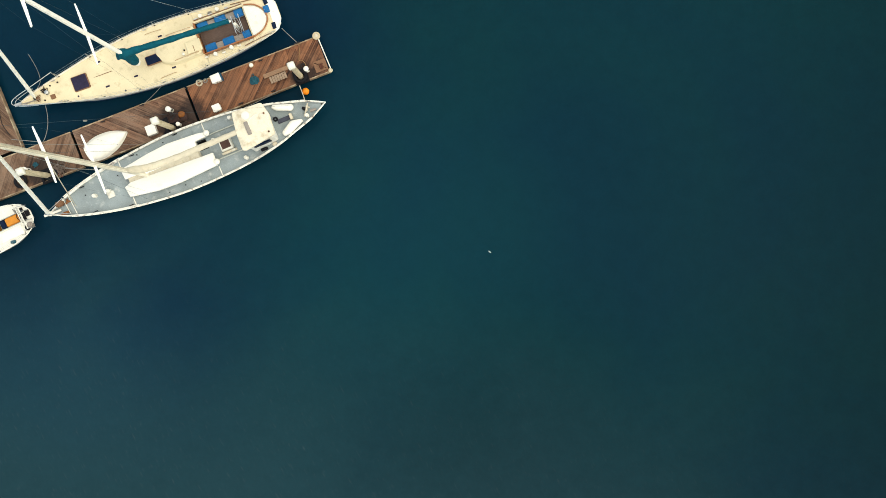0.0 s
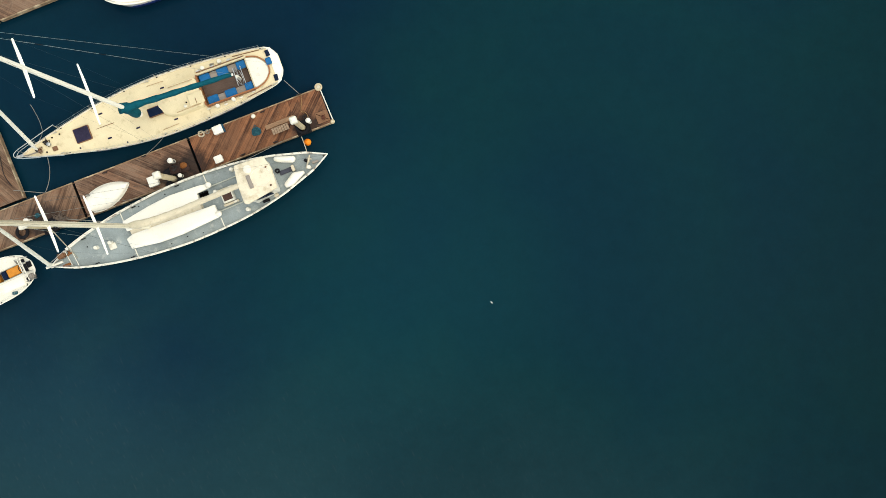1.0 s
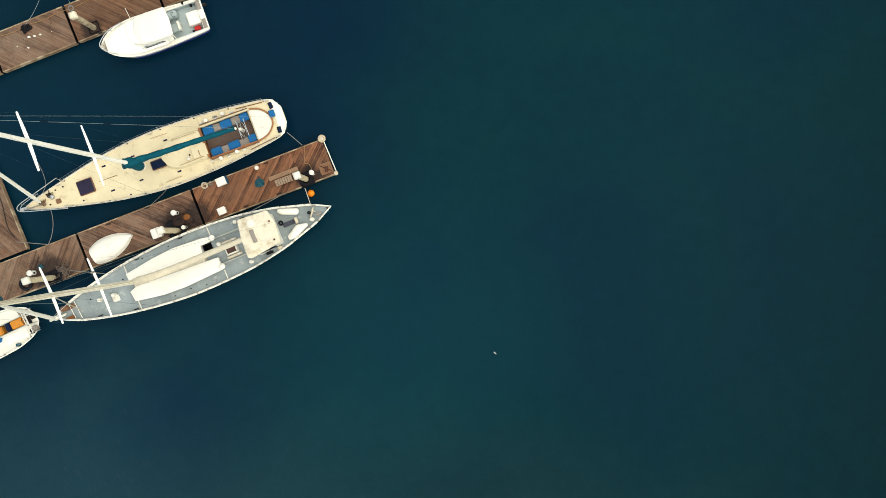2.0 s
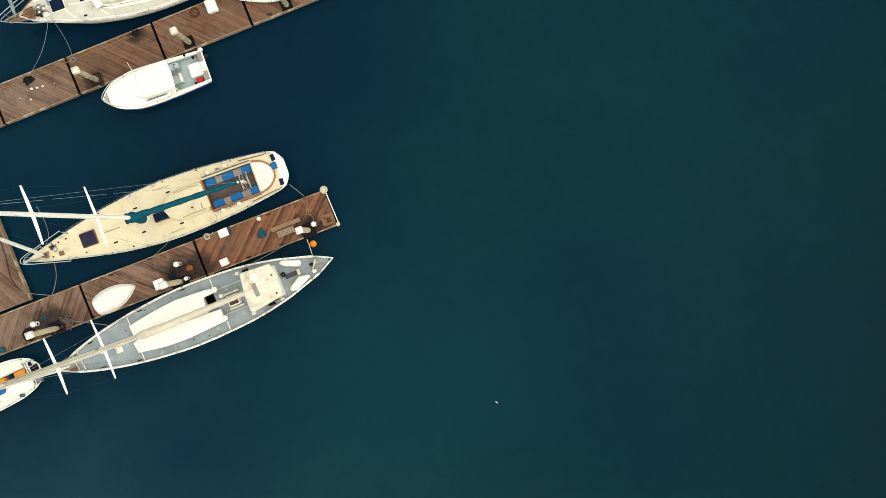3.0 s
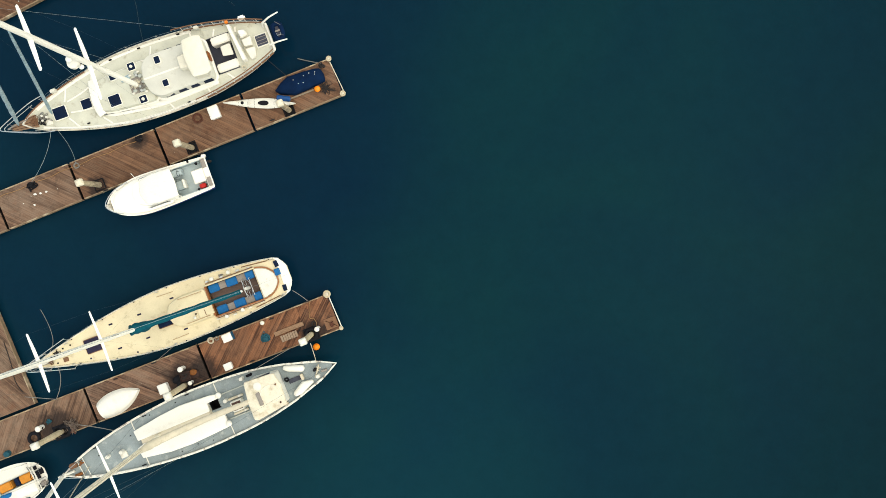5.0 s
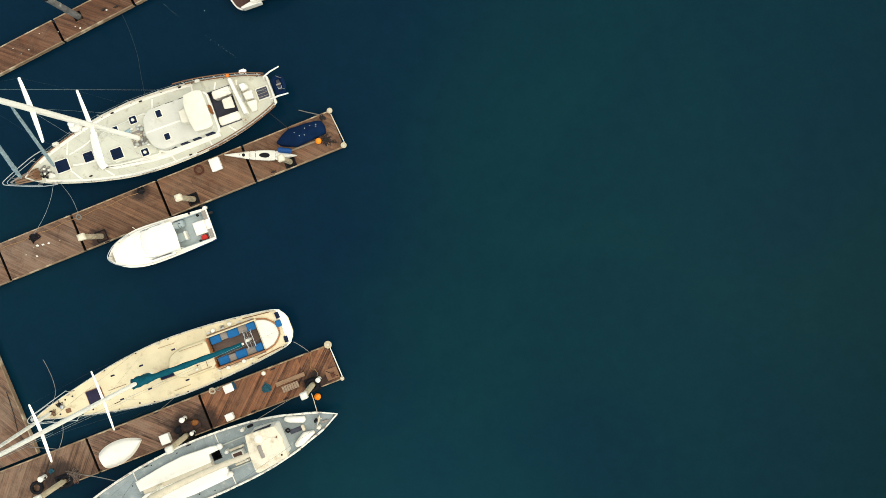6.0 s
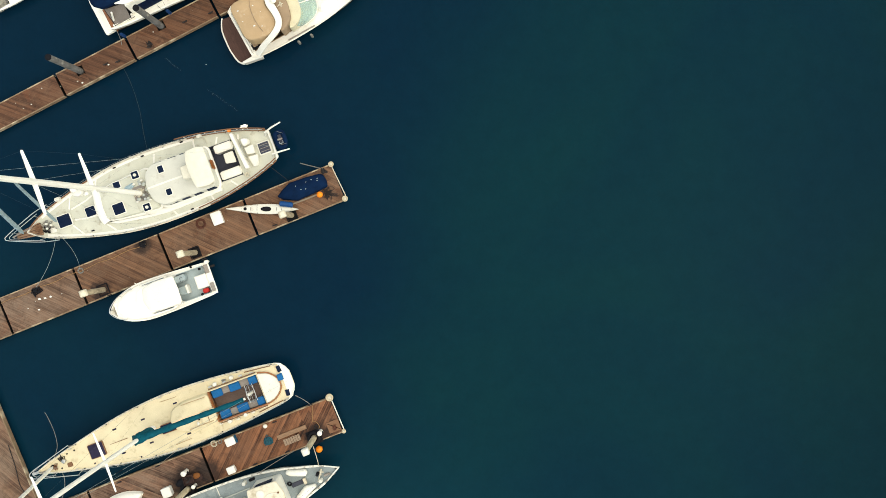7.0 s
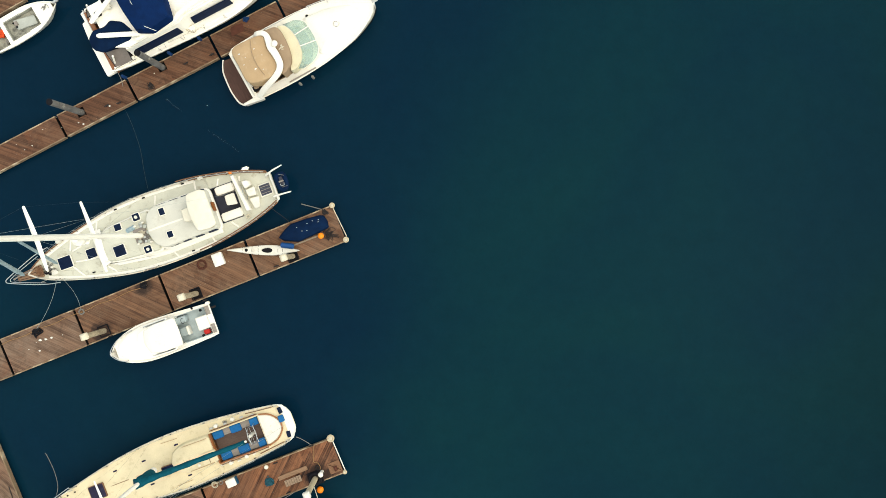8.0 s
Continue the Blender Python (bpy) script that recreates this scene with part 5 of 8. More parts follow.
    part("mast_step", slab(rounded(rect(8.4, 9.2, -0.3, 0.66), 0.1), [(0, 1.57), (0, 1.63), (0.02, 1.65)]), GREYBOX, y)
    for x, v in ((8.42, -0.55), (8.95, -0.48), (9.1, 0.62), (8.3, 0.75)):
        part("turning_block", ball((x, v, 1.68), 0.09, sz=(1.3, 0.8, 0.8)), OFFWHITE, y)
    for v in (-0.35, 0.35, 0.62):
        winch(y, (8.55, v, 1.6), 0.09, 0.2, CABLE)
    mast = part("mast", tube([(8.76, 0.17, 1.6), (8.76, 0.19, 12), (8.8, 0.19, 18.6)], [0.155, 0.155, 0.12], 14), SPAR, y, "tall white mast")
    spreaders(mast, 8.8, 0.19, 7.73, 1.98, 0.13, SPAR)
    spreaders(mast, 8.85, 0.19, 13.26, 1.55, 0.13, SPAR)
    part("radar_dome", drum((9.14, 0.28, 8.7), 0.30, 0.26), WHITE, mast, "white radar dome on the mast")
    part("radar_bracket", box(8.85, 9.2, 0.16, 0.36, 8.6, 8.71, 0.02), SPAR, mast)
    part("deck_light", ball((9.02, 0.26, 9.45), 0.17), SPAR, mast)
    part("deck_light", ball((8.98, 0.42, 8.35), 0.14), SPAR, mast)
    top = (8.8, 0.19, 18.5)
    f1 = [(16.52 + (8.85 - 16.52) * f, 0.05 + 0.14 * f, 1.6 + 16.8 * f) for f in (0, 0.02, 0.05, 0.08, 0.11, 0.14, 0.17, 0.20, 0.24, 0.28, 0.33, 0.4, 0.5, 0.65, 0.8, 1.0)]
    part("furled_jib", tube(f1, [0.03, 0.06, 0.10, 0.115, 0.10, 0.12, 0.145, 0.12, 0.13, 0.115, 0.125, 0.11, 0.115, 0.10, 0.09, 0.04], 10), LIGHTBLUE, y, "furled headsail with pale blue cover strip")
    f2 = [(14.38 + (8.85 - 14.38) * f, 0.02 + 0.16 * f, 1.5 + 13.5 * f) for f in (0, 0.03, 0.1, 0.5, 0.9, 1.0)]
    part("furled_staysail", tube(f2, [0.04, 0.08, 0.10, 0.09, 0.07, 0.03], 10), LIGHTBLUE, y, "furled staysail with pale blue cover strip")
    for s in (-1, 1):
        stay(y, (8.8, c + s * 2.12, 1.25), (8.8, 0.19 + s * 1.98, 7.8), 0.0025, "shroud", DULLWIRE)
        stay(y, (8.8, 0.19 + s * 1.98, 7.8), (8.85, 0.19 + s * 1.55, 13.34), 0.0025, "shroud", DULLWIRE)
        stay(y, (8.85, 0.19 + s * 1.55, 13.34), top, 0.0025, "shroud", DULLWIRE)
        stay(y, (8.2, c + s * 2.14, 1.25), (8.8, 0.19, 7.7), 0.0025, "shroud", DULLWIRE)
        stay(y, (9.95, c + s * 2.02, 1.25), (8.85, 0.19 + s * 0.1, 13.2), 0.005, "shroud")
        lifelines(y, H, 0.6, 14.6, s, 2.0)
        part("stern_rail", H.rail(0.05, 5.6, s, 0.035, 0.66, 0.0 if s < 0 else 0.06, 6, 0.6), TEAK, y, "teak-capped stern rail")
        part("stern_rail", H.rail(0.3, 4.9, s, 0.022, 0.34, 0.05), CABLE, y)
        for k in range(8):
            x = 0.45 + 0.65 * k
            v = c + s * (H.half(x) - 0.04)
            part("rail_stanchion", tube([(x, v, H.z(x)), (x, v + s * 0.01, H.z(x) + 0.66)], 0.022, 6), OFFWHITE, y)
    stay(y, (0.17, 0.06, 1.3), top, 0.004, "backstay")
    part("bowsprit_platform", slab(rounded([(15.4, -0.3), (17.0, -0.12), (17.05, 0.26), (15.4, 0.52)], 0.06), [(0, 1.42), (0, 1.5), (0.02, 1.51)]), BOARD, y, "weathered teak bowsprit platform")
    for i in range(3):
        part("platform_slat", tube([(15.3, -0.22 + i * 0.3, 1.52), (17.0, -0.06 + i * 0.13, 1.52)], 0.02, 5, flat=0.5), DARKTEAK, y)
    pul = [(14.3, 1.25, 2.08), (15.4, 1.0, 2.12), (17.1, 0.32, 2.16), (17.4, 0.1, 2.17), (17.1, -0.12, 2.16), (15.3, -0.82, 2.12), (14.3, -1.05, 2.08)]
    part("pulpit", tube(spline(pul, 4), 0.028, 7), CABLE, y)
    part("pulpit", tube(spline([(p[0] - 0.1, p[1] * 0.95, p[2] - 0.3) for p in pul[1:-1]], 4), 0.022, 7), CABLE, y)
    for x, v in ((15.4, 0.85), (15.3, -0.65), (16.9, 0.24), (16.9, -0.1), (14.3, 1.15), (14.3, -0.95)):
        part("pulpit_leg", tube([(x, v * 0.9, 1.45), (x, v, 2.12)], 0.02, 6), CABLE, y)
    for x, v in ((15.0, -0.05), (15.05, 0.25), (14.75, 0.12)):
        part("windlass_drum", drum((x, v, 1.36), 0.075, 0.25), OFFWHITE, y)
    part("anchor_line", tangle((14.95, 0.05, 1.4), 0.36, 40, 0.020, 21), ROPE, y)
    part("anchor_chain", tangle((15.5, 0.1, 1.5), 0.26, 40, 0.018, 22), TEAK, y)
    part("anchor_chain", tangle((15.1, 0.35, 1.42), 0.26, 30, 0.020, 23), BLACK, y)
    part("anchor", tube([(15.9, -0.12, 1.58), (16.9, -0.02, 1.6), (17.25, 0.05, 1.55)], [0.03, 0.045, 0.06], 7), GREYBOX, y)
    part("bow_locker", slab(rounded(rect(14.55, 14.95, 0.3, 0.62), 0.06), [(0, 1.3), (0, 1.46), (0.03, 1.48)]), OFFWHITE, y)
    for x, v in ((6.2, 2.12), (9.9, -1.95), (12.5, 1.3), (8.0, -2.05), (5.4, -2.05)):
        part("genoa_car", box(x - 0.1, x + 0.1, v - 0.04, v + 0.04, H.z(x), H.z(x) + 0.1, 0.02), BLACK, y)
    part("life_buoy", box(1.02, 1.5, -1.62, -1.38, 1.5, 1.85, 0.08), SAIL, y, "white horseshoe buoy on the rail")
    part("rail_box", box(4.0, 4.3, -2.05, -1.86, 1.3, 1.6, 0.04), OFFWHITE, y)
    part("rail_box", box(13.6, 13.95, -1.35, -1.12, 1.4, 1.7, 0.04), OFFWHITE, y)
    part("orange_light", box(2.15, 2.35, -1.72, -1.55, 1.4, 1.58, 0.03), ORANGE, y)
    return y


# ---- small hardtop motor boat ----
def hardtop_boat():
    y = thing("motor_boat", "small white hardtop motor boat with open grey cockpit", "motor boat", at((-15.70, 21.80), -161.7), "motor boats")
    H = Hull([(-0.12, 1.02), (0.05, 1.06), (0.6, 1.10), (2.6, 1.22), (4.3, 1.24), (5.3, 1.06), (5.95, 0.78), (6.35, 0.45), (6.58, 0.20), (6.66, 0.02)], 0.80, 0.42, 0.05, 0.35, 0.6)
    cock = (0.24, 2.6, -0.84, 0.92)
    part("hull", H.shell(0.05, 0.10), WHITE, y, "white hull")
    part("boot_top", H.boot_top(), BLUEHULL, y, "dark blue waterline band")
    for s in (-1, 1):
        part("boot_stripe", tube([(x, H.cy + s * (H.half(x) * 0.955), 0.50) for x in (0, 1, 2, 3, 4, 5)], 0.05, 6), BLUEHULL, y, "blue stripe")
    part("deck", H.deck_sheet([cock], 0.09), WHITE, y)
    part("cockpit_well", well(*cock, 0.84, 0.42), MISTGREY, y, "pale grey cockpit")
    top = [(1.98, -0.86), (3.3, -0.88), (4.05, -0.70), (4.25, 0.05), (4.05, 0.80), (3.3, 0.98), (1.98, 0.96), (1.90, 0.05)]
    fore = [(2.6, -1.04), (4.4, -1.04), (5.35, -0.84), (6.05, -0.46), (6.38, 0.05), (6.05, 0.56), (5.35, 0.94), (4.4, 1.14), (2.6, 1.14)]
    part("foredeck", slab(rounded(fore, 0.2), [(0.0, 0.85), (0.0, 1.07), (0.05, 1.13), (0.25, 1.20)], crown=0.06), SPAR, y, "smooth white foredeck")
    cab = part("cabin", slab(rounded([(2.2, -0.92), (3.8, -0.92), (4.55, -0.62), (4.75, 0.05), (4.55, 0.72), (3.8, 1.02), (2.2, 1.02)], 0.15), [(0, 0.95), (0.02, 1.2), (0.10, 1.68)]), SPAR, y, "white cabin")
    for v0, v1 in ((1.0, 1.035), (-0.935, -0.90)):
        part("side_window", slab([(2.75, v0), (4.0, v0), (4.0, v1), (2.75, v1)], [(0, 1.18), (0, 1.32)]), WINDOW, cab)
    part("hardtop", slab(rounded(top, 0.15, 5), [(0.02, 1.64), (0, 1.69), (0.03, 1.74), (0.08, 1.76)], crown=0.04), WHITE, y, "white hardtop roof")
    for s, v in ((-1, -0.82), (1, 0.92)):
        part("roof_post", tube([(2.1, v, 0.85), (2.05, v * 0.97, 1.66)], 0.035, 6), WHITE, y)
        part("cabin_rail", tube([(2.7, v * 1.12, 1.2), (2.8, v * 1.14, 1.34), (4.1, v * 1.1, 1.34), (4.2, v * 1.06, 1.2)], 0.02, 6), CABLE, y)
    part("console", box(1.55, 2.3, -0.76, -0.34, 0.42, 1.0, 0.05), MISTGREY, y)
    part("steering_wheel", tube([(1.75 + 0.05 * math.sin(a), -0.45 + 0.17 * math.cos(a), 1.08 + 0.12 * math.sin(a)) for a in (2 * math.pi * i / 16 for i in range(17))], 0.014, 6), BLACK, y)
    part("seat", slab(rounded(rect(1.72, 2.28, -0.05, 0.5), 0.06), [(0, 0.42), (0, 0.72), (0.04, 0.76)]), MISTGREY, y)
    part("seat_back", box(1.6, 1.72, -0.06, 0.52, 0.42, 1.0, 0.04), WHITE, y)
    part("engine_box", slab(rounded(rect(0.26, 1.04, -0.36, 0.50), 0.06), [(0, 0.42), (0, 0.86), (0.05, 0.92)]), WHITE, y, "white engine box")
    part("fuel_can", box(0.45, 0.85, 0.56, 0.86, 0.42, 0.7, 0.04), RED, y, "red fuel can")
    for x, v in ((0.55, -0.72), (0.9, 0.86), (1.0, -1.02)):
        part("fender", ball((x, v, 0.8), 0.11, sz=(0.8, 0.8, 1.3)), BLACK, y)
    for q in (rect(-0.03, 0.22, -0.86, -0.30), rect(-0.04, 0.20, 0.34, 0.92)):
        part("transom_grate", slab(q, [(0, 0.84), (0, 0.90), (0.02, 0.905)]), GREYBOX, y)
    part("transom_post", box(-0.22, 0.06, -1.1, -0.88, 0.75, 1.05, 0.05), WHITE, y)
    part("bow_rail", tube(spline([(4.9, -0.98, 1.25), (5.6, -0.82, 1.34), (6.2, -0.5, 1.38), (6.62, 0.0, 1.40), (6.3, 0.5, 1.38), (5.8, 0.8, 1.34)], 4), 0.026, 7), CABLE, y)
    for x, v in ((4.95, -0.95), (5.7, -0.75), (6.5, -0.08), (5.8, 0.78)):
        part("rail_post", tube([(x, v * 0.95, 0.9), (x, v, 1.36)], 0.018, 6), CABLE, y)
    part("bow_hatch", slab(rounded(rect(6.05, 6.25, -0.05, 0.13), 0.03, 2), [(0, 1.05), (0, 1.13), (0.02, 1.14)]), BEIGE, y)
    part("whip_aerial", tube([(4.3, -0.92, 1.15), (3.95, -1.13, 2.65)], 0.016, 6), SPAR, y)
    part("outboard_bracket", box(-0.3, -0.08, -0.72, -0.58, 0.25, 0.6, 0.03), ROPE_DARK, y)
    return y


# ---- open sports cruiser ----
def sports_cruiser():
    y = thing("motor_cruiser", "white sports cruiser with tan canvas top and wide foredeck", "motor cruiser", at((-13.74, 36.62), 27.74), "motor boats")
    c = 0.08
    H = Hull([(0.52, 1.58), (0.72, 1.70), (1.05, 1.83), (3.0, 1.92), (4.5, 1.90), (5.7, 1.82), (7.1, 1.62), (8.13, 1.38), (9.2, 0.88), (9.8, 0.42), (10.05, 0.04)], 1.15, 0.3, c)
    part("hull", H.shell(0.04, 0.08, 0.78), WHITE, y, "white hull")
    part("boot_top", H.boot_top(flare=0.78), UNDER, y, "black waterline band")
    part("deck", H.deck_sheet([(0.86, 4.4, -1.25, 1.4)]), WHITE, y)
    part("cockpit_well", well(0.86, 4.4, -1.25, 1.4, 1.2, 0.55), TAUPE, y)
    fore = [(5.5, -1.25), (7.2, -1.1), (8.7, -0.62), (9.2, 0.08), (8.7, 0.78), (7.2, 1.25), (5.5, 1.42)]
    part("foredeck", slab(rounded(fore, 0.35, 5), [(0, 1.15), (0.10, 1.32), (0.28, 1.40)], crown=0.08), WHITE, y, "smooth white foredeck")
    part("bathing_platform", slab(rounded([(-0.12, 1.70), (-0.40, 1.05), (-0.53, 0.1), (-0.54, -0.4), (-0.45, -1.05), (-0.22, -1.38), (0.54, -1.45), (0.6, -0.75), (0.6, 0.1), (0.56, 1.6)], 0.1), [(0, 0.35), (0, 0.52), (0.02, 0.54)]), DARKTEAK, y, "dark brown teak bathing platform")
    edge = spline([(-0.06, 1.75, 0.5), (-0.43, 1.08, 0.5), (-0.56, 0.1, 0.5), (-0.57, -0.4, 0.5), (-0.48, -1.08, 0.5), (-0.2, -1.45, 0.52)], 4)
    part("platform_edge", tube(edge, 0.055, 6), WHITE, y)
    part("quarter_wing", slab(rounded([(-0.24, -1.40), (-0.18, -1.54), (0.5, -1.66), (1.1, -1.76), (1.1, -1.48), (0.45, -1.38)], 0.08), [(0.06, 0.3), (0.0, 0.7), (0.0, 0.98), (0.04, 1.02)]), WHITE, y, "white hull side running aft past the platform")
    part("transom", slab(rounded([(0.66, -1.4), (0.82, -1.3), (0.82, 1.4), (0.66, 1.5)], 0.05), [(0, 0.5), (0, 1.24), (0.03, 1.28)]), OFFWHITE, y)
    # canvas, arch and windscreen
    can = [(1.0, 1.40), (2.3, 1.43), (2.98, 1.30), (3.04, 0.9), (2.90, 0.45), (2.98, -0.04), (2.98, -0.62), (2.73, -1.04), (2.06, -1.2), (0.92, -0.86), (0.86, 0.33)]
    part("canvas_top", slab(rounded(spline(can, 4, True), 0.05, 1), [(0.0, 1.3), (0.0, 2.36), (0.02, 2.43), (0.06, 2.46)], crown=0.04), TAN, y, "tan canvas cockpit top")
    part("canvas_seam", tube(spline([(2.25, 1.3, 2.50), (1.98, 0.6, 2.55), (1.9, -0.2, 2.55), (2.0, -0.95, 2.47)], 4), 0.018, 5), TAUPE, y)
    for q, (x, v, r) in enumerate(((1.25, 0.9, 0.06), (1.2, 0.2, 0.04), (2.2, 0.75, 0.05), (1.7, -0.35, 0.07), (2.45, 0.2, 0.03), (1.5, 0.55, 0.03), (2.1, -0.6, 0.04))):
        part("dropping", slab([(x + r * (1 + 0.3 * math.sin(3 * a + q)) * math.cos(a), v + 0.6 * r * math.sin(a)) for a in (2 * math.pi * k / 10 for k in range(10))], [(0, 2.45), (0, 2.512), (0.005, 2.515)]), DROPPING, y)
    arch = spline([(2.35, 1.66, 1.35, 0.30), (2.62, 1.52, 2.3, 0.30), (3.0, 1.40, 2.54, 0.30), (3.24, 1.12, 2.58, 0.34), (3.22, 0.75, 2.60, 0.40), (3.16, 0.30, 2.62, 0.46), (3.20, -0.3, 2.62, 0.42), (3.14, -0.82, 2.60, 0.40), (2.84, -1.18, 2.56, 0.38), (2.24, -1.40, 2.38, 0.36), (1.5, -1.50, 1.95, 0.36), (0.9, -1.62, 1.4, 0.36)], 5)
    part("radar_arch", ribbon(arch), WHITE, y, "broad curved white radar arch")
    part("arch_dome", ball((3.46, 0.36, 2.72), 0.20, sz=(1, 1, 0.6)), WHITE, y)
    part("horn", tangle((3.75, 0.05, 2.35), 0.22, 10, 0.025, 31), BEIGE, y)
    mid = [(3.0, 1.46), (3.48, 1.45), (4.06, 1.25), (4.14, 0.34), (3.98, -0.62), (3.66, -1.12), (2.95, -1.38), (3.2, -0.4), (3.3, 0.6)]
    part("canvas_front", slab(rounded(spline(mid, 4, True), 0.03, 1), [(0.0, 1.3), (0.0, 2.28), (0.02, 2.36), (0.05, 2.38)], crown=0.02), TAUPE, y, "brown-grey front canvas")
    band = [(4.0, 1.36), (4.46, 1.24), (4.72, 0.62), (4.74, -0.18), (4.56, -0.88), (4.07, -1.34), (3.5, -1.38), (3.88, -0.66), (4.08, 0.3), (4.05, 0.9)]
    part("clear_panel", slab(rounded(spline(band, 4, True), 0.02, 1), [(0, 1.3), (0.0, 2.05), (0.02, 2.12)]), CLOUDED, y, "clouded cream clear panel")
    part("dashboard", slab(rounded([(4.3, 1.25), (5.2, 1.05), (5.42, 0.3), (5.35, -0.5), (5.0, -1.0), (4.2, -1.2)], 0.1), [(0, 1.0), (0, 1.36), (0.05, 1.40)]), PALEGREY, y)
    ws = [(4.45, 1.56), (5.18, 1.48), (5.66, 1.06), (5.82, 0.2), (5.70, -0.52), (5.4, -1.06), (4.9, -1.32), (4.2, -1.40)]
    wi = [(4.05, 1.40), (4.44, 1.26), (4.70, 0.72), (4.76, 0.0), (4.68, -0.5), (4.48, -0.92), (4.17, -1.24), (3.78, -1.38)]
    outer = spline([(p[0], p[1], 1.32) for p in ws], 5)
    inner = spline([(p[0], p[1], 2.05) for p in wi], 5)
    bmw = bmesh.new()
    va, vb = [bmw.verts.new(p) for p in outer], [bmw.verts.new(p) for p in inner]
    for i in range(len(va) - 1):
        bmw.faces.new((va[i], va[i + 1], vb[i + 1], vb[i]))
    bmesh.ops.solidify(bmw, geom=bmw.faces[:], thickness=0.012)
    pane = part("windscreen", bmw, GLASS, y, "pale green curved windscreen")
    pane.visible_shadow = False
    part("windscreen_frame", tube(inner, 0.028, 6), CABLE, y)
    part("windscreen_frame", tube(outer, 0.025, 6), WHITE, y)
    for i in (12, 18):
        part("windscreen_post", tube([outer[i], inner[i]], 0.035, 6), WHITE, y)
    # deck fittings
    part("deck_hatch", slab(rounded(rect(7.2, 7.5, -0.22, 0.12), 0.05), [(0, 1.38), (0, 1.47), (0.03, 1.485)]), WHITE, y)
    part("deck_line", coil((7.3, 0.0, 1.47), 0.22, 1, 0.012, 3), GREYBOX, y)
    for x, v in ((8.67, 0.86), (8.6, -0.92), (5.95, 1.36)):
        part("cleat", box(x - 0.09, x + 0.09, v - 0.06, v + 0.06, 1.22, 1.33, 0.03), BLACK, y)
    part("bow_rail", tube(spline([(6.2, 1.70, 1.75), (7.5, 1.48, 1.82), (8.8, 1.05, 1.9), (9.8, 0.5, 1.95), (10.15, 0.08, 1.95), (9.85, -0.35, 1.95)], 4), 0.024, 7), CABLE, y)
    for x, v in ((6.3, 1.66), (7.5, 1.45), (8.8, 1.0), (9.8, 0.45), (9.85, -0.32)):
        part("rail_post", tube([(x, v * 0.97, 1.25), (x, v, 1.88)], 0.018, 6), CABLE, y)
    part("side_rail", tube([(3.2, 1.85, 1.3), (3.3, 1.86, 1.42), (5.6, 1.8, 1.42), (5.7, 1.78, 1.3)], 0.02, 6), CABLE, y)
    part("anchor_roller", box(9.9, 10.3, -0.02, 0.2, 1.38, 1.5, 0.03), CABLE, y)
    for x, v in ((4.4, -1.98), (3.5, -1.97)):
        part("fender", tube([(x, v, 0.95), (x, v, 0.85), (x, v, 0.4), (x, v, 0.3)], [0.04, 0.09, 0.09, 0.04], 10), ROPE, y)
    part("engine_opening", box(0.75, 1.6, -1.2, -0.85, 1.22, 1.27, 0.02), BLACK, y)
    part("cockpit_cover_bundle", tangle((1.05, -1.0, 1.28), 0.2, 12, 0.05, 15), TAUPE, y)
    part("side_vent", box(3.0, 4.9, -1.74, -1.66, 1.20, 1.26, 0.02), GREYBOX, y)
    return y


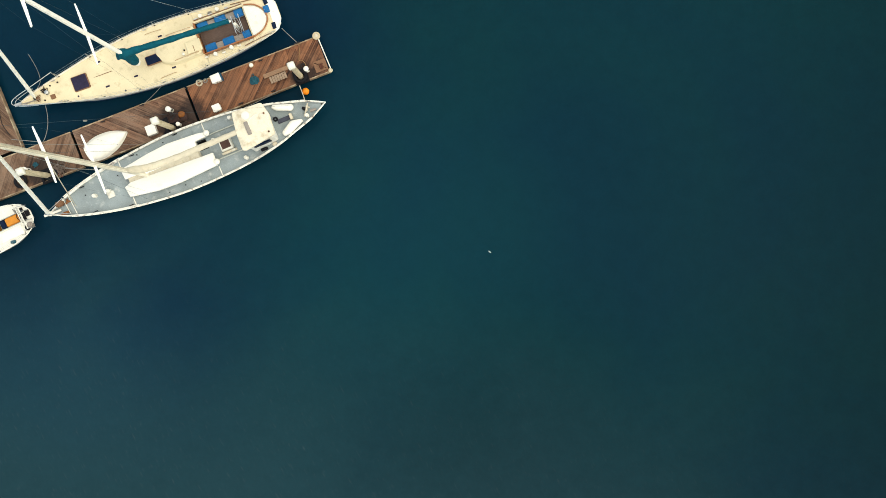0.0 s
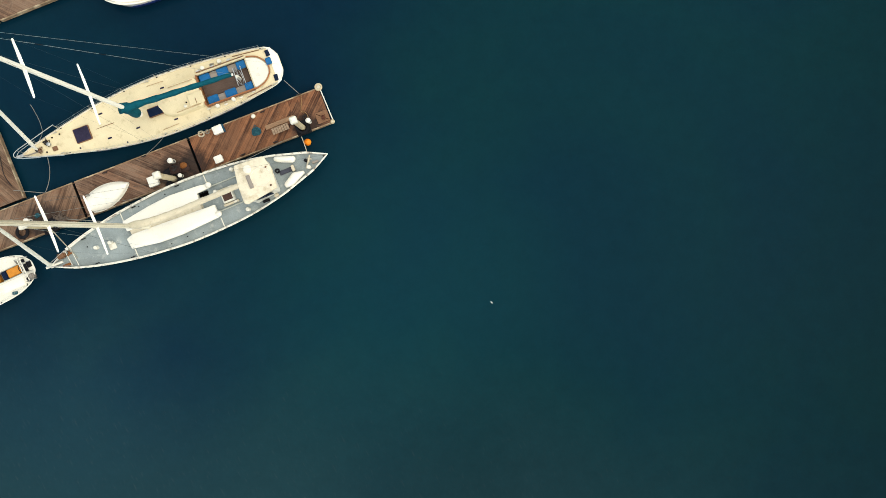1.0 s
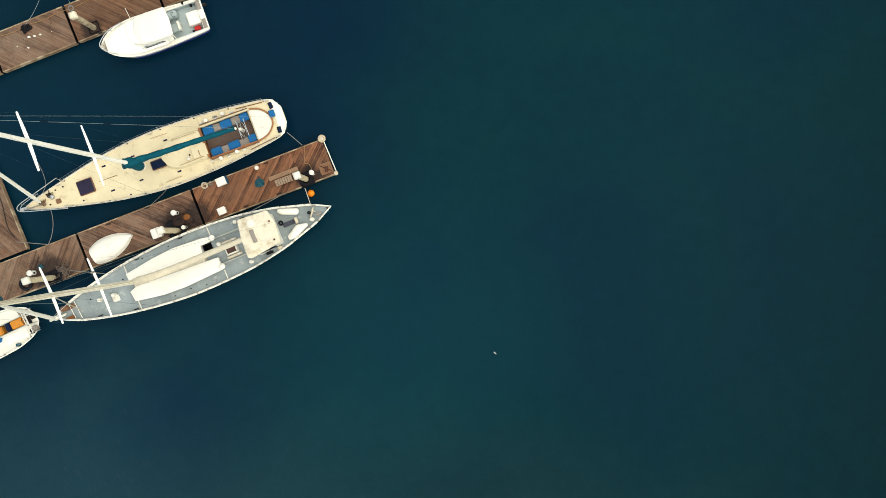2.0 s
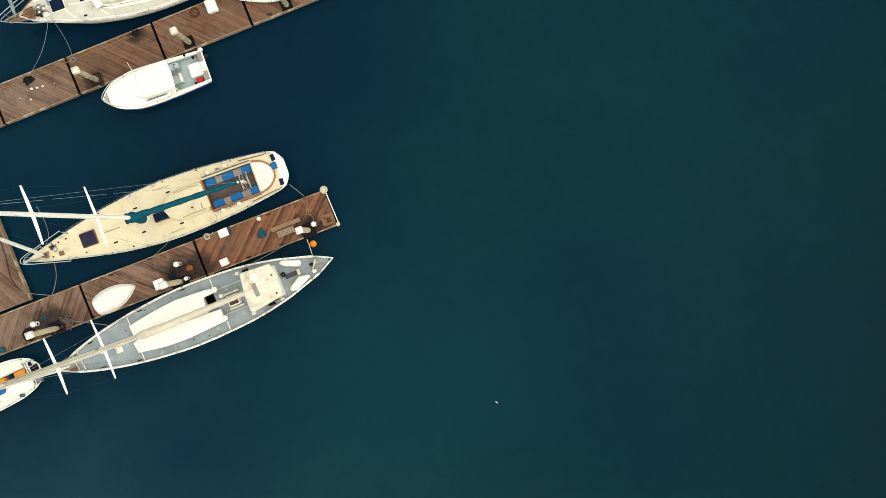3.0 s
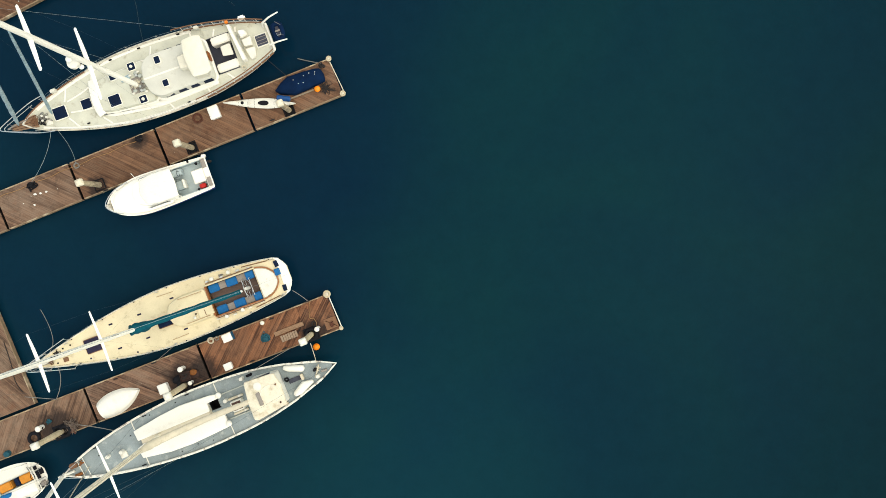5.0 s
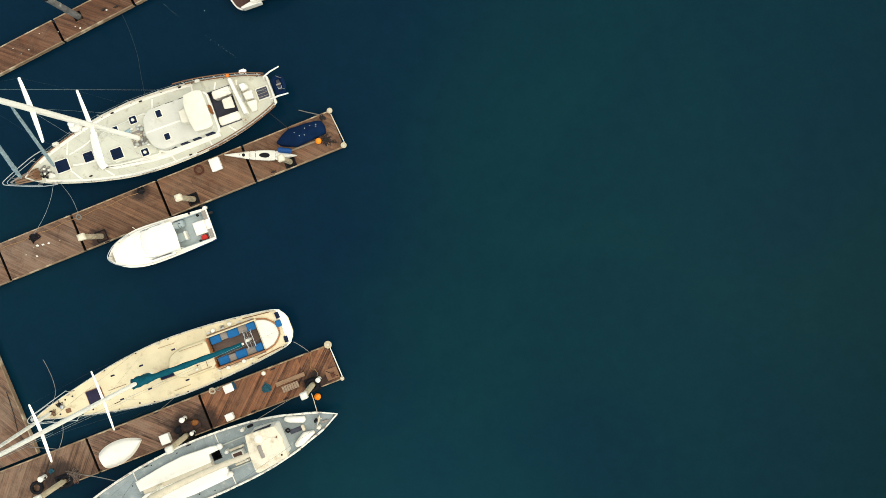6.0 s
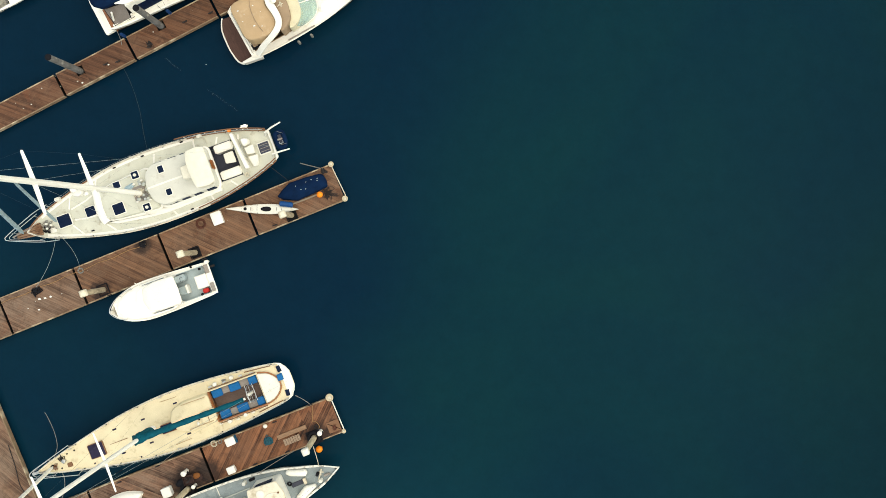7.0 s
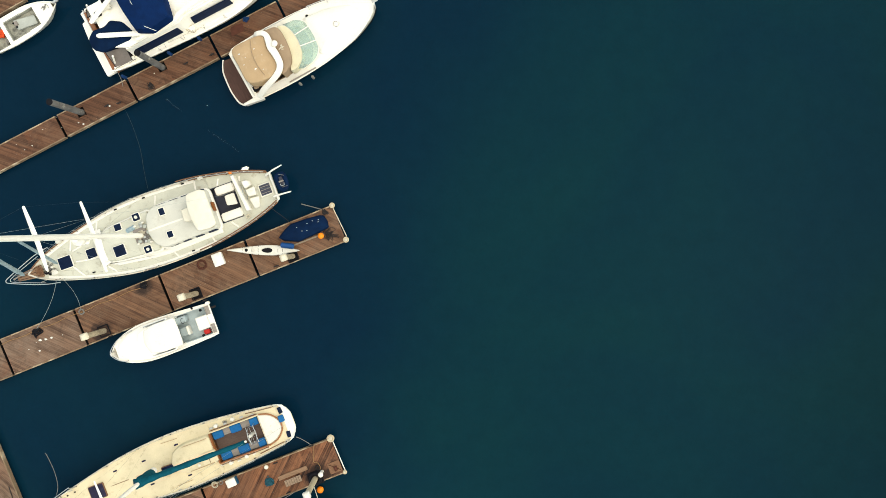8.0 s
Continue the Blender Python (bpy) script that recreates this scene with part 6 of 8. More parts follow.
# ---- flybridge motor yacht ----
def flybridge_yacht():
    y = thing("motor_yacht", "large white flybridge motor yacht with navy canvas covers", "motor yacht", at((-22.69, 38.89), 25.5), "motor boats")
    H = Hull([(0.55, 2.0), (0.9, 2.12), (2.2, 2.24), (4.4, 2.32), (6.7, 2.42), (8.8, 2.40), (10.5, 2.1), (12.0, 1.5), (13.2, 0.7), (13.8, 0.03)], 1.40, 0.5)
    part("hull", H.shell(0.06, 0.10, 0.78), SPAR, y, "white hull")
    part("boot_top", H.boot_top(flare=0.78), UNDER, y, "black waterline band")
    part("deck", H.deck_sheet([(0.95, 2.3, -1.95, 1.95)]), SPAR, y)
    part("cockpit_well", well(0.95, 2.3, -1.95, 1.95, 1.45, 0.8), SOLE, y)
    part("bathing_platform", slab(rounded([(0.05, 1.9), (-0.08, 0.4), (-0.05, -1.84), (0.8, -1.8), (0.8, 1.9)], 0.15), [(0.03, 0.35), (0, 0.5), (0.03, 0.58)]), SPAR, y, "white bathing platform")
    part("transom_panel", box(0.72, 0.80, -1.95, -0.7, 0.6, 1.5, 0.02), VARNISH, y, "varnished transom panel")
    part("transom_panel", box(0.72, 0.80, 0.7, 1.95, 0.6, 1.5, 0.02), VARNISH, y)
    saloon = part("saloon", slab(rounded([(2.3, -1.85), (6.0, -1.85), (6.5, -1.66), (9.6, -1.56), (10.6, -1.1), (10.9, 0), (10.6, 1.1), (9.6, 1.56), (6.5, 1.66), (6.0, 1.85), (2.3, 1.85)], 0.1), [(0, 1.35), (0.12, 2.75)]), SPAR, y, "white saloon")
    for a, b, lo, hi in ((2.7, 5.75, 1.90, 1.71), (6.6, 9.3, 1.70, 1.50)):
        for s in (-1, 1):
            part("side_window", panel([(a, s * (lo + 0.02), 1.60), (b, s * (lo - 0.02), 1.60), (b - 0.08, s * (lo * 0.35 + hi * 0.65), 2.32), (a + 0.05, s * (lo * 0.35 + hi * 0.65 + 0.02), 2.32)], -s * 0.035), WINDOW, saloon, "long dark side window")
    for s in (-1, 1):
        part("side_wing", slab([(0.95, s * 1.95), (2.35, s * 1.83), (2.35, s * 1.95), (0.95, s * 2.05)], [(0, 1.35), (0, 1.75), (0.01, 1.78)]), SPAR, y)
        part("side_pane", panel([(1.10, s * 2.05, 1.70), (2.15, s * 2.03, 1.70), (2.32, s * 1.36, 2.38), (1.12, s * 1.18, 2.38)], -s * 0.03), SMOKED, y)
        part("pane_frame", tube([(1.08, s * 2.07, 1.71), (1.10, s * 1.16, 2.41), (2.34, s * 1.34, 2.41), (2.17, s * 2.05, 1.72)], 0.03, 6), BLACK, y)
        part("stern_seat", box(0.72, 1.04, s * 0.7, s * 1.95, 0.7, 1.53, 0.04), VARNISH, y, "varnished stern seat")
        part("flybridge_post", tube([(1.0, s * 1.85, 1.4), (1.5, s * 1.7, 2.75)], 0.06, 6), SPAR, y)
        part("side_rail", tube([(2.6, s * 2.22, 1.45), (2.7, s * 2.22, 2.0), (9, s * 2.3, 2.05), (12.5, s * 1.1, 2.25)], 0.012, 6), SPAR, y)
        for x in (4, 5.5, 7, 8.5):
            part("rail_post", tube([(x, s * 2.25, 1.45), (x, s * 2.24, 2.02)], 0.018, 6), CABLE, y)
    fly = [(1.6, -1.2), (2.6, -1.72), (5.8, -1.72), (6.4, -1.42), (9.0, -1.32), (9.7, -0.8), (9.8, 0), (9.7, 0.8), (9.0, 1.32), (6.4, 1.42), (5.8, 1.72), (2.6, 1.72), (1.6, 1.2)]
    part("flybridge", slab(rounded(fly, 0.2), [(0.05, 2.7), (0, 2.78), (0, 2.88), (0.06, 2.92)]), SPAR, y, "white flybridge deck")
    for s in (-1, 1):
        part("flybridge_coaming", tube(spline([(3.3, s * 1.58, 3.0), (5.6, s * 1.60, 3.12), (6.6, s * 1.34, 3.2), (9.2, s * 1.05, 3.25)], 4), 0.16, 8), SPAR, y)
        part("arch_beam", tube(spline([(1.35, s * 0.42, 3.24), (2.2, s * 0.80, 3.28), (3.3, s * 1.28, 3.28), (4.3, s * 1.66, 3.18)], 4), [0.09] + [0.15] * 11 + [0.15], 8, flat=0.6), SPAR, y, "white arch beam")
    top = [(3.5, 1.6), (3.55, 0), (3.66, -0.96), (3.75, -1.5), (4.55, -1.92), (5.9, -1.72), (6.1, -0.7), (6.1, 0.9), (5.7, 1.7), (4.4, 1.9)]
    part("bimini_top", slab(rounded(top, 0.12), [(-0.05, 3.5), (0, 3.9), (0.08, 4.1), (0.2, 4.15)], crown=0.08), NAVYBLUE, y, "navy canvas bimini top")
    part("bimini_frame", tube([(4.6, -1.7, 2.9), (4.4, -1.3, 4.05), (4.3, 0, 4.22), (4.4, 1.3, 4.05), (4.6, 1.7, 2.9)], 0.022, 6), CABLE, y)
    cover = [(1.18, 0.1), (0.7, -0.26), (0.66, -0.9), (1.19, -1.35), (1.95, -1.38), (3.0, -1.42), (3.35, -1.0), (3.02, -0.2), (2.38, 0.21), (1.95, 0.0)]
    part("tender_cover", slab(rounded(cover, 0.18), [(0.12, 2.5), (0, 2.75), (0.03, 2.98), (0.15, 3.06)], crown=0.06), NAVY, y, "navy cover over the boat deck")
    part("grill_box", box(1.75, 2.15, 0.62, 0.95, 2.9, 3.15, 0.04), BLACK, y)
    part("grill_lid", box(1.85, 2.1, 0.68, 0.9, 3.15, 3.22, 0.02), CABLE, y)
    part("step_locker", box(2.3, 2.9, 0.75, 1.1, 3.0, 3.25, 0.05), OFFWHITE, y)
    part("deck_vent", box(2.45, 2.75, 1.2, 1.45, 3.0, 3.08, 0.02), BLACK, y)
    part("deck_locker", box(1.5, 2.6, 0.5, 1.5, 2.88, 3.0, 0.04), SPAR, y)
    part("deck_locker", box(0.95, 1.9, 1.1, 1.75, 1.3, 1.7, 0.05), SPAR, y)
    part("stern_rail", tube([(0.9, 1.9, 1.45), (0.88, 1.9, 2.0), (0.88, 0.5, 2.0), (0.9, 0.5, 1.45)], 0.022, 6), CABLE, y)
    for x in (2.9, 4.3, 5.6, 7.0, 8.4):
        part("deck_joint", box(x, x + 0.02, -2.2, -1.95, 1.40, H.z(x) + 0.012, 0.003), GREYBOX, y)
    part("side_step", box(6.0, 6.5, -2.1, -1.75, 1.4, 1.62, 0.04), SPAR, y)
    part("boat_hook", tube([(4.6, -2.02, 1.5), (6.9, -2.08, 1.52)], 0.02, 6), BEIGE, y)
    part("deck_gear", tangle((6.2, -2.0, 1.5), 0.22, 26, 0.02, 51), BEIGE, y)
    part("aerial", tube([(4.2, -1.4, 4.1), (4.9, -2.2, 4.3)], 0.016, 5), SPAR, y)
    for x in (0.95, 4.2, 6.3):
        part("fender", tube([(x, -2.34, 1.1), (x, -2.36, 1.0), (x, -2.36, 0.45), (x, -2.36, 0.35)], [0.05, 0.11, 0.11, 0.05], 10), FENDERBLUE, y, "blue fender")
    part("windscreen", slab(rounded([(9.55, -1.75), (10.65, -1.1), (10.95, 0), (10.65, 1.1), (9.55, 1.75)], 0.1), [(0.04, 1.8), (0.16, 2.6)]), WINDOW, saloon)
    return y


# ---- open skiff ----
def skiff():
    y = thing("open_skiff", "small open white skiff with grubby grey inside", "skiff", at((-28.51, 39.96), 28.71), "motor boats")
    H = Hull([(-1.0, 0.82), (-0.35, 0.91), (0.5, 0.99), (1.9, 0.96), (2.7, 0.80), (3.3, 0.56), (3.75, 0.28), (4.08, 0.02)], 0.55, 0.18, 0.0, 0.0, 0.5)
    part("hull", H.shell(0.04, 0.10, 0.76), WHITE, y, "white hull")
    part("deck", H.deck_sheet([(-0.7, 0.2, -0.72, 0.72), (0.47, 2.55, -0.62, 0.64)], 0.08), SPAR, y)
    part("well", well(0.47, 2.55, -0.62, 0.64, 0.57, 0.22), GRUBBY, y, "grubby grey bottom boards")
    part("well", well(-0.7, 0.2, -0.72, 0.72, 0.57, 0.22), GRUBBY, y)
    part("engine_cover", slab(rounded([(0.98, 0.58), (2.35, 0.22), (2.32, -0.36), (1.0, -0.12)], 0.1), [(0, 0.22), (0, 0.40), (0.05, 0.44)]), PALEGREY, y)
    part("cooler", box(1.0, 1.22, 0.12, 0.42, 0.42, 0.52, 0.03), GREYBOX, y)
    part("bailer", ball((0.98, 0.36, 0.48), 0.07), BLACK, y)
    part("bailer", ball((1.06, 0.05, 0.46), 0.06), BLACK, y)
    part("jacket_pile", tangle((0.0, 0.15, 0.25), 0.30, 18, 0.11, 9, h=0.2), SCARLET, y, "red cloth heap")
    part("net", tangle((0.05, -0.45, 0.25), 0.25, 14, 0.04, 10), ROPE, y)
    part("bow_roller", box(3.9, 4.3, -0.05, 0.12, 0.75, 0.9, 0.03), CABLE, y)
    part("anchor_line", tangle((3.2, 0.1, 0.68), 0.2, 10, 0.02, 11), ROPE, y)
    part("bow_cleat", tube([(3.5, -0.1, 0.75), (3.5, 0.2, 0.75)], 0.02, 6), CABLE, y)
    part("outboard", box(-1.5, -1.0, -0.15, 0.25, 0.2, 0.95, 0.08), BLACK, y)
    return y


# ---- small sloop with the ochre cockpit cushions ----
def small_sloop():
    y = thing("small_sloop", "small white sloop with ochre cockpit cushions and stern ladder", "sailing boat", at((-26.6, 2.55), -156.0), "sailing yachts")
    c = -0.27
    H = Hull([(-0.08, 0.32), (0.05, 0.60), (0.3, 0.85), (0.64, 1.03), (1.5, 1.28), (2.5, 1.38), (4.0, 1.42), (5.5, 1.28), (7.4, 0.76), (8.7, 0.2), (9.0, 0.03)], 0.85, 0.3, c, 0.9, 0.8)
    well_ = (0.75, 3.2, -0.72, -0.12)
    part("hull", H.shell(0.05, 0.07), WHITE, y, "white hull")
    part("deck", H.deck_sheet([well_]), OFFWHITE, y)
    part("cockpit_well", well(*well_, 0.9, 0.45), PALEGREY, y)
    for a, b, m in ((0.8, 1.68, OCHRE), (1.70, 2.04, HATCHGLASS), (2.28, 3.15, OCHRE)):
        part("cushion", box(a, b, -0.70, -0.16, 0.45, 0.92, 0.05), m, y, "ochre cockpit cushion" if m is OCHRE else "dark locker lid")
    part("cushion", slab(rounded([(2.45, 0.0), (3.25, -0.08), (3.3, 0.26), (2.6, 0.24)], 0.08), [(0.02, 0.86), (0, 0.95), (0.05, 0.98)]), BLUE, y, "blue cockpit cushion")
    part("seat", slab(rounded(rect(0.85, 3.15, 0.02, 0.62), 0.1), [(0, 0.84), (0.01, 0.90), (0.04, 0.915)]), WHITE, y)
    part("sheet_bag", slab(rounded([(1.55, 0.78), (1.85, 0.72), (1.9, 0.9), (1.62, 0.98)], 0.05), [(0, 0.86), (0, 0.98), (0.03, 1.0)]), TEALNET, y, "teal sheet bag on the side deck")
    part("coachroof", slab(rounded([(3.3, -1.2), (5.6, -1.1), (6.4, -0.7), (6.4, 0.1), (5.6, 0.45), (3.3, 0.6)], 0.2), [(0, 0.85), (0.05, 1.22), (0.15, 1.27)], crown=0.03), WHITE, y)
    for v in (-0.95, -0.62, 0.0, 0.56):
        part("ladder_rail", tube([(0.62, v, 0.92), (0.55, v, 1.35), (0.28, v, 1.35), (0.05, v, 0.92)], 0.022, 6), CABLE, y)
    for x in (0.32, 0.5):
        part("ladder_rung", tube([(x, -0.95, 1.35), (x, 0.58, 1.35)], 0.028, 6), OFFWHITE, y)
    # black plates paint the shade between the ladder rails
    for v0, v1 in ((-0.95, -0.62), (-0.62, 0.0)):
        part("ladder_shade", box(0.30, 0.52, v0 + 0.04, v1 - 0.04, 0.93, 0.97, 0.01), BLACK, y)
    part("stern_coil", tangle((0.75, -0.85, 0.92), 0.14, 24, 0.016, 61, h=0.05), ROPE, y)
    part("helm_wheel", tube([(0.62, -0.35 + 0.2 * math.cos(a), 1.2 + 0.2 * math.sin(a)) for a in (2 * math.pi * i / 16 for i in range(17))], 0.02, 6), BLACK, y)
    part("outboard", box(0.1, 0.42, 0.15, 0.5, 0.7, 1.15, 0.07), GREYBOX, y)
    part("stern_locker", box(0.0, 0.3, -0.65, -0.25, 0.88, 0.94, 0.02), BLACK, y)
    part("mooring_coil", coil((0.5, 0.42, 0.92), 0.16, 3, 0.03, 2), BLACK, y)
    for s in (-1, 1):
        lifelines(y, H, 0.8, 6.8, s, 2.0, 0.55)
        part("handrail", tube([(3.6, c + s * 0.6, 1.27), (3.7, c + s * 0.6, 1.33), (5.3, c + s * 0.55, 1.33), (5.4, c + s * 0.55, 1.27)], 0.02, 6), TEAK, y)
    return y


cream_yacht()
grey_yacht()
white_yacht()
hardtop_boat()
sports_cruiser()
flybridge_yacht()
skiff()
small_sloop()


# ---- tender in the davits ----
def hanging_tender():
    m = at((-11.43, 30.11), -161.4)
    d = thing("inflatable_tender", "dark blue inflatable tender hung from white davits", "dinghy", m @ pose(-0.55, 0.0, 1.45))
    ring = spline([(-0.24, -0.42, 0), (-0.27, 0.1, 0), (-0.14, 0.42, 0), (0.12, 0.44, 0), (0.22, 0.2, 0), (0.22, -0.38, 0), (0.0, -0.50, 0)], 5, closed=True)
    part("tube", tube(ring + ring[:1], 0.15, 10), NAVY, d)
    part("floor", slab(rounded([(-0.22, -0.38), (-0.22, 0.2), (0, 0.4), (0.18, 0.2), (0.18, -0.38)], 0.1), [(0, -0.1), (0, 0.02)]), COCKPIT, d)
    part("thwart", box(-0.18, 0.15, -0.10, 0.0, 0.1, 0.15, 0.02), GREYBOX, d)
    part("outboard_bracket", tube([(-0.15, 0.1, 0.16), (-0.15, 0.24, 0.2), (0.08, 0.24, 0.2), (0.08, 0.1, 0.16)], 0.025, 6), CABLE, d)
    for v in (-0.42, 0.42):
        part("sling", tube([(-0.3, v * 0.8, 0.15), (-0.1, v, 0.8)], 0.015, 5), ROPE, d)
    return d


hanging_tender()

# ---- floating docks ----
DECK = 0.5


def clip(poly, a, b, c):
    """The part of a polygon with a*x + b*y <= c."""
    out = []
    for i in range(len(poly)):
        p, q = poly[i - 1], poly[i]
        dp, dq = a * p[0] + b * p[1] - c, a * q[0] + b * q[1] - c
        if (dp <= 0) != (dq <= 0):
            t = dp / (dp - dq)
            out.append((p[0] + (q[0] - p[0]) * t, p[1] + (q[1] - p[1]) * t))
        if dq <= 0:
            out.append(q)
    return out


def dock(origin, deg, length, width, slant, wood, holes=(), label="", pitch=0.15, seed=1):
    """A dock section: x along it from origin, y across to its left; planks at slant degrees; holes (x, y, half) for piles."""
    d = thing("floating_dock", label, "floating dock", pose(origin[0], origin[1], 0, 0, 0, deg), "dock sections")
    rnd = random.Random(seed)
    part("float", box(0.04, length - 0.04, 0.15, width - 0.15, -0.35, 0.30, 0.03), UNDER, d)
    for yy in (0.0, width - 0.075):
        part("edge_timber", box(0.015, length - 0.015, yy, yy + 0.075, 0.18, DECK + 0.012, 0.012), WHALER, d, "weathered edge timber")
    for xx in (0.015, length - 0.075):
        part("end_timber", box(xx, xx + 0.06, 0.1, width - 0.1, 0.2, DECK - 0.06, 0.01), UNDER, d)
    a = radians(slant)
    ux, uy, nx, ny = math.cos(a), math.sin(a), -math.sin(a), math.cos(a)
    corners = [(0.02, 0.08), (length - 0.02, 0.08), (length - 0.02, width - 0.08), (0.02, width - 0.08)]
    ds = [x * nx + y * ny for x, y in corners]
    k = int((max(ds) - min(ds)) / pitch) + 1
    for i in range(k):
        lo = min(ds) + i * pitch
        hi = lo + pitch - 0.0035
        p = clip(clip(list(corners), -nx, -ny, -lo), nx, ny, hi)
        if len(p) < 3:
            continue
        pieces = [p]
        for hx, hy, h in holes:
            keep = []
            for q in pieces:
                west, rest = clip(list(q), 1, 0, hx - h), clip(list(q), -1, 0, -(hx - h))
                east = clip(list(rest), -1, 0, -(hx + h)) if rest else []
                mid = clip(list(rest), 1, 0, hx + h) if rest else []
                south = clip(list(mid), 0, 1, hy - h) if mid else []
                north = clip(list(mid), 0, -1, -(hy + h)) if mid else []
                if not mid or (hy - h > max(v[1] for v in q)) or (hy + h < min(v[1] for v in q)):
                    keep.append(q)
                else:
                    keep += [r for r in (west, east, south, north) if len(r) >= 3]
            pieces = keep
        for q in pieces:
            cx, cy = sum(v[0] for v in q) / len(q), sum(v[1] for v in q) / len(q)
            area = abs(sum(q[j - 1][0] * q[j][1] - q[j][0] * q[j - 1][1] for j in range(len(q)))) / 2
            if area < 0.004:
                continue
            loc = [((v[0] - cx) * ux + (v[1] - cy) * uy, (v[0] - cx) * nx + (v[1] - cy) * ny) for v in q]
            loc = [v for j, v in enumerate(loc) if math.dist(v, loc[j - 1]) > 0.004]
            if len(loc) < 3:
                continue
            z = rnd.uniform(-0.004, 0.004)
            bm = slab(loc, [(0, -0.04), (0, -0.004), (0.004, 0)])
            ob = part("plank", bm, wood, d, smooth=False)
            ob.matrix_local = pose(cx, cy, DECK + z, rnd.uniform(-0.3, 0.3), 0, slant)
    return d


def finger(end, deg, cuts, width, specs, first_seed):
    """Sections of one pier from its outer end inwards; end is its outer right-hand corner as seen walking out."""
    ux, uy = math.cos(radians(deg)), math.sin(radians(deg))
    for i, (a, b) in enumerate(zip(cuts, cuts[1:])):
        slant, wood, holes, label = specs[i]
        L = b - a - 0.12
        o = (end[0] - ux * (b - 0.06), end[1] - uy * (b - 0.06))
        dock(o, deg, L, width, slant, wood, [(L - (hx - a - 0.06), hy, h) for hx, hy, h in holes], label, seed=first_seed + i)


def dist(p, end, deg):
    """Distance inwards from the outer end, and across from the right-hand edge."""
    ux, uy = math.cos(radians(deg)), math.sin(radians(deg))
    dx, dy = p[0] - end[0], p[1] - end[1]
    return -(dx * ux + dy * uy), -dx * uy + dy * ux


A_END, A_DEG = (-7.53, 11.60), 20.12
B_END, B_DEG = (-7.01, 26.52), 20.72
C_END, C_DEG = (-5.2, 42.98), 25.98
PILES_A = [(-9.45, 11.30), (-17.66, 8.16), (-25.75, 5.28)]
PILES_B = [(-10.55, 25.62), (-16.78, 23.36), (-22.72, 21.10)]
PILES_C = [(-18.52, 37.80), (-23.75, 35.06)]
ha = [(*dist(p, A_END, A_DEG), 0.33) for p in PILES_A]
hb = [(*dist(p, B_END, B_DEG), 0.30) for p in PILES_B]
hc = [(*dist(p, C_END, C_DEG), 0.27) for p in PILES_C]
finger(A_END, A_DEG, (0, 9.03, 16.88, 31), 2.43, [
    (43, PLANK_RED, ha[:1], "red-brown diagonally planked dock end section"),
    (-43, PLANK_DARK, ha[1:2], "brown diagonally planked dock section"),
    (50, PLANK_GREY, ha[2:], "grey-brown weathered planked dock section")], 10)
finger(B_END, B_DEG, (0, 6.11, 12.03, 17.93, 23.1, 29), 2.50, [
    (-47, PLANK_BROWN, hb[:1], "brown planked dock end section"),
    (-47, PLANK_BROWN, hb[1:2], "brown planked dock section"),
    (-47, PLANK_BROWN, [], "brown planked dock section"),
    (-47, PLANK_ASH, hb[2:], "weathered grey-brown dock section with white splashes"),
    (-47, PLANK_ASH, [], "brown planked dock section")], 20)
c_cuts = [dist(p, C_END, C_DEG)[0] for p in ((-11.1, 41.75), (-15.46, 39.65), (-20.77, 37.02), (-25.33, 34.80), (-31.0, 32.0))]
finger(C_END, C_DEG, (0.0, *c_cuts), 1.55, [
    (-47, PLANK_PALE, [], "narrow brown planked dock section"),
    (-47, PLANK_PALE, [], "narrow brown planked dock section"),
    (-47, PLANK_PALE, hc[:1], "narrow brown planked dock section"),
    (-47, PLANK_PALE, hc[1:], "narrow weathered dock section with white splashes"),
    (-47, PLANK_PALE, [], "narrow weathered dock section with white splashes")], 40)
dock((-33.5, 38.72), 28.0, 7.4, 2.4, -45, PLANK_BROWN, (), "brown planked dock section", seed=60)
dock((-27.33, 7.12), 110.5, 34, 3.0, 28, PLANK_GREY, (), "broad brown planked walkway section", seed=61)

# ---- piles ----


def capped_pile(p, top, r=0.18, turn=20, guide=0.36, cap=None, sleeve=None):
    d = thing("dock_pile", "yellowed round pile with white cap", "pile", pose(p[0], p[1], 0, 0, 0, turn), "capped piles")
    part("shaft", tube([(0, 0, -1.5), (0, 0, 0.6), (0, 0, top - 0.25)], [r, r, r * 0.96], 16), sleeve or CONCRETE, d)
    part("cap", slab(rounded(rect(-r * 1.2, r * 1.2, -r * 1.2, r * 1.2), 0.08), [(0.02, top - 0.34), (0, top - 0.30), (0.0, top - 0.08), (0.06, top)], crown=0.05), cap or OFFWHITE, d, "white plastic cap")
    # black plate paints the dark depth of the opening round the shaft
    part("pile_well", box(-guide + 0.02, guide - 0.02, -guide + 0.02, guide - 0.02, 0.36, 0.46, 0.01), UNDER, d, "black plate filling the pile opening")
    part("pile_hoop", tube([(0.29 * math.cos(a), 0.29 * math.sin(a), 0.46) for a in (2 * math.pi * i / 20 for i in range(21))], 0.04, 6), BLACK, d, "black rubber pile guide")
    # guide plates, black enough to take in the shade round the foot
    for s in (-1, 1):
        part("guide_plate", box(-guide, guide, s * 0.30 if s > 0 else -guide, guide if s > 0 else -0.30, 0.50, 0.56, 0.015), BLACK, d)
        part("guide_plate", box(s * 0.30 if s > 0 else -guide, guide if s > 0 else -0.30, -0.30, 0.30, 0.50, 0.56, 0.015), BLACK, d)
    return d


for p in PILES_A:
    capped_pile(p, 3.75, guide=0.46)


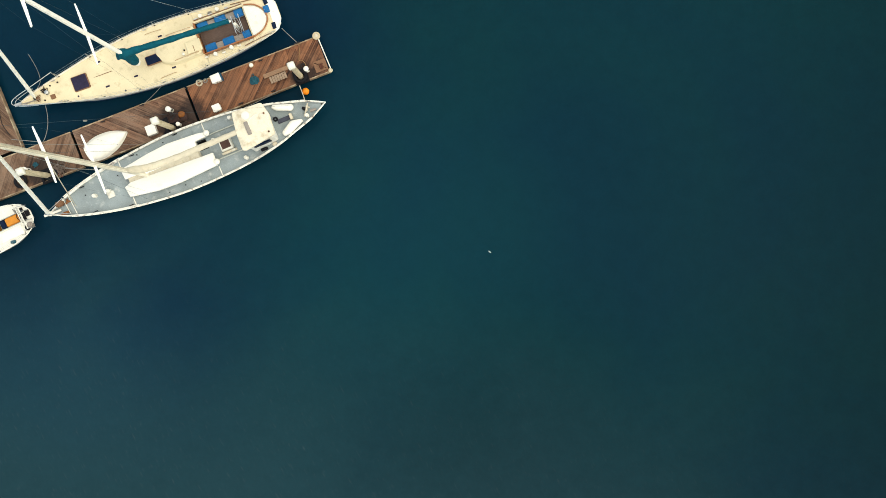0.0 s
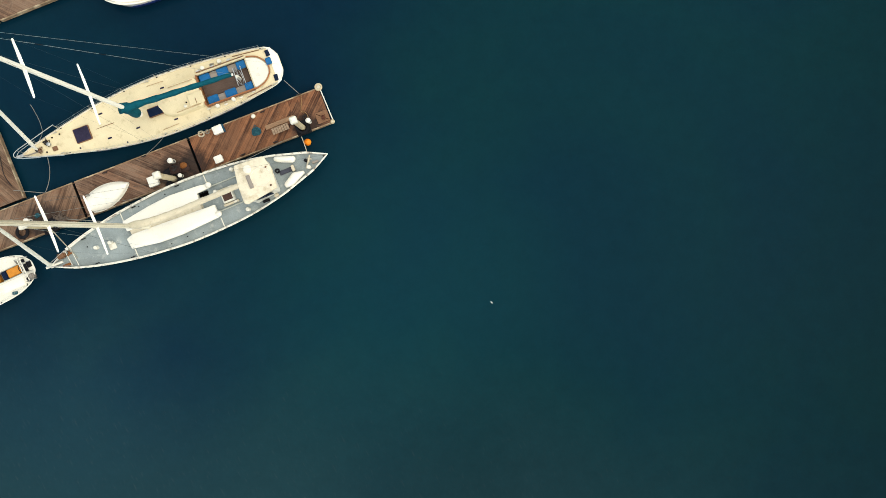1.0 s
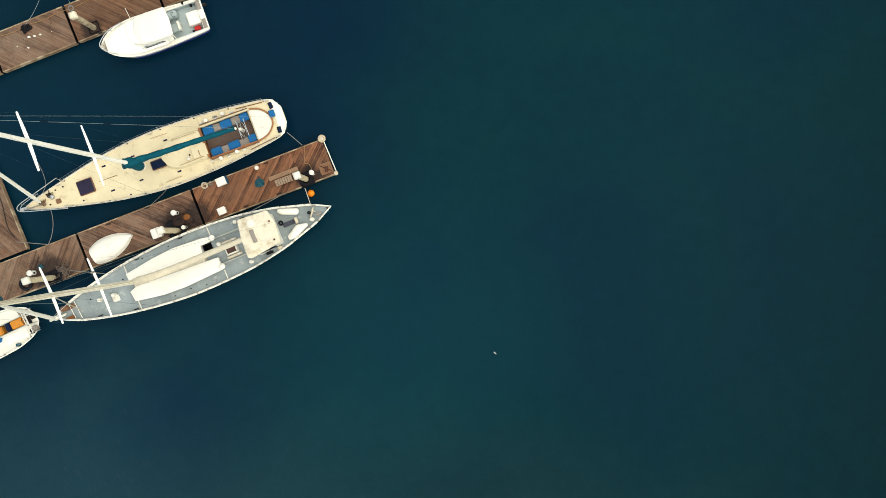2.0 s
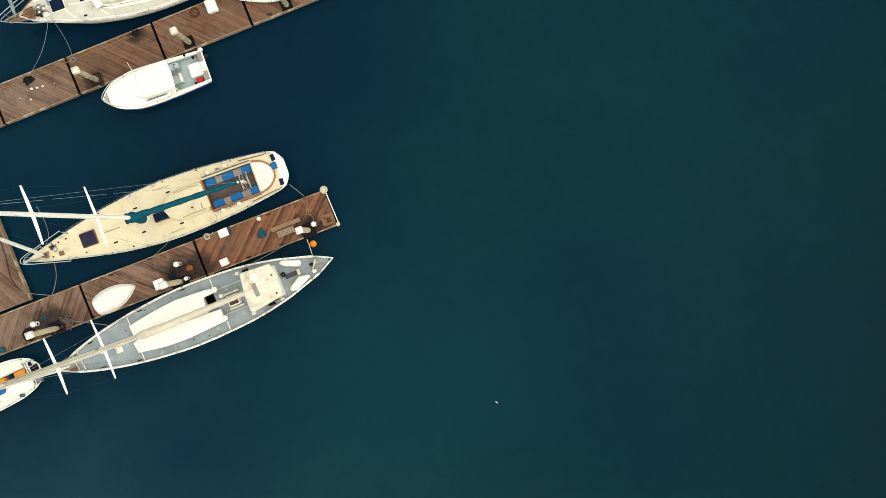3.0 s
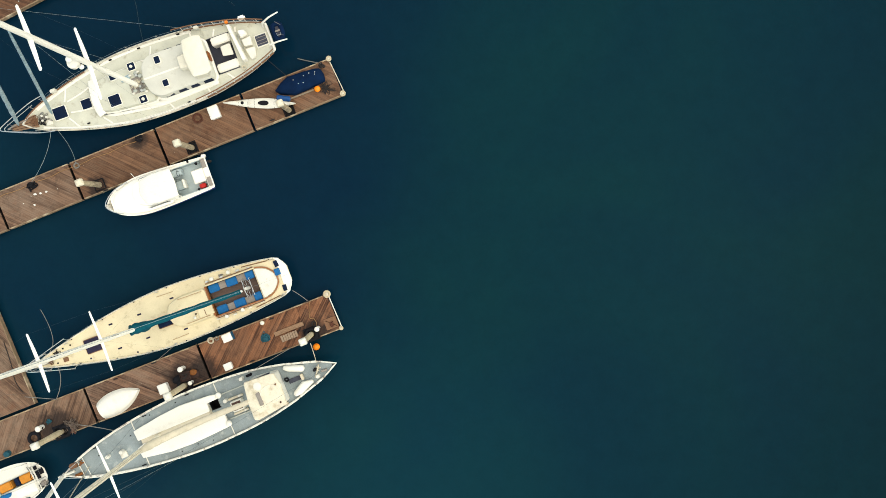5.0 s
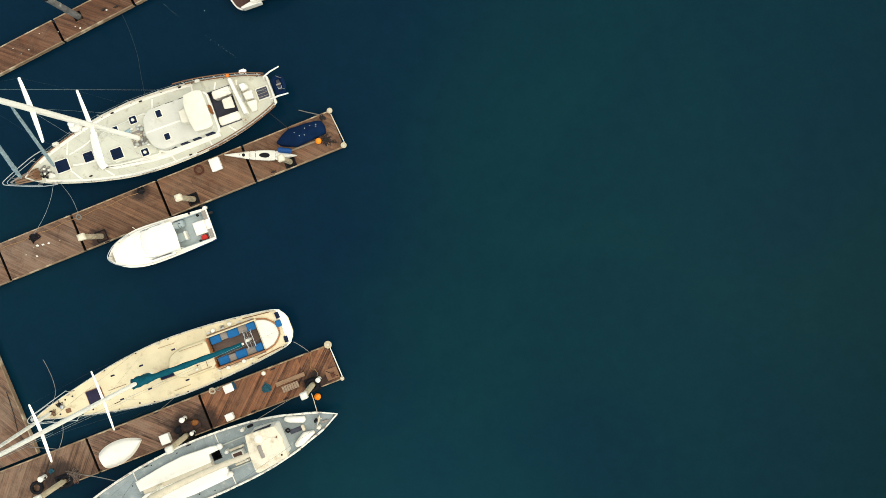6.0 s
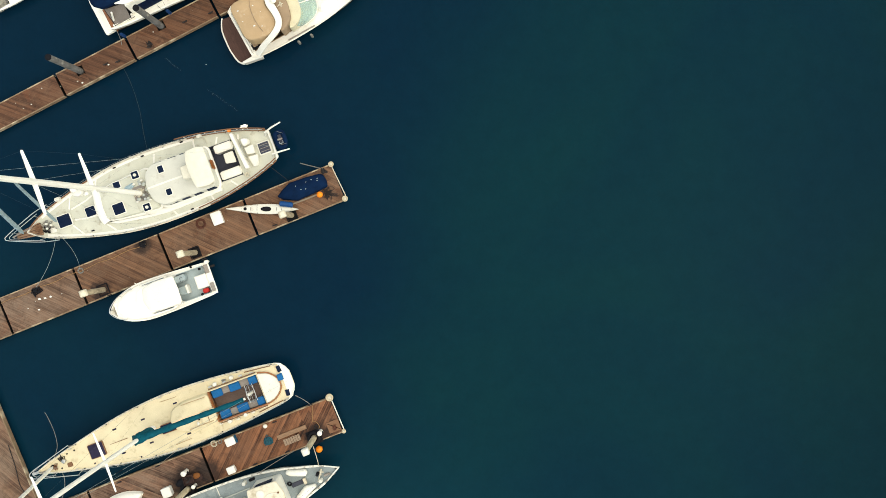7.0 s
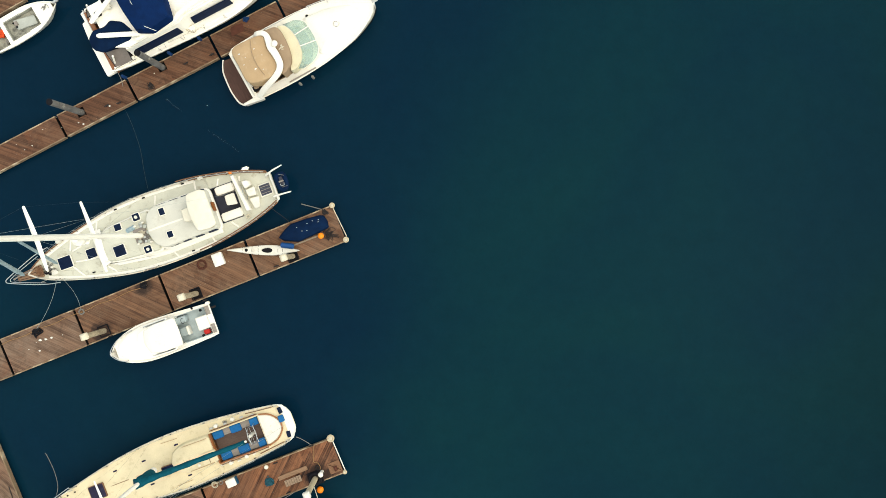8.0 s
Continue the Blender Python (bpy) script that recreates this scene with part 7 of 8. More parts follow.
def tyre(x, y, r, thick, z=0.0, tilt=(0, 0, 0), label="old black tyre round the foot of a pile"):
    """A worn tyre lying flat: rounded tread with grooves, open middle."""
    bm = bmesh.new()
    rings = []
    for i in range(28):
        a = 2 * math.pi * i / 28
        g = 0.94 if i % 4 == 0 else 1.0
        rings.append([bm.verts.new((math.cos(a) * (r + thick * u * (g if u > 0.3 else 1)), math.sin(a) * (r + thick * u * (g if u > 0.3 else 1)), thick * v))
                      for u, v in ((0.5, 0.25), (0.5, 0.85), (0.3, 1.1), (-0.3, 1.1), (-0.5, 0.9), (-0.45, 0.2), (-0.3, 0.0), (0.3, 0.0))])
    for i in range(28):
        p, q = rings[i], rings[(i + 1) % 28]
        for j in range(8):
            bm.faces.new((p[j], q[j], q[(j + 1) % 8], p[(j + 1) % 8]))
    return lone("tyre", bm, BLACK, label, "tyre", pose(x, y, DECK + z, *tilt), "old tyres")


tyre(PILES_A[1][0], PILES_A[1][1], 0.36, 0.22, 0.065)
tyre(PILES_A[0][0], PILES_A[0][1], 0.34, 0.2, 0.065)
for p in PILES_B:
    capped_pile(p, 3.30, 0.175, cap=ROOF, sleeve=MOTTLED)
for p in PILES_C:
    d = thing("dock_pile", "weathered grey round pile with hollow black top", "pile", pose(p[0], p[1], 0), "bare piles")
    part("shaft", tube([(0, 0, -1.5), (0, 0, 0.6), (0, 0, 4.2)], [0.20, 0.20, 0.19], 16), STEELPILE, d)
    part("rim", tube([(0.175 * math.cos(a), 0.175 * math.sin(a), 4.2) for a in (2 * math.pi * i / 20 for i in range(21))], 0.025, 6), BLACK, d)
    part("hollow_top", drum((0, 0, 4.19), 0.16, 0.02), BLACK, d)

# ---- things on the first pier ----


def dock_box(x, y, deg, l, w, h, label, lid=PLASTIC, body=PLASTIC):
    d = thing("dock_box", label, "dock box", pose(x, y, DECK, 0, 0, deg), "dock boxes")
    part("body", box(-l / 2 + 0.02, l / 2 - 0.02, -w / 2 + 0.02, w / 2 - 0.02, 0, h * 0.8, 0.03), body, d)
    part("lid", slab(rounded(rect(-l / 2, l / 2, -w / 2, w / 2), 0.05), [(0, h * 0.8), (0, h * 0.92), (0.05, h)], crown=0.02), lid, d)
    part("latch", box(-0.04, 0.04, -w / 2 - 0.02, -w / 2 + 0.01, h * 0.62, h * 0.86, 0.008), CABLE, d)
    return d


def pedestal(x, y, h=0.6, r=0.17, label="round white power pedestal"):
    d = thing("power_pedestal", label, "pedestal", pose(x, y, DECK), "power pedestals")
    part("column", drum((0, 0, 0), r * 0.8, h * 0.9), PLASTIC, d)
    part("cap", ball((0, 0, h), r, sz=(1, 1, 0.55)), PLASTIC, d)
    part("socket", box(r * 0.55, r * 0.95, -0.06, 0.06, h * 0.4, h * 0.65, 0.01), BLACK, d)
    return d


dock_box(-14.80, 11.22, 22, 0.62, 0.52, 0.42, "white dock box with blue side")
part("side_panel", box(0.315, 0.38, -0.26, 0.26, 0.02, 0.3, 0.02), DEEPTEAL, bpy.data.objects["dock_box"])
dock_box(-14.80, 9.36, 22, 0.52, 0.46, 0.38, "white dock box beside the grey yacht")
dock_box(-18.96, 8.02, 20, 0.62, 0.64, 0.45, "white dock box beside a pile")
dock_box(-15.21, 25.52, 20, 0.66, 0.82, 0.42, "large white dock box")
pedestal(-9.03, 11.68, 0.55, 0.17)
pedestal(-17.76, 9.28, 0.62, 0.18)
pedestal(-26.95, 5.62, 0.55, 0.19)
pedestal(-17.22, 8.36, 0.45, 0.14, "small white-topped post on the dock")
dl = thing("dock_light", "low dingy white round dock light", "dock light", pose(-12.61, 12.08, DECK))
part("base", drum((0, 0, 0), 0.15, 0.05), CONCRETE, dl)
part("lens", ball((0, 0, 0.05), 0.13, sz=(1, 1, 0.5)), OFFWHITE, dl)

# corner wheels and end bumpers
for x, y, r in ((-8.42, 13.86, 0.25), (-7.55, 11.66, 0.14), (-7.94, 28.80, 0.18), (-7.10, 26.60, 0.19)):
    w = thing("corner_wheel", "round yellowed corner roller on the pier end", "fender", pose(x, y, DECK), "corner rollers")
    part("tyre", tube([(r * 0.72 * math.cos(a), r * 0.72 * math.sin(a), 0.06) for a in (2 * math.pi * i / 20 for i in range(21))], r * 0.3, 8), CONCRETE, w)
    part("hub", drum((0, 0, -0.02), r * 0.5, 0.14), BEIGE, w)
for p, q, r, m, label in (((-8.30, 13.68), (-7.52, 11.72), 0.036, OFFWHITE, "white rubber bumper along the pier end"), ((-7.88, 28.60), (-7.05, 26.78), 0.032, BEIGE, "grubby beige rubber bumper along the pier end")):
    lone("end_bumper", tube([(*p, DECK), (*q, DECK)], r, 8), m, label, "fender", group="end bumpers")

# board, step and gear at the outer end
lone("loose_board", box(-0.99, 0.99, -0.14, 0.14, 0, 0.09, 0.015), BOARD, "long weathered timber lying on the dock", "timber", pose(-10.9, 11.66, DECK + 0.004, 0, 0, 20.5))
st = thing("boarding_step", "low brown-grey slatted boarding step", "step", pose(-10.85, 11.22, DECK, 0, 0, 20.5))
for i in range(7):
    part("tread", box(-0.55 + i * 0.16, -0.41 + i * 0.16, -0.21, 0.21, 0.22, 0.26, 0.008), PALEBOARD, st)
for xx in (-0.5, 0.46):
    part("side_board", box(xx, xx + 0.04, -0.17, 0.17, 0, 0.22, 0.01), GREYBOX, st)
net = thing("net_heap", "flat heap of teal netting on the planks", "net", pose(-12.45, 11.12, DECK), kind="stuff")
part("net_layer", tangle((0, 0, 0.03), 0.26, 60, 0.022, 71, h=0.06), TEALNET, net)
part("net_layer", slab(rounded([(-0.3, -0.2), (-0.1, -0.3), (0.28, -0.22), (0.34, 0.1), (0.1, 0.3), (-0.26, 0.2)], 0.12), [(0, 0.004), (0.04, 0.05), (0.1, 0.07)]), TEALNET, net)
lone("rusty_plate", slab(rounded(rect(-0.40, 0.40, -0.36, 0.36), 0.04), [(0, 0), (0, 0.03), (0.02, 0.035), (0.07, 0.028)]), TEAK, "square weathered dock plate", "plate", pose(-8.2, 11.98, DECK + 0.006, 0, 0, 20))
lone("chain_heap", tangle((0, 0, 0.03), 0.18, 16, 0.03, 72, h=0.06), RUST, "small heap of rusty chain", "chain", pose(-8.15, 11.9, DECK + 0.03))
lone("rope_loop", coil((0, 0, 0), 0.16, 2, 0.022, 73), ROPE_DARK, "dark rope loop beside the pile", "rope", pose(-9.3, 11.98, DECK))
lone("dock_line", tube(spline([(-9.54, 13.38, 0.56), (-9.52, 12.9, 0.53), (-9.55, 12.35, 0.53), (-9.30, 12.28, 0.53), (-9.12, 12.0, 0.53), (-9.2, 11.75, 0.53)], 5), 0.02, 6), ROPE_TAN, "tan rope lying across the dock", "rope")
lone("hose_coil", coil((0, 0, 0), 0.22, 3, 0.016, 74), BEIGE, "pale coil of hose", "hose", pose(-15.95, 11.02, DECK))
lone("hose_coil", coil((0, 0, 0), 0.15, 3, 0.014, 75), ROPE, "pale coil of hose", "hose", pose(-15.55, 11.15, DECK))
lone("mooring_buoy", ball((0, 0, 0), 0.23), ORANGE, "round orange mooring buoy afloat beside the dock", "buoy", pose(-9.23, 10.42, 0.2))

# heap beside the second pile
cr = thing("gear_crate", "dark brown crate of gear with a rust-coloured bag", "crate", pose(-17.55, 8.78, DECK, 0, 0, 15), kind="")
part("crate", slab(rounded(rect(-0.34, 0.34, -0.30, 0.30), 0.05), [(0, 0), (0, 0.38), (0.04, 0.40), (0.05, 0.33)]), UMBER, cr)
part("bag", ball((0.50, 0.10, 0.18), 0.22, sz=(1.2, 0.9, 0.7)), RUSTY, cr, "rust-coloured bag")
part("folded_sack", slab(rounded([(0.1, -0.35), (0.8, -0.3), (0.86, 0.1), (0.5, 0.32), (0.05, 0.2)], 0.12), [(0.02, 0), (0, 0.08), (0.06, 0.14)], crown=0.05), UMBER, cr, "dark brown folded sack")
part("line", tangle((0, 0, 0.36), 0.22, 12, 0.03, 76), ROPE_DARK, cr)
lone("canvas_bag", ball((0, 0, 0.13), 0.2, sz=(1.1, 0.9, 0.65)), BLACK, "small black canvas bag on the dock", "bag", pose(-18.0, 7.82, DECK))
lone("canvas_bag", ball((0, 0, 0.15), 0.32, sz=(1.3, 0.8, 0.5)), BLACK, "small black canvas bag on the dock", "bag", pose(-18.05, 8.58, DECK, 0, 0, 30))


# upturned dinghy
def upturned_dinghy():
    d = thing("upturned_dinghy", "white dinghy lying keel up on the planks", "dinghy", pose(-23.12, 6.58, DECK, 0, 0, math.degrees(math.atan2(7.92 - 6.55, -20.6 + 23.12))))
    L = math.dist((-23.12, 6.58), (-20.6, 7.92))
    st = spline([(0, 0.52), (0.5, 0.68), (1.1, 0.72), (1.8, 0.60), (2.4, 0.34), (L, 0.02)], 5)
    bm = bmesh.new()
    rings = []
    for x, w in st:
        t = x / L
        h = 0.36 * (1 - 0.35 * t ** 3)
        prof = [(-1, 0.0), (-1.02, 0.08), (-0.97, 0.3), (-0.84, 0.62), (-0.6, 0.85), (-0.3, 0.97), (0.0, 1.0), (0.3, 0.97), (0.6, 0.85), (0.84, 0.62), (0.97, 0.3), (1.02, 0.08), (1, 0.0)]
        rings.append([bm.verts.new((x, a * w, b * h)) for a, b in prof])
    for a, b in zip(rings, rings[1:]):
        for i in range(len(a) - 1):
            bm.faces.new((a[i], a[i + 1], b[i + 1], b[i]))
    bm.faces.new(rings[0])
    part("hull", bm, WHITE, d)
    for s in (-1, 1):
        part("rubbing_strake", tube([(x, s * w * 1.02, 0.04) for x, w in st], 0.028, 6), OFFWHITE, d)
    return d


upturned_dinghy()
lone("net_heap", tangle((0, 0, 0), 0.42, 110, 0.013, 77, h=0.18), NETBROWN, "heap of tangled grey lines on the planks", "rope", pose(-25.05, 5.68, DECK))
lone("net_heap", tangle((0, 0, 0), 0.3, 26, 0.03, 78, h=0.12), RUST, "brown rope heap at the dock edge", "rope", pose(-25.05, 5.35, DECK))
lone("net_heap", tangle((0, 0, 0), 0.22, 24, 0.03, 79, h=0.08), TEALNET, "small teal heap of rope", "rope", pose(-26.55, 5.95, DECK))
for x, y, s in ((-27.45, 4.92, 0.42), (-25.45, 5.35, 0.40)):
    lone("old_tyre", tube([(s * 0.8 * math.cos(a), s * 0.8 * math.sin(a), 0.1) for a in (2 * math.pi * i / 22 for i in range(23))], 0.11, 8, flat=0.9), BLACK, "black rubber tyre lying on the dock", "tyre", pose(x, y, DECK), "tyres")
lone("teal_bucket", drum((0, 0, 0), 0.2, 0.3), TEALNET, "teal bucket on the dock edge", "bucket", pose(-29.2, 3.95, DECK))

# ---- things on the second pier ----


def kayak():
    p, q = (-14.60, 26.10), (-10.06, 25.98)
    L = math.dist(p, q)
    d = thing("kayak", "long white sea kayak lying on the planks", "kayak", pose(p[0], p[1], DECK + 0.02, 0, 0, math.degrees(math.atan2(q[1] - p[1], q[0] - p[0]))))
    st = spline([(0, 0.03), (0.7, 0.14), (1.6, 0.26), (2.5, 0.32), (3.2, 0.30), (3.9, 0.17), (L, 0.03)], 5)
    bm = bmesh.new()
    rings = []
    for x, w in st:
        t = x / L
        lift = 0.10 * (2 * t - 1) ** 4
        prof = [(0, 0), (0.6, 0.03), (0.95, 0.13), (1.0, 0.2), (0.7, 0.29), (0.0, 0.33), (-0.7, 0.29), (-1.0, 0.2), (-0.95, 0.13), (-0.6, 0.03)]
        rings.append([bm.verts.new((x, a * w, b + lift)) for a, b in prof])
    for a, b in zip(rings, rings[1:]):
        for i in range(len(a)):
            bm.faces.new((a[i], a[(i + 1) % len(a)], b[(i + 1) % len(a)], b[i]))
    bm.faces.new(rings[0])
    bm.faces.new(rings[-1])
    part("hull", bm, OFFWHITE, d)
    cc = [(2.52 + 0.36 * math.cos(a), 0.17 * math.sin(a) * (1 + 0.15 * math.cos(a))) for a in (2 * math.pi * i / 24 for i in range(24))]
    part("cockpit", slab(cc, [(0, 0.30), (0, 0.345), (0.03, 0.35)]), BLACK, d, "black cockpit opening")
    part("coaming", tube([(*v, 0.345) for v in cc + cc[:1]], 0.018, 6), OFFWHITE, d)
    for x in (0.95, 1.55, 1.95, 3.2, 3.5):
        w = float(np.interp(x, [s[0] for s in st], [s[1] for s in st]))
        part("deck_line", tube([(x, -w, 0.24), (x, 0, 0.345), (x, w, 0.24)], 0.012, 5), BLACK, d)
    part("hatch_cover", drum((1.2, 0, 0.31), 0.1, 0.04), BLACK, d)
    return d


kayak()
tp = thing("covered_dinghy", "dinghy under a dark navy tarpaulin", "dinghy", pose(-9.75, 27.33, DECK, 0, 0, 18))
tpoly = [(-1.70, 0.0), (-1.2, 0.34), (-0.675, 0.58), (0.4, 0.57), (1.2, 0.50), (1.45, 0.40), (1.56, 0.0), (1.5, -0.42), (0.6, -0.54), (-0.6, -0.64), (-1.45, -0.28)]
part("tarpaulin", slab(rounded(tpoly, 0.08, 3), [(-0.02, 0.0), (0.0, 0.20), (0.05, 0.30), (0.12, 0.34)], crown=0.10), NAVY, tp, "dark navy tarpaulin")
for i, (x, v) in enumerate(((0.35, 0.25), (0.72, 0.3), (1.05, 0.12), (-0.35, 0.22), (-0.1, -0.1), (1.1, 0.25), (0.2, -0.15))):
    part("dropping", slab([(x + 0.03 * math.cos(a), v + 0.022 * math.sin(a)) for a in (2 * math.pi * k / 9 for k in range(9))], [(0, 0.34), (0, 0.43), (0.005, 0.434)]), DROPPING, tp)
lone("timber_rail", box(-1.2, 1.2, -0.05, 0.05, 0, 0.08, 0.01), TIMBER, "pale timber rail beside the tarpaulin", "timber", pose(-9.65, 26.60, DECK + 0.01, 0, 0, 20))
jc = thing("blue_drum", "blue plastic drum lying on its side", "drum", pose(-11.2, 26.36, DECK + 0.38, 0, 0, -8))
part("barrel", tube([(0, 0, 0), (0.06, 0, 0), (0.78, 0, 0), (0.84, 0, 0)], [0.12, 0.17, 0.17, 0.12], 14), BLUEPLASTIC, jc)
for x in (0.25, 0.58):
    part("band", tube([(x, 0.172 * math.cos(a), 0.172 * math.sin(a)) for a in (2 * math.pi * k / 18 for k in range(19))], 0.014, 5), BLUEPLASTIC, jc)
lone("mooring_buoy", ball((0, 0, 0.2), 0.20), ORANGE, "orange buoy lying on the planks", "buoy", pose(-8.68, 26.88, DECK))
lone("net_heap", tangle((0, 0, 0), 0.42, 70, 0.011, 81, h=0.05), ROPE_DARK, "dark tangle of line on the pier end", "rope", pose(-8.15, 26.95, DECK))
lone("net_heap", tangle((0, 0, 0), 0.20, 26, 0.03, 82, h=0.1), ROPE_DARK, "dark rope heap at the corner", "rope", pose(-8.35, 28.33, DECK))
lone("rope_heap", tangle((0, 0, 0), 0.24, 30, 0.04, 83, h=0.1), BLACK, "dark rope heap round a cleat", "rope", pose(-20.05, 23.93, DECK))
lone("rope_heap", tangle((0, 0, 0), 0.28, 26, 0.04, 84, h=0.1), BLACK, "dark rope heap round a cleat", "rope", pose(-27.05, 21.15, DECK))
lone("rope_coil", coil((0, 0, 0), 0.20, 3, 0.018, 85), ROPE, "pale grey coil of line by the dock joint", "rope", pose(-24.13, 22.36, DECK))
lone("hose_coil", coil((0, 0, 0), 0.34, 3, 0.022, 86), RUST, "rust-red coil of garden hose", "hose", pose(-16.35, 25.22, DECK))
lone("power_hose", tube([(x, y + 0.05 * math.sin(i * 1.7), DECK + 0.03) for i, (x, y) in enumerate((-29.3 + 9.4 * k / 18, 20.36 + 3.62 * k / 18) for k in range(19))], 0.02, 6), ROPE_TAN, "tan hose lying along the dock", "hose")
for x, y, r in ((-26.85, 20.58, 0.15), (-26.5, 20.64, 0.16), (-26.12, 20.72, 0.14), (-27.6, 20.0, 0.06), (-25.4, 20.9, 0.05), (-26.9, 19.9, 0.12), (-27.1, 20.45, 0.04), (-25.0, 35.0 - 0.9, 0.06), (-26.2, 34.0, 0.06), (-26.9, 33.0, 0.07), (-27.4, 32.75, 0.05), (-23.6, 34.3, 0.12), (-21.9, 35.4, 0.1), (-19.0, 37.4, 0.07), (-27.9, 33.1, 0.05), (-23.9, 34.4, 0.07)):
    rr = random.Random(int(x * 100))
    r *= 0.7
    q = [(r * rr.uniform(0.6, 1.2) * math.cos(a), r * 0.7 * rr.uniform(0.6, 1.2) * math.sin(a)) for a in (2 * math.pi * k / 10 for k in range(10))]
    lone("bird_dropping", slab(q, [(0, 0), (0.004, 0.006)]), DROPPING, "white bird splash on the planks", "stain", pose(x, y, DECK + 0.007), "bird splashes", "stuff")

# ---- cleats along the docks ----
cl = thing("dock_cleat", "dark iron dock cleat", "cleat", pose(-21.26, 35.58, DECK, 0, 0, 26), "dock cleats")
part("horn", tube([(-0.17, 0, 0.13), (-0.08, 0, 0.10), (0.08, 0, 0.10), (0.17, 0, 0.13)], [0.025, 0.04, 0.04, 0.025], 7), ROPE_DARK, cl)
for xx in (-0.06, 0.06):
    part("foot", drum((xx, 0, 0), 0.04, 0.1), ROPE_DARK, cl)
for x, y, a in ((-19.2, 36.60, 26), (-16.94, 37.98, 26), (-15.3, 38.5, 26), (-22.05, 35.42, 26), (-12.0, 12.35, 20), (-19.6, 9.65, 20), (-22.1, 8.65, 20), (-9.66, 13.42, 20), (-11.2, 10.42, 20), (-13.3, 9.65, 20), (-16.2, 22.92, 20), (-20.0, 23.95, 20), (-27.0, 21.3, 20), (-10.5, 27.65, 20), (-22.3, 20.75, 20), (-11.6, 25.0, 20)):
    copy_thing(cl, pose(x, y, DECK + 0.004, 0, 0, a))
lone("blue_fender", tangle((0, 0, 0), 0.2, 16, 0.06, 89, h=0.06), FENDERBLUE, "blue cloth heap on the dock", "cloth", pose(-13.06, 40.62, DECK))
# a thin slab stands for the rusty stain on the planks
lone("rust_mat", slab(rounded([(-0.5, -0.25), (0.4, -0.3), (0.55, 0.2), (-0.3, 0.3)], 0.15), [(0, 0), (0.01, 0.012)]), RUST, "rust-coloured stain on the planks", "mat", pose(-13.7, 40.05, DECK + 0.008, 0, 0, 26))
lone("rope_heap", tangle((0, 0, 0), 0.2, 34, 0.018, 88, h=0.06), ROPE_DARK, "dark heap of rope on the planks", "rope", pose(-19.25, 36.62, DECK))

# ---- mooring lines ----


def line(p, q, drop=0.3, r=0.015, material=None, label="mooring line between boat and dock"):
    lone("mooring_line", tube(sag(p, q, drop), r, 6), material or ROPE, label, "rope", group="mooring lines")


def on(stern, deg, x, y, z):
    v = at(stern, deg) @ Vector((x, y, z))
    return (v.x, v.y, v.z)


Y = ((-10.40, 15.43), -160.72)
G = ((-7.79, 9.55), -158.66)
Wt = ((-11.43, 30.11), -161.4)
line(on(*Y, 0.47, 1.15, 1.22), (-9.64, 13.44, 0.6), 0.12, 0.022)
line(on(*Y, 16.0, 0.62, 1.4), (-25.95, 7.42, 0.58), 0.4, 0.022)
lone("mooring_line", tube(spline([on(*Y, 16.1, -0.52, 1.45), on(*Y, 15.95, -1.1, 0.95), on(*Y, 16.1, -2.0, 0.45), on(*Y, 16.38, -3.0, 0.08), on(*Y, 16.52, -3.42, -0.03)], 5), 0.02, 6), ROPE, "pale mooring line running down into the water", "rope", group="mooring lines")
line(on(*Y, 8.6, 1.75, 1.2), (-19.6, 9.65, 0.6), 0.2)
line(on(*G, 1.19, -0.5, 1.2), (-9.55, 10.72, 0.56), 0.06, 0.026, BEIGE)
line(on(*G, 4.99, -1.6, 1.2), (-10.79, 10.45, 0.58), 0.1, 0.02)
line(on(*G, 14.6, -1.35, 1.35), (-24.6, 5.72, 0.55), 0.1, 0.026)
line(on(*Wt, 14.5, 0.95, 1.4), (-24.13, 22.42, 0.58), 0.45, 0.010, WIRE)
line(on(*Wt, 14.8, 0.85, 1.4), (-27.05, 21.24, 0.62), 0.5, 0.012, WIRE)
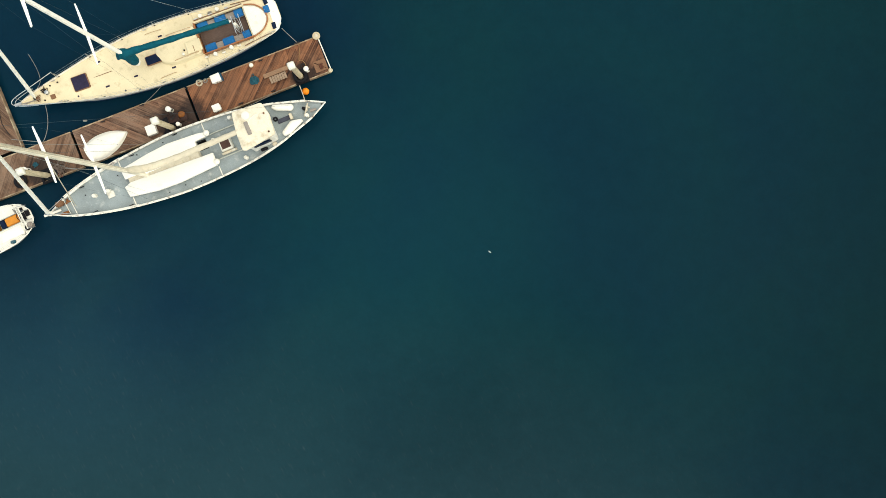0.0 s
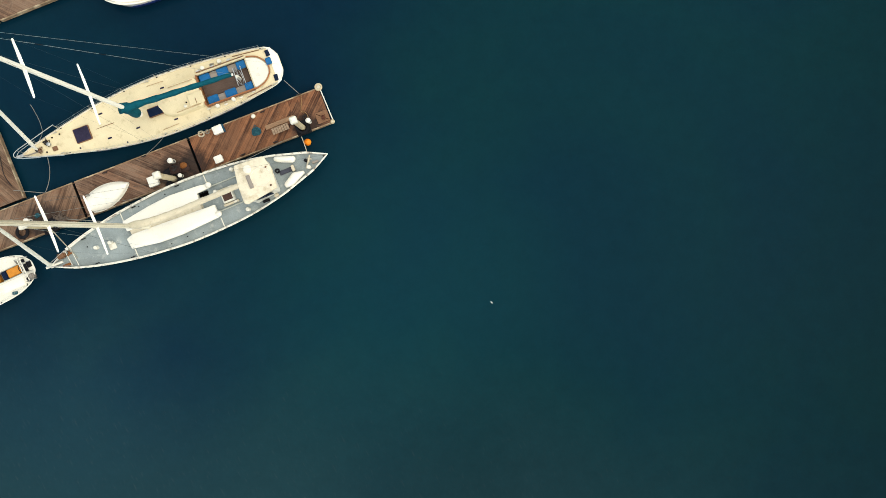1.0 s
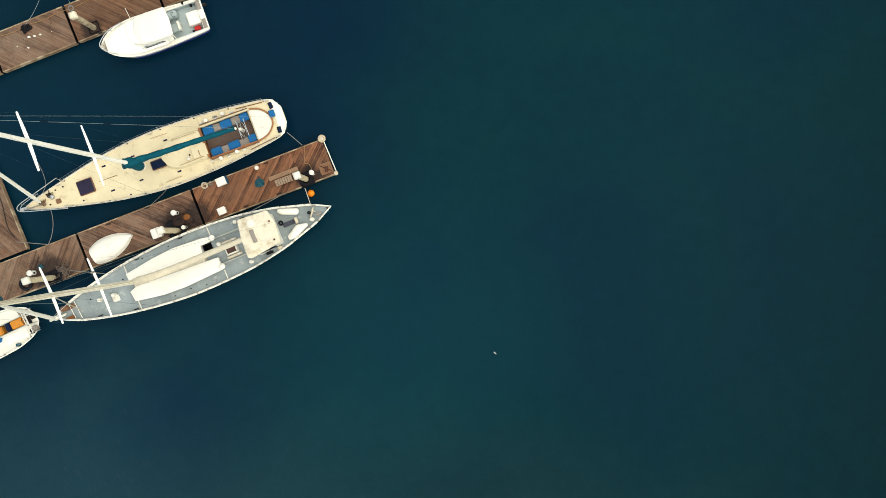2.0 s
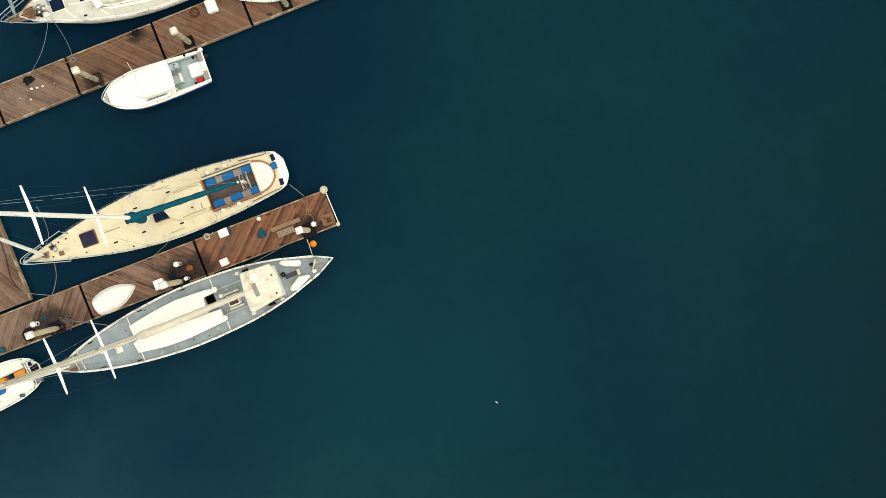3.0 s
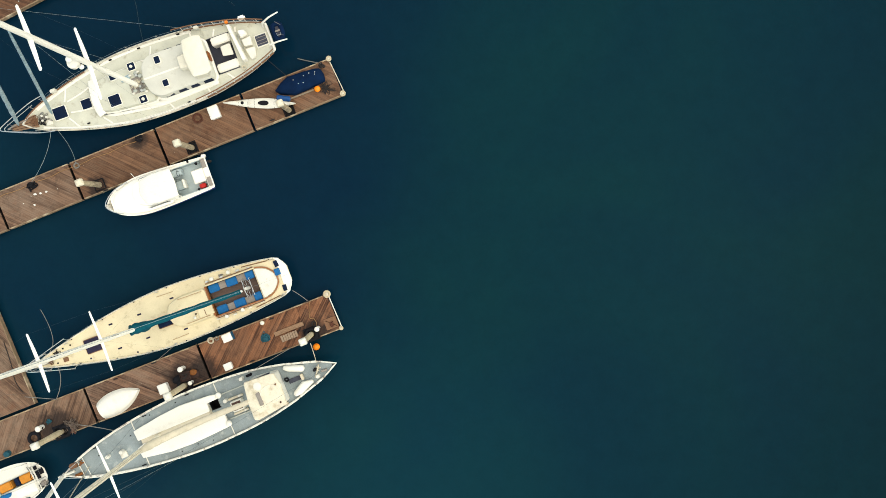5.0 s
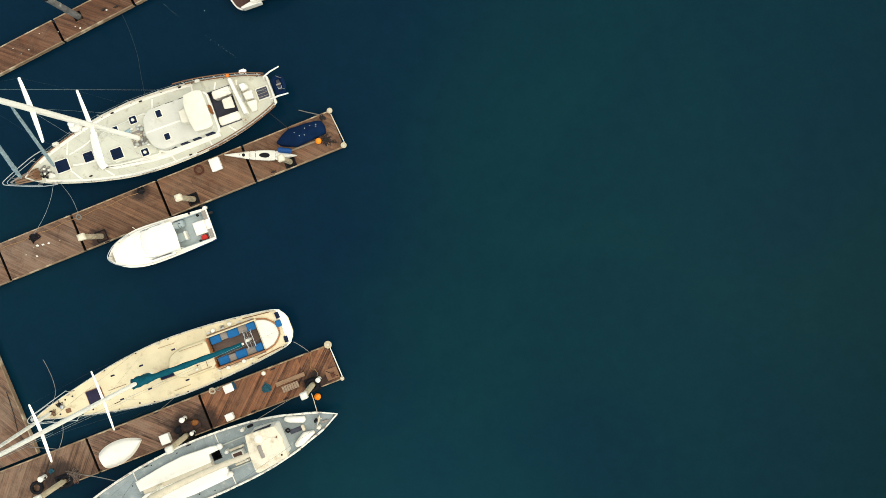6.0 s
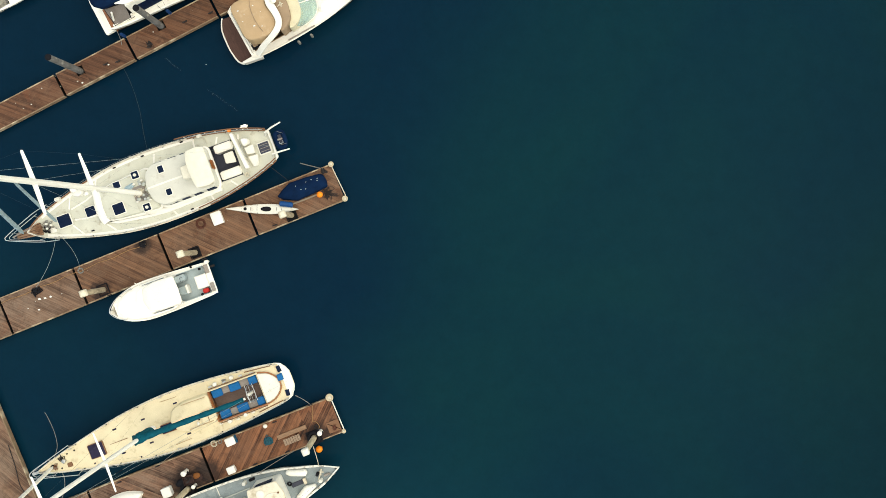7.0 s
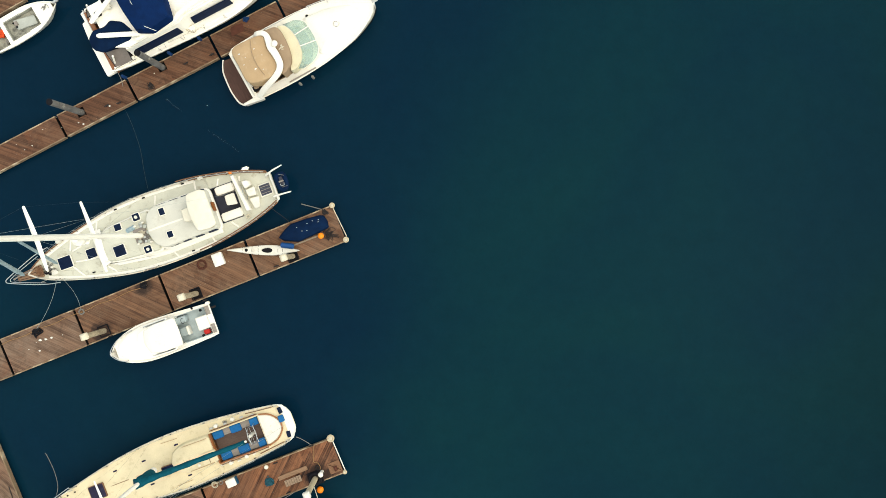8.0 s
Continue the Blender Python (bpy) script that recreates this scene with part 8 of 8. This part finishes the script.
line(on(*Wt, 0.8, 1.1, 1.3), (-10.5, 27.65, 0.62), 0.3, 0.014, ROPE_DARK, "dark mooring line between boat and dock")
line((-8.4, 28.5, 0.6), (-10.0, 28.95, 0.05), 0.1, 0.03)
lone("mooring_line", tube(spline([(-21.2, 35.58, 0.56), (-21.08, 35.25, 0.25), (-20.75, 34.35, 0.015), (-20.25, 32.7, 0.012), (-20.05, 31.3, 0.010), (-19.82, 30.0, 0.004)], 6), 0.007, 5), DULLWIRE, "thin mooring line trailing on the water", "rope", group="mooring lines")
line((-27.97, 7.61, 0.57), (-25.95, 7.40, 0.56), 0.0, 0.022)
line(on((-22.69, 38.89), 25.5, 0.9, -2.0, 1.4), (-21.0, 36.6, 0.55), 0.2, 0.02)
lone("dock_hose", tube(spline([(-29.2, 11.2, 0.54), (-28.8, 9.8, 0.54), (-28.55, 8.6, 0.54), (-28.1, 7.9, 0.54)], 5), 0.025, 6), ROPE_DARK, "dark hose lying along the walkway", "hose")
lone("floating_feather", box(-0.1, 0.1, -0.02, 0.02, 0, 0.02, 0.005), DROPPING, "small pale fleck afloat on the water", "flotsam", pose(2.45, -0.1, 0.005, 0, 0, -40))

# ---- foam wisps on the water ----
rw = random.Random(17)
for p, q, k in (((-18.53, 35.90), (-17.50, 35.02), 26), ((-15.87, 33.82), (-13.95, 32.42), 30)):
    bm = bmesh.new()
    for i in range(k):
        f = (i + rw.random()) / k
        x, y = p[0] + (q[0] - p[0]) * f + rw.gauss(0, 0.025), p[1] + (q[1] - p[1]) * f + rw.gauss(0, 0.025)
        r = rw.uniform(0.004, 0.011)
        slab([(x + r * 1.8 * math.cos(a), y + r * math.sin(a)) for a in (2 * math.pi * j / 7 for j in range(7))], [(0, 0.001), (0, 0.006), (r * 0.3, 0.008)], bm)
    lone("foam_streak", bm, FOAM, "thin broken streak of foam on the water", "foam", kind="stuff")
lone("floating_feather", box(-0.03, 0.03, -0.015, 0.015, 0, 0.02, 0.005), DROPPING, "small pale fleck afloat on the water", "flotsam", pose(-15.86, 35.38, 0.005, 0, 0, 20))
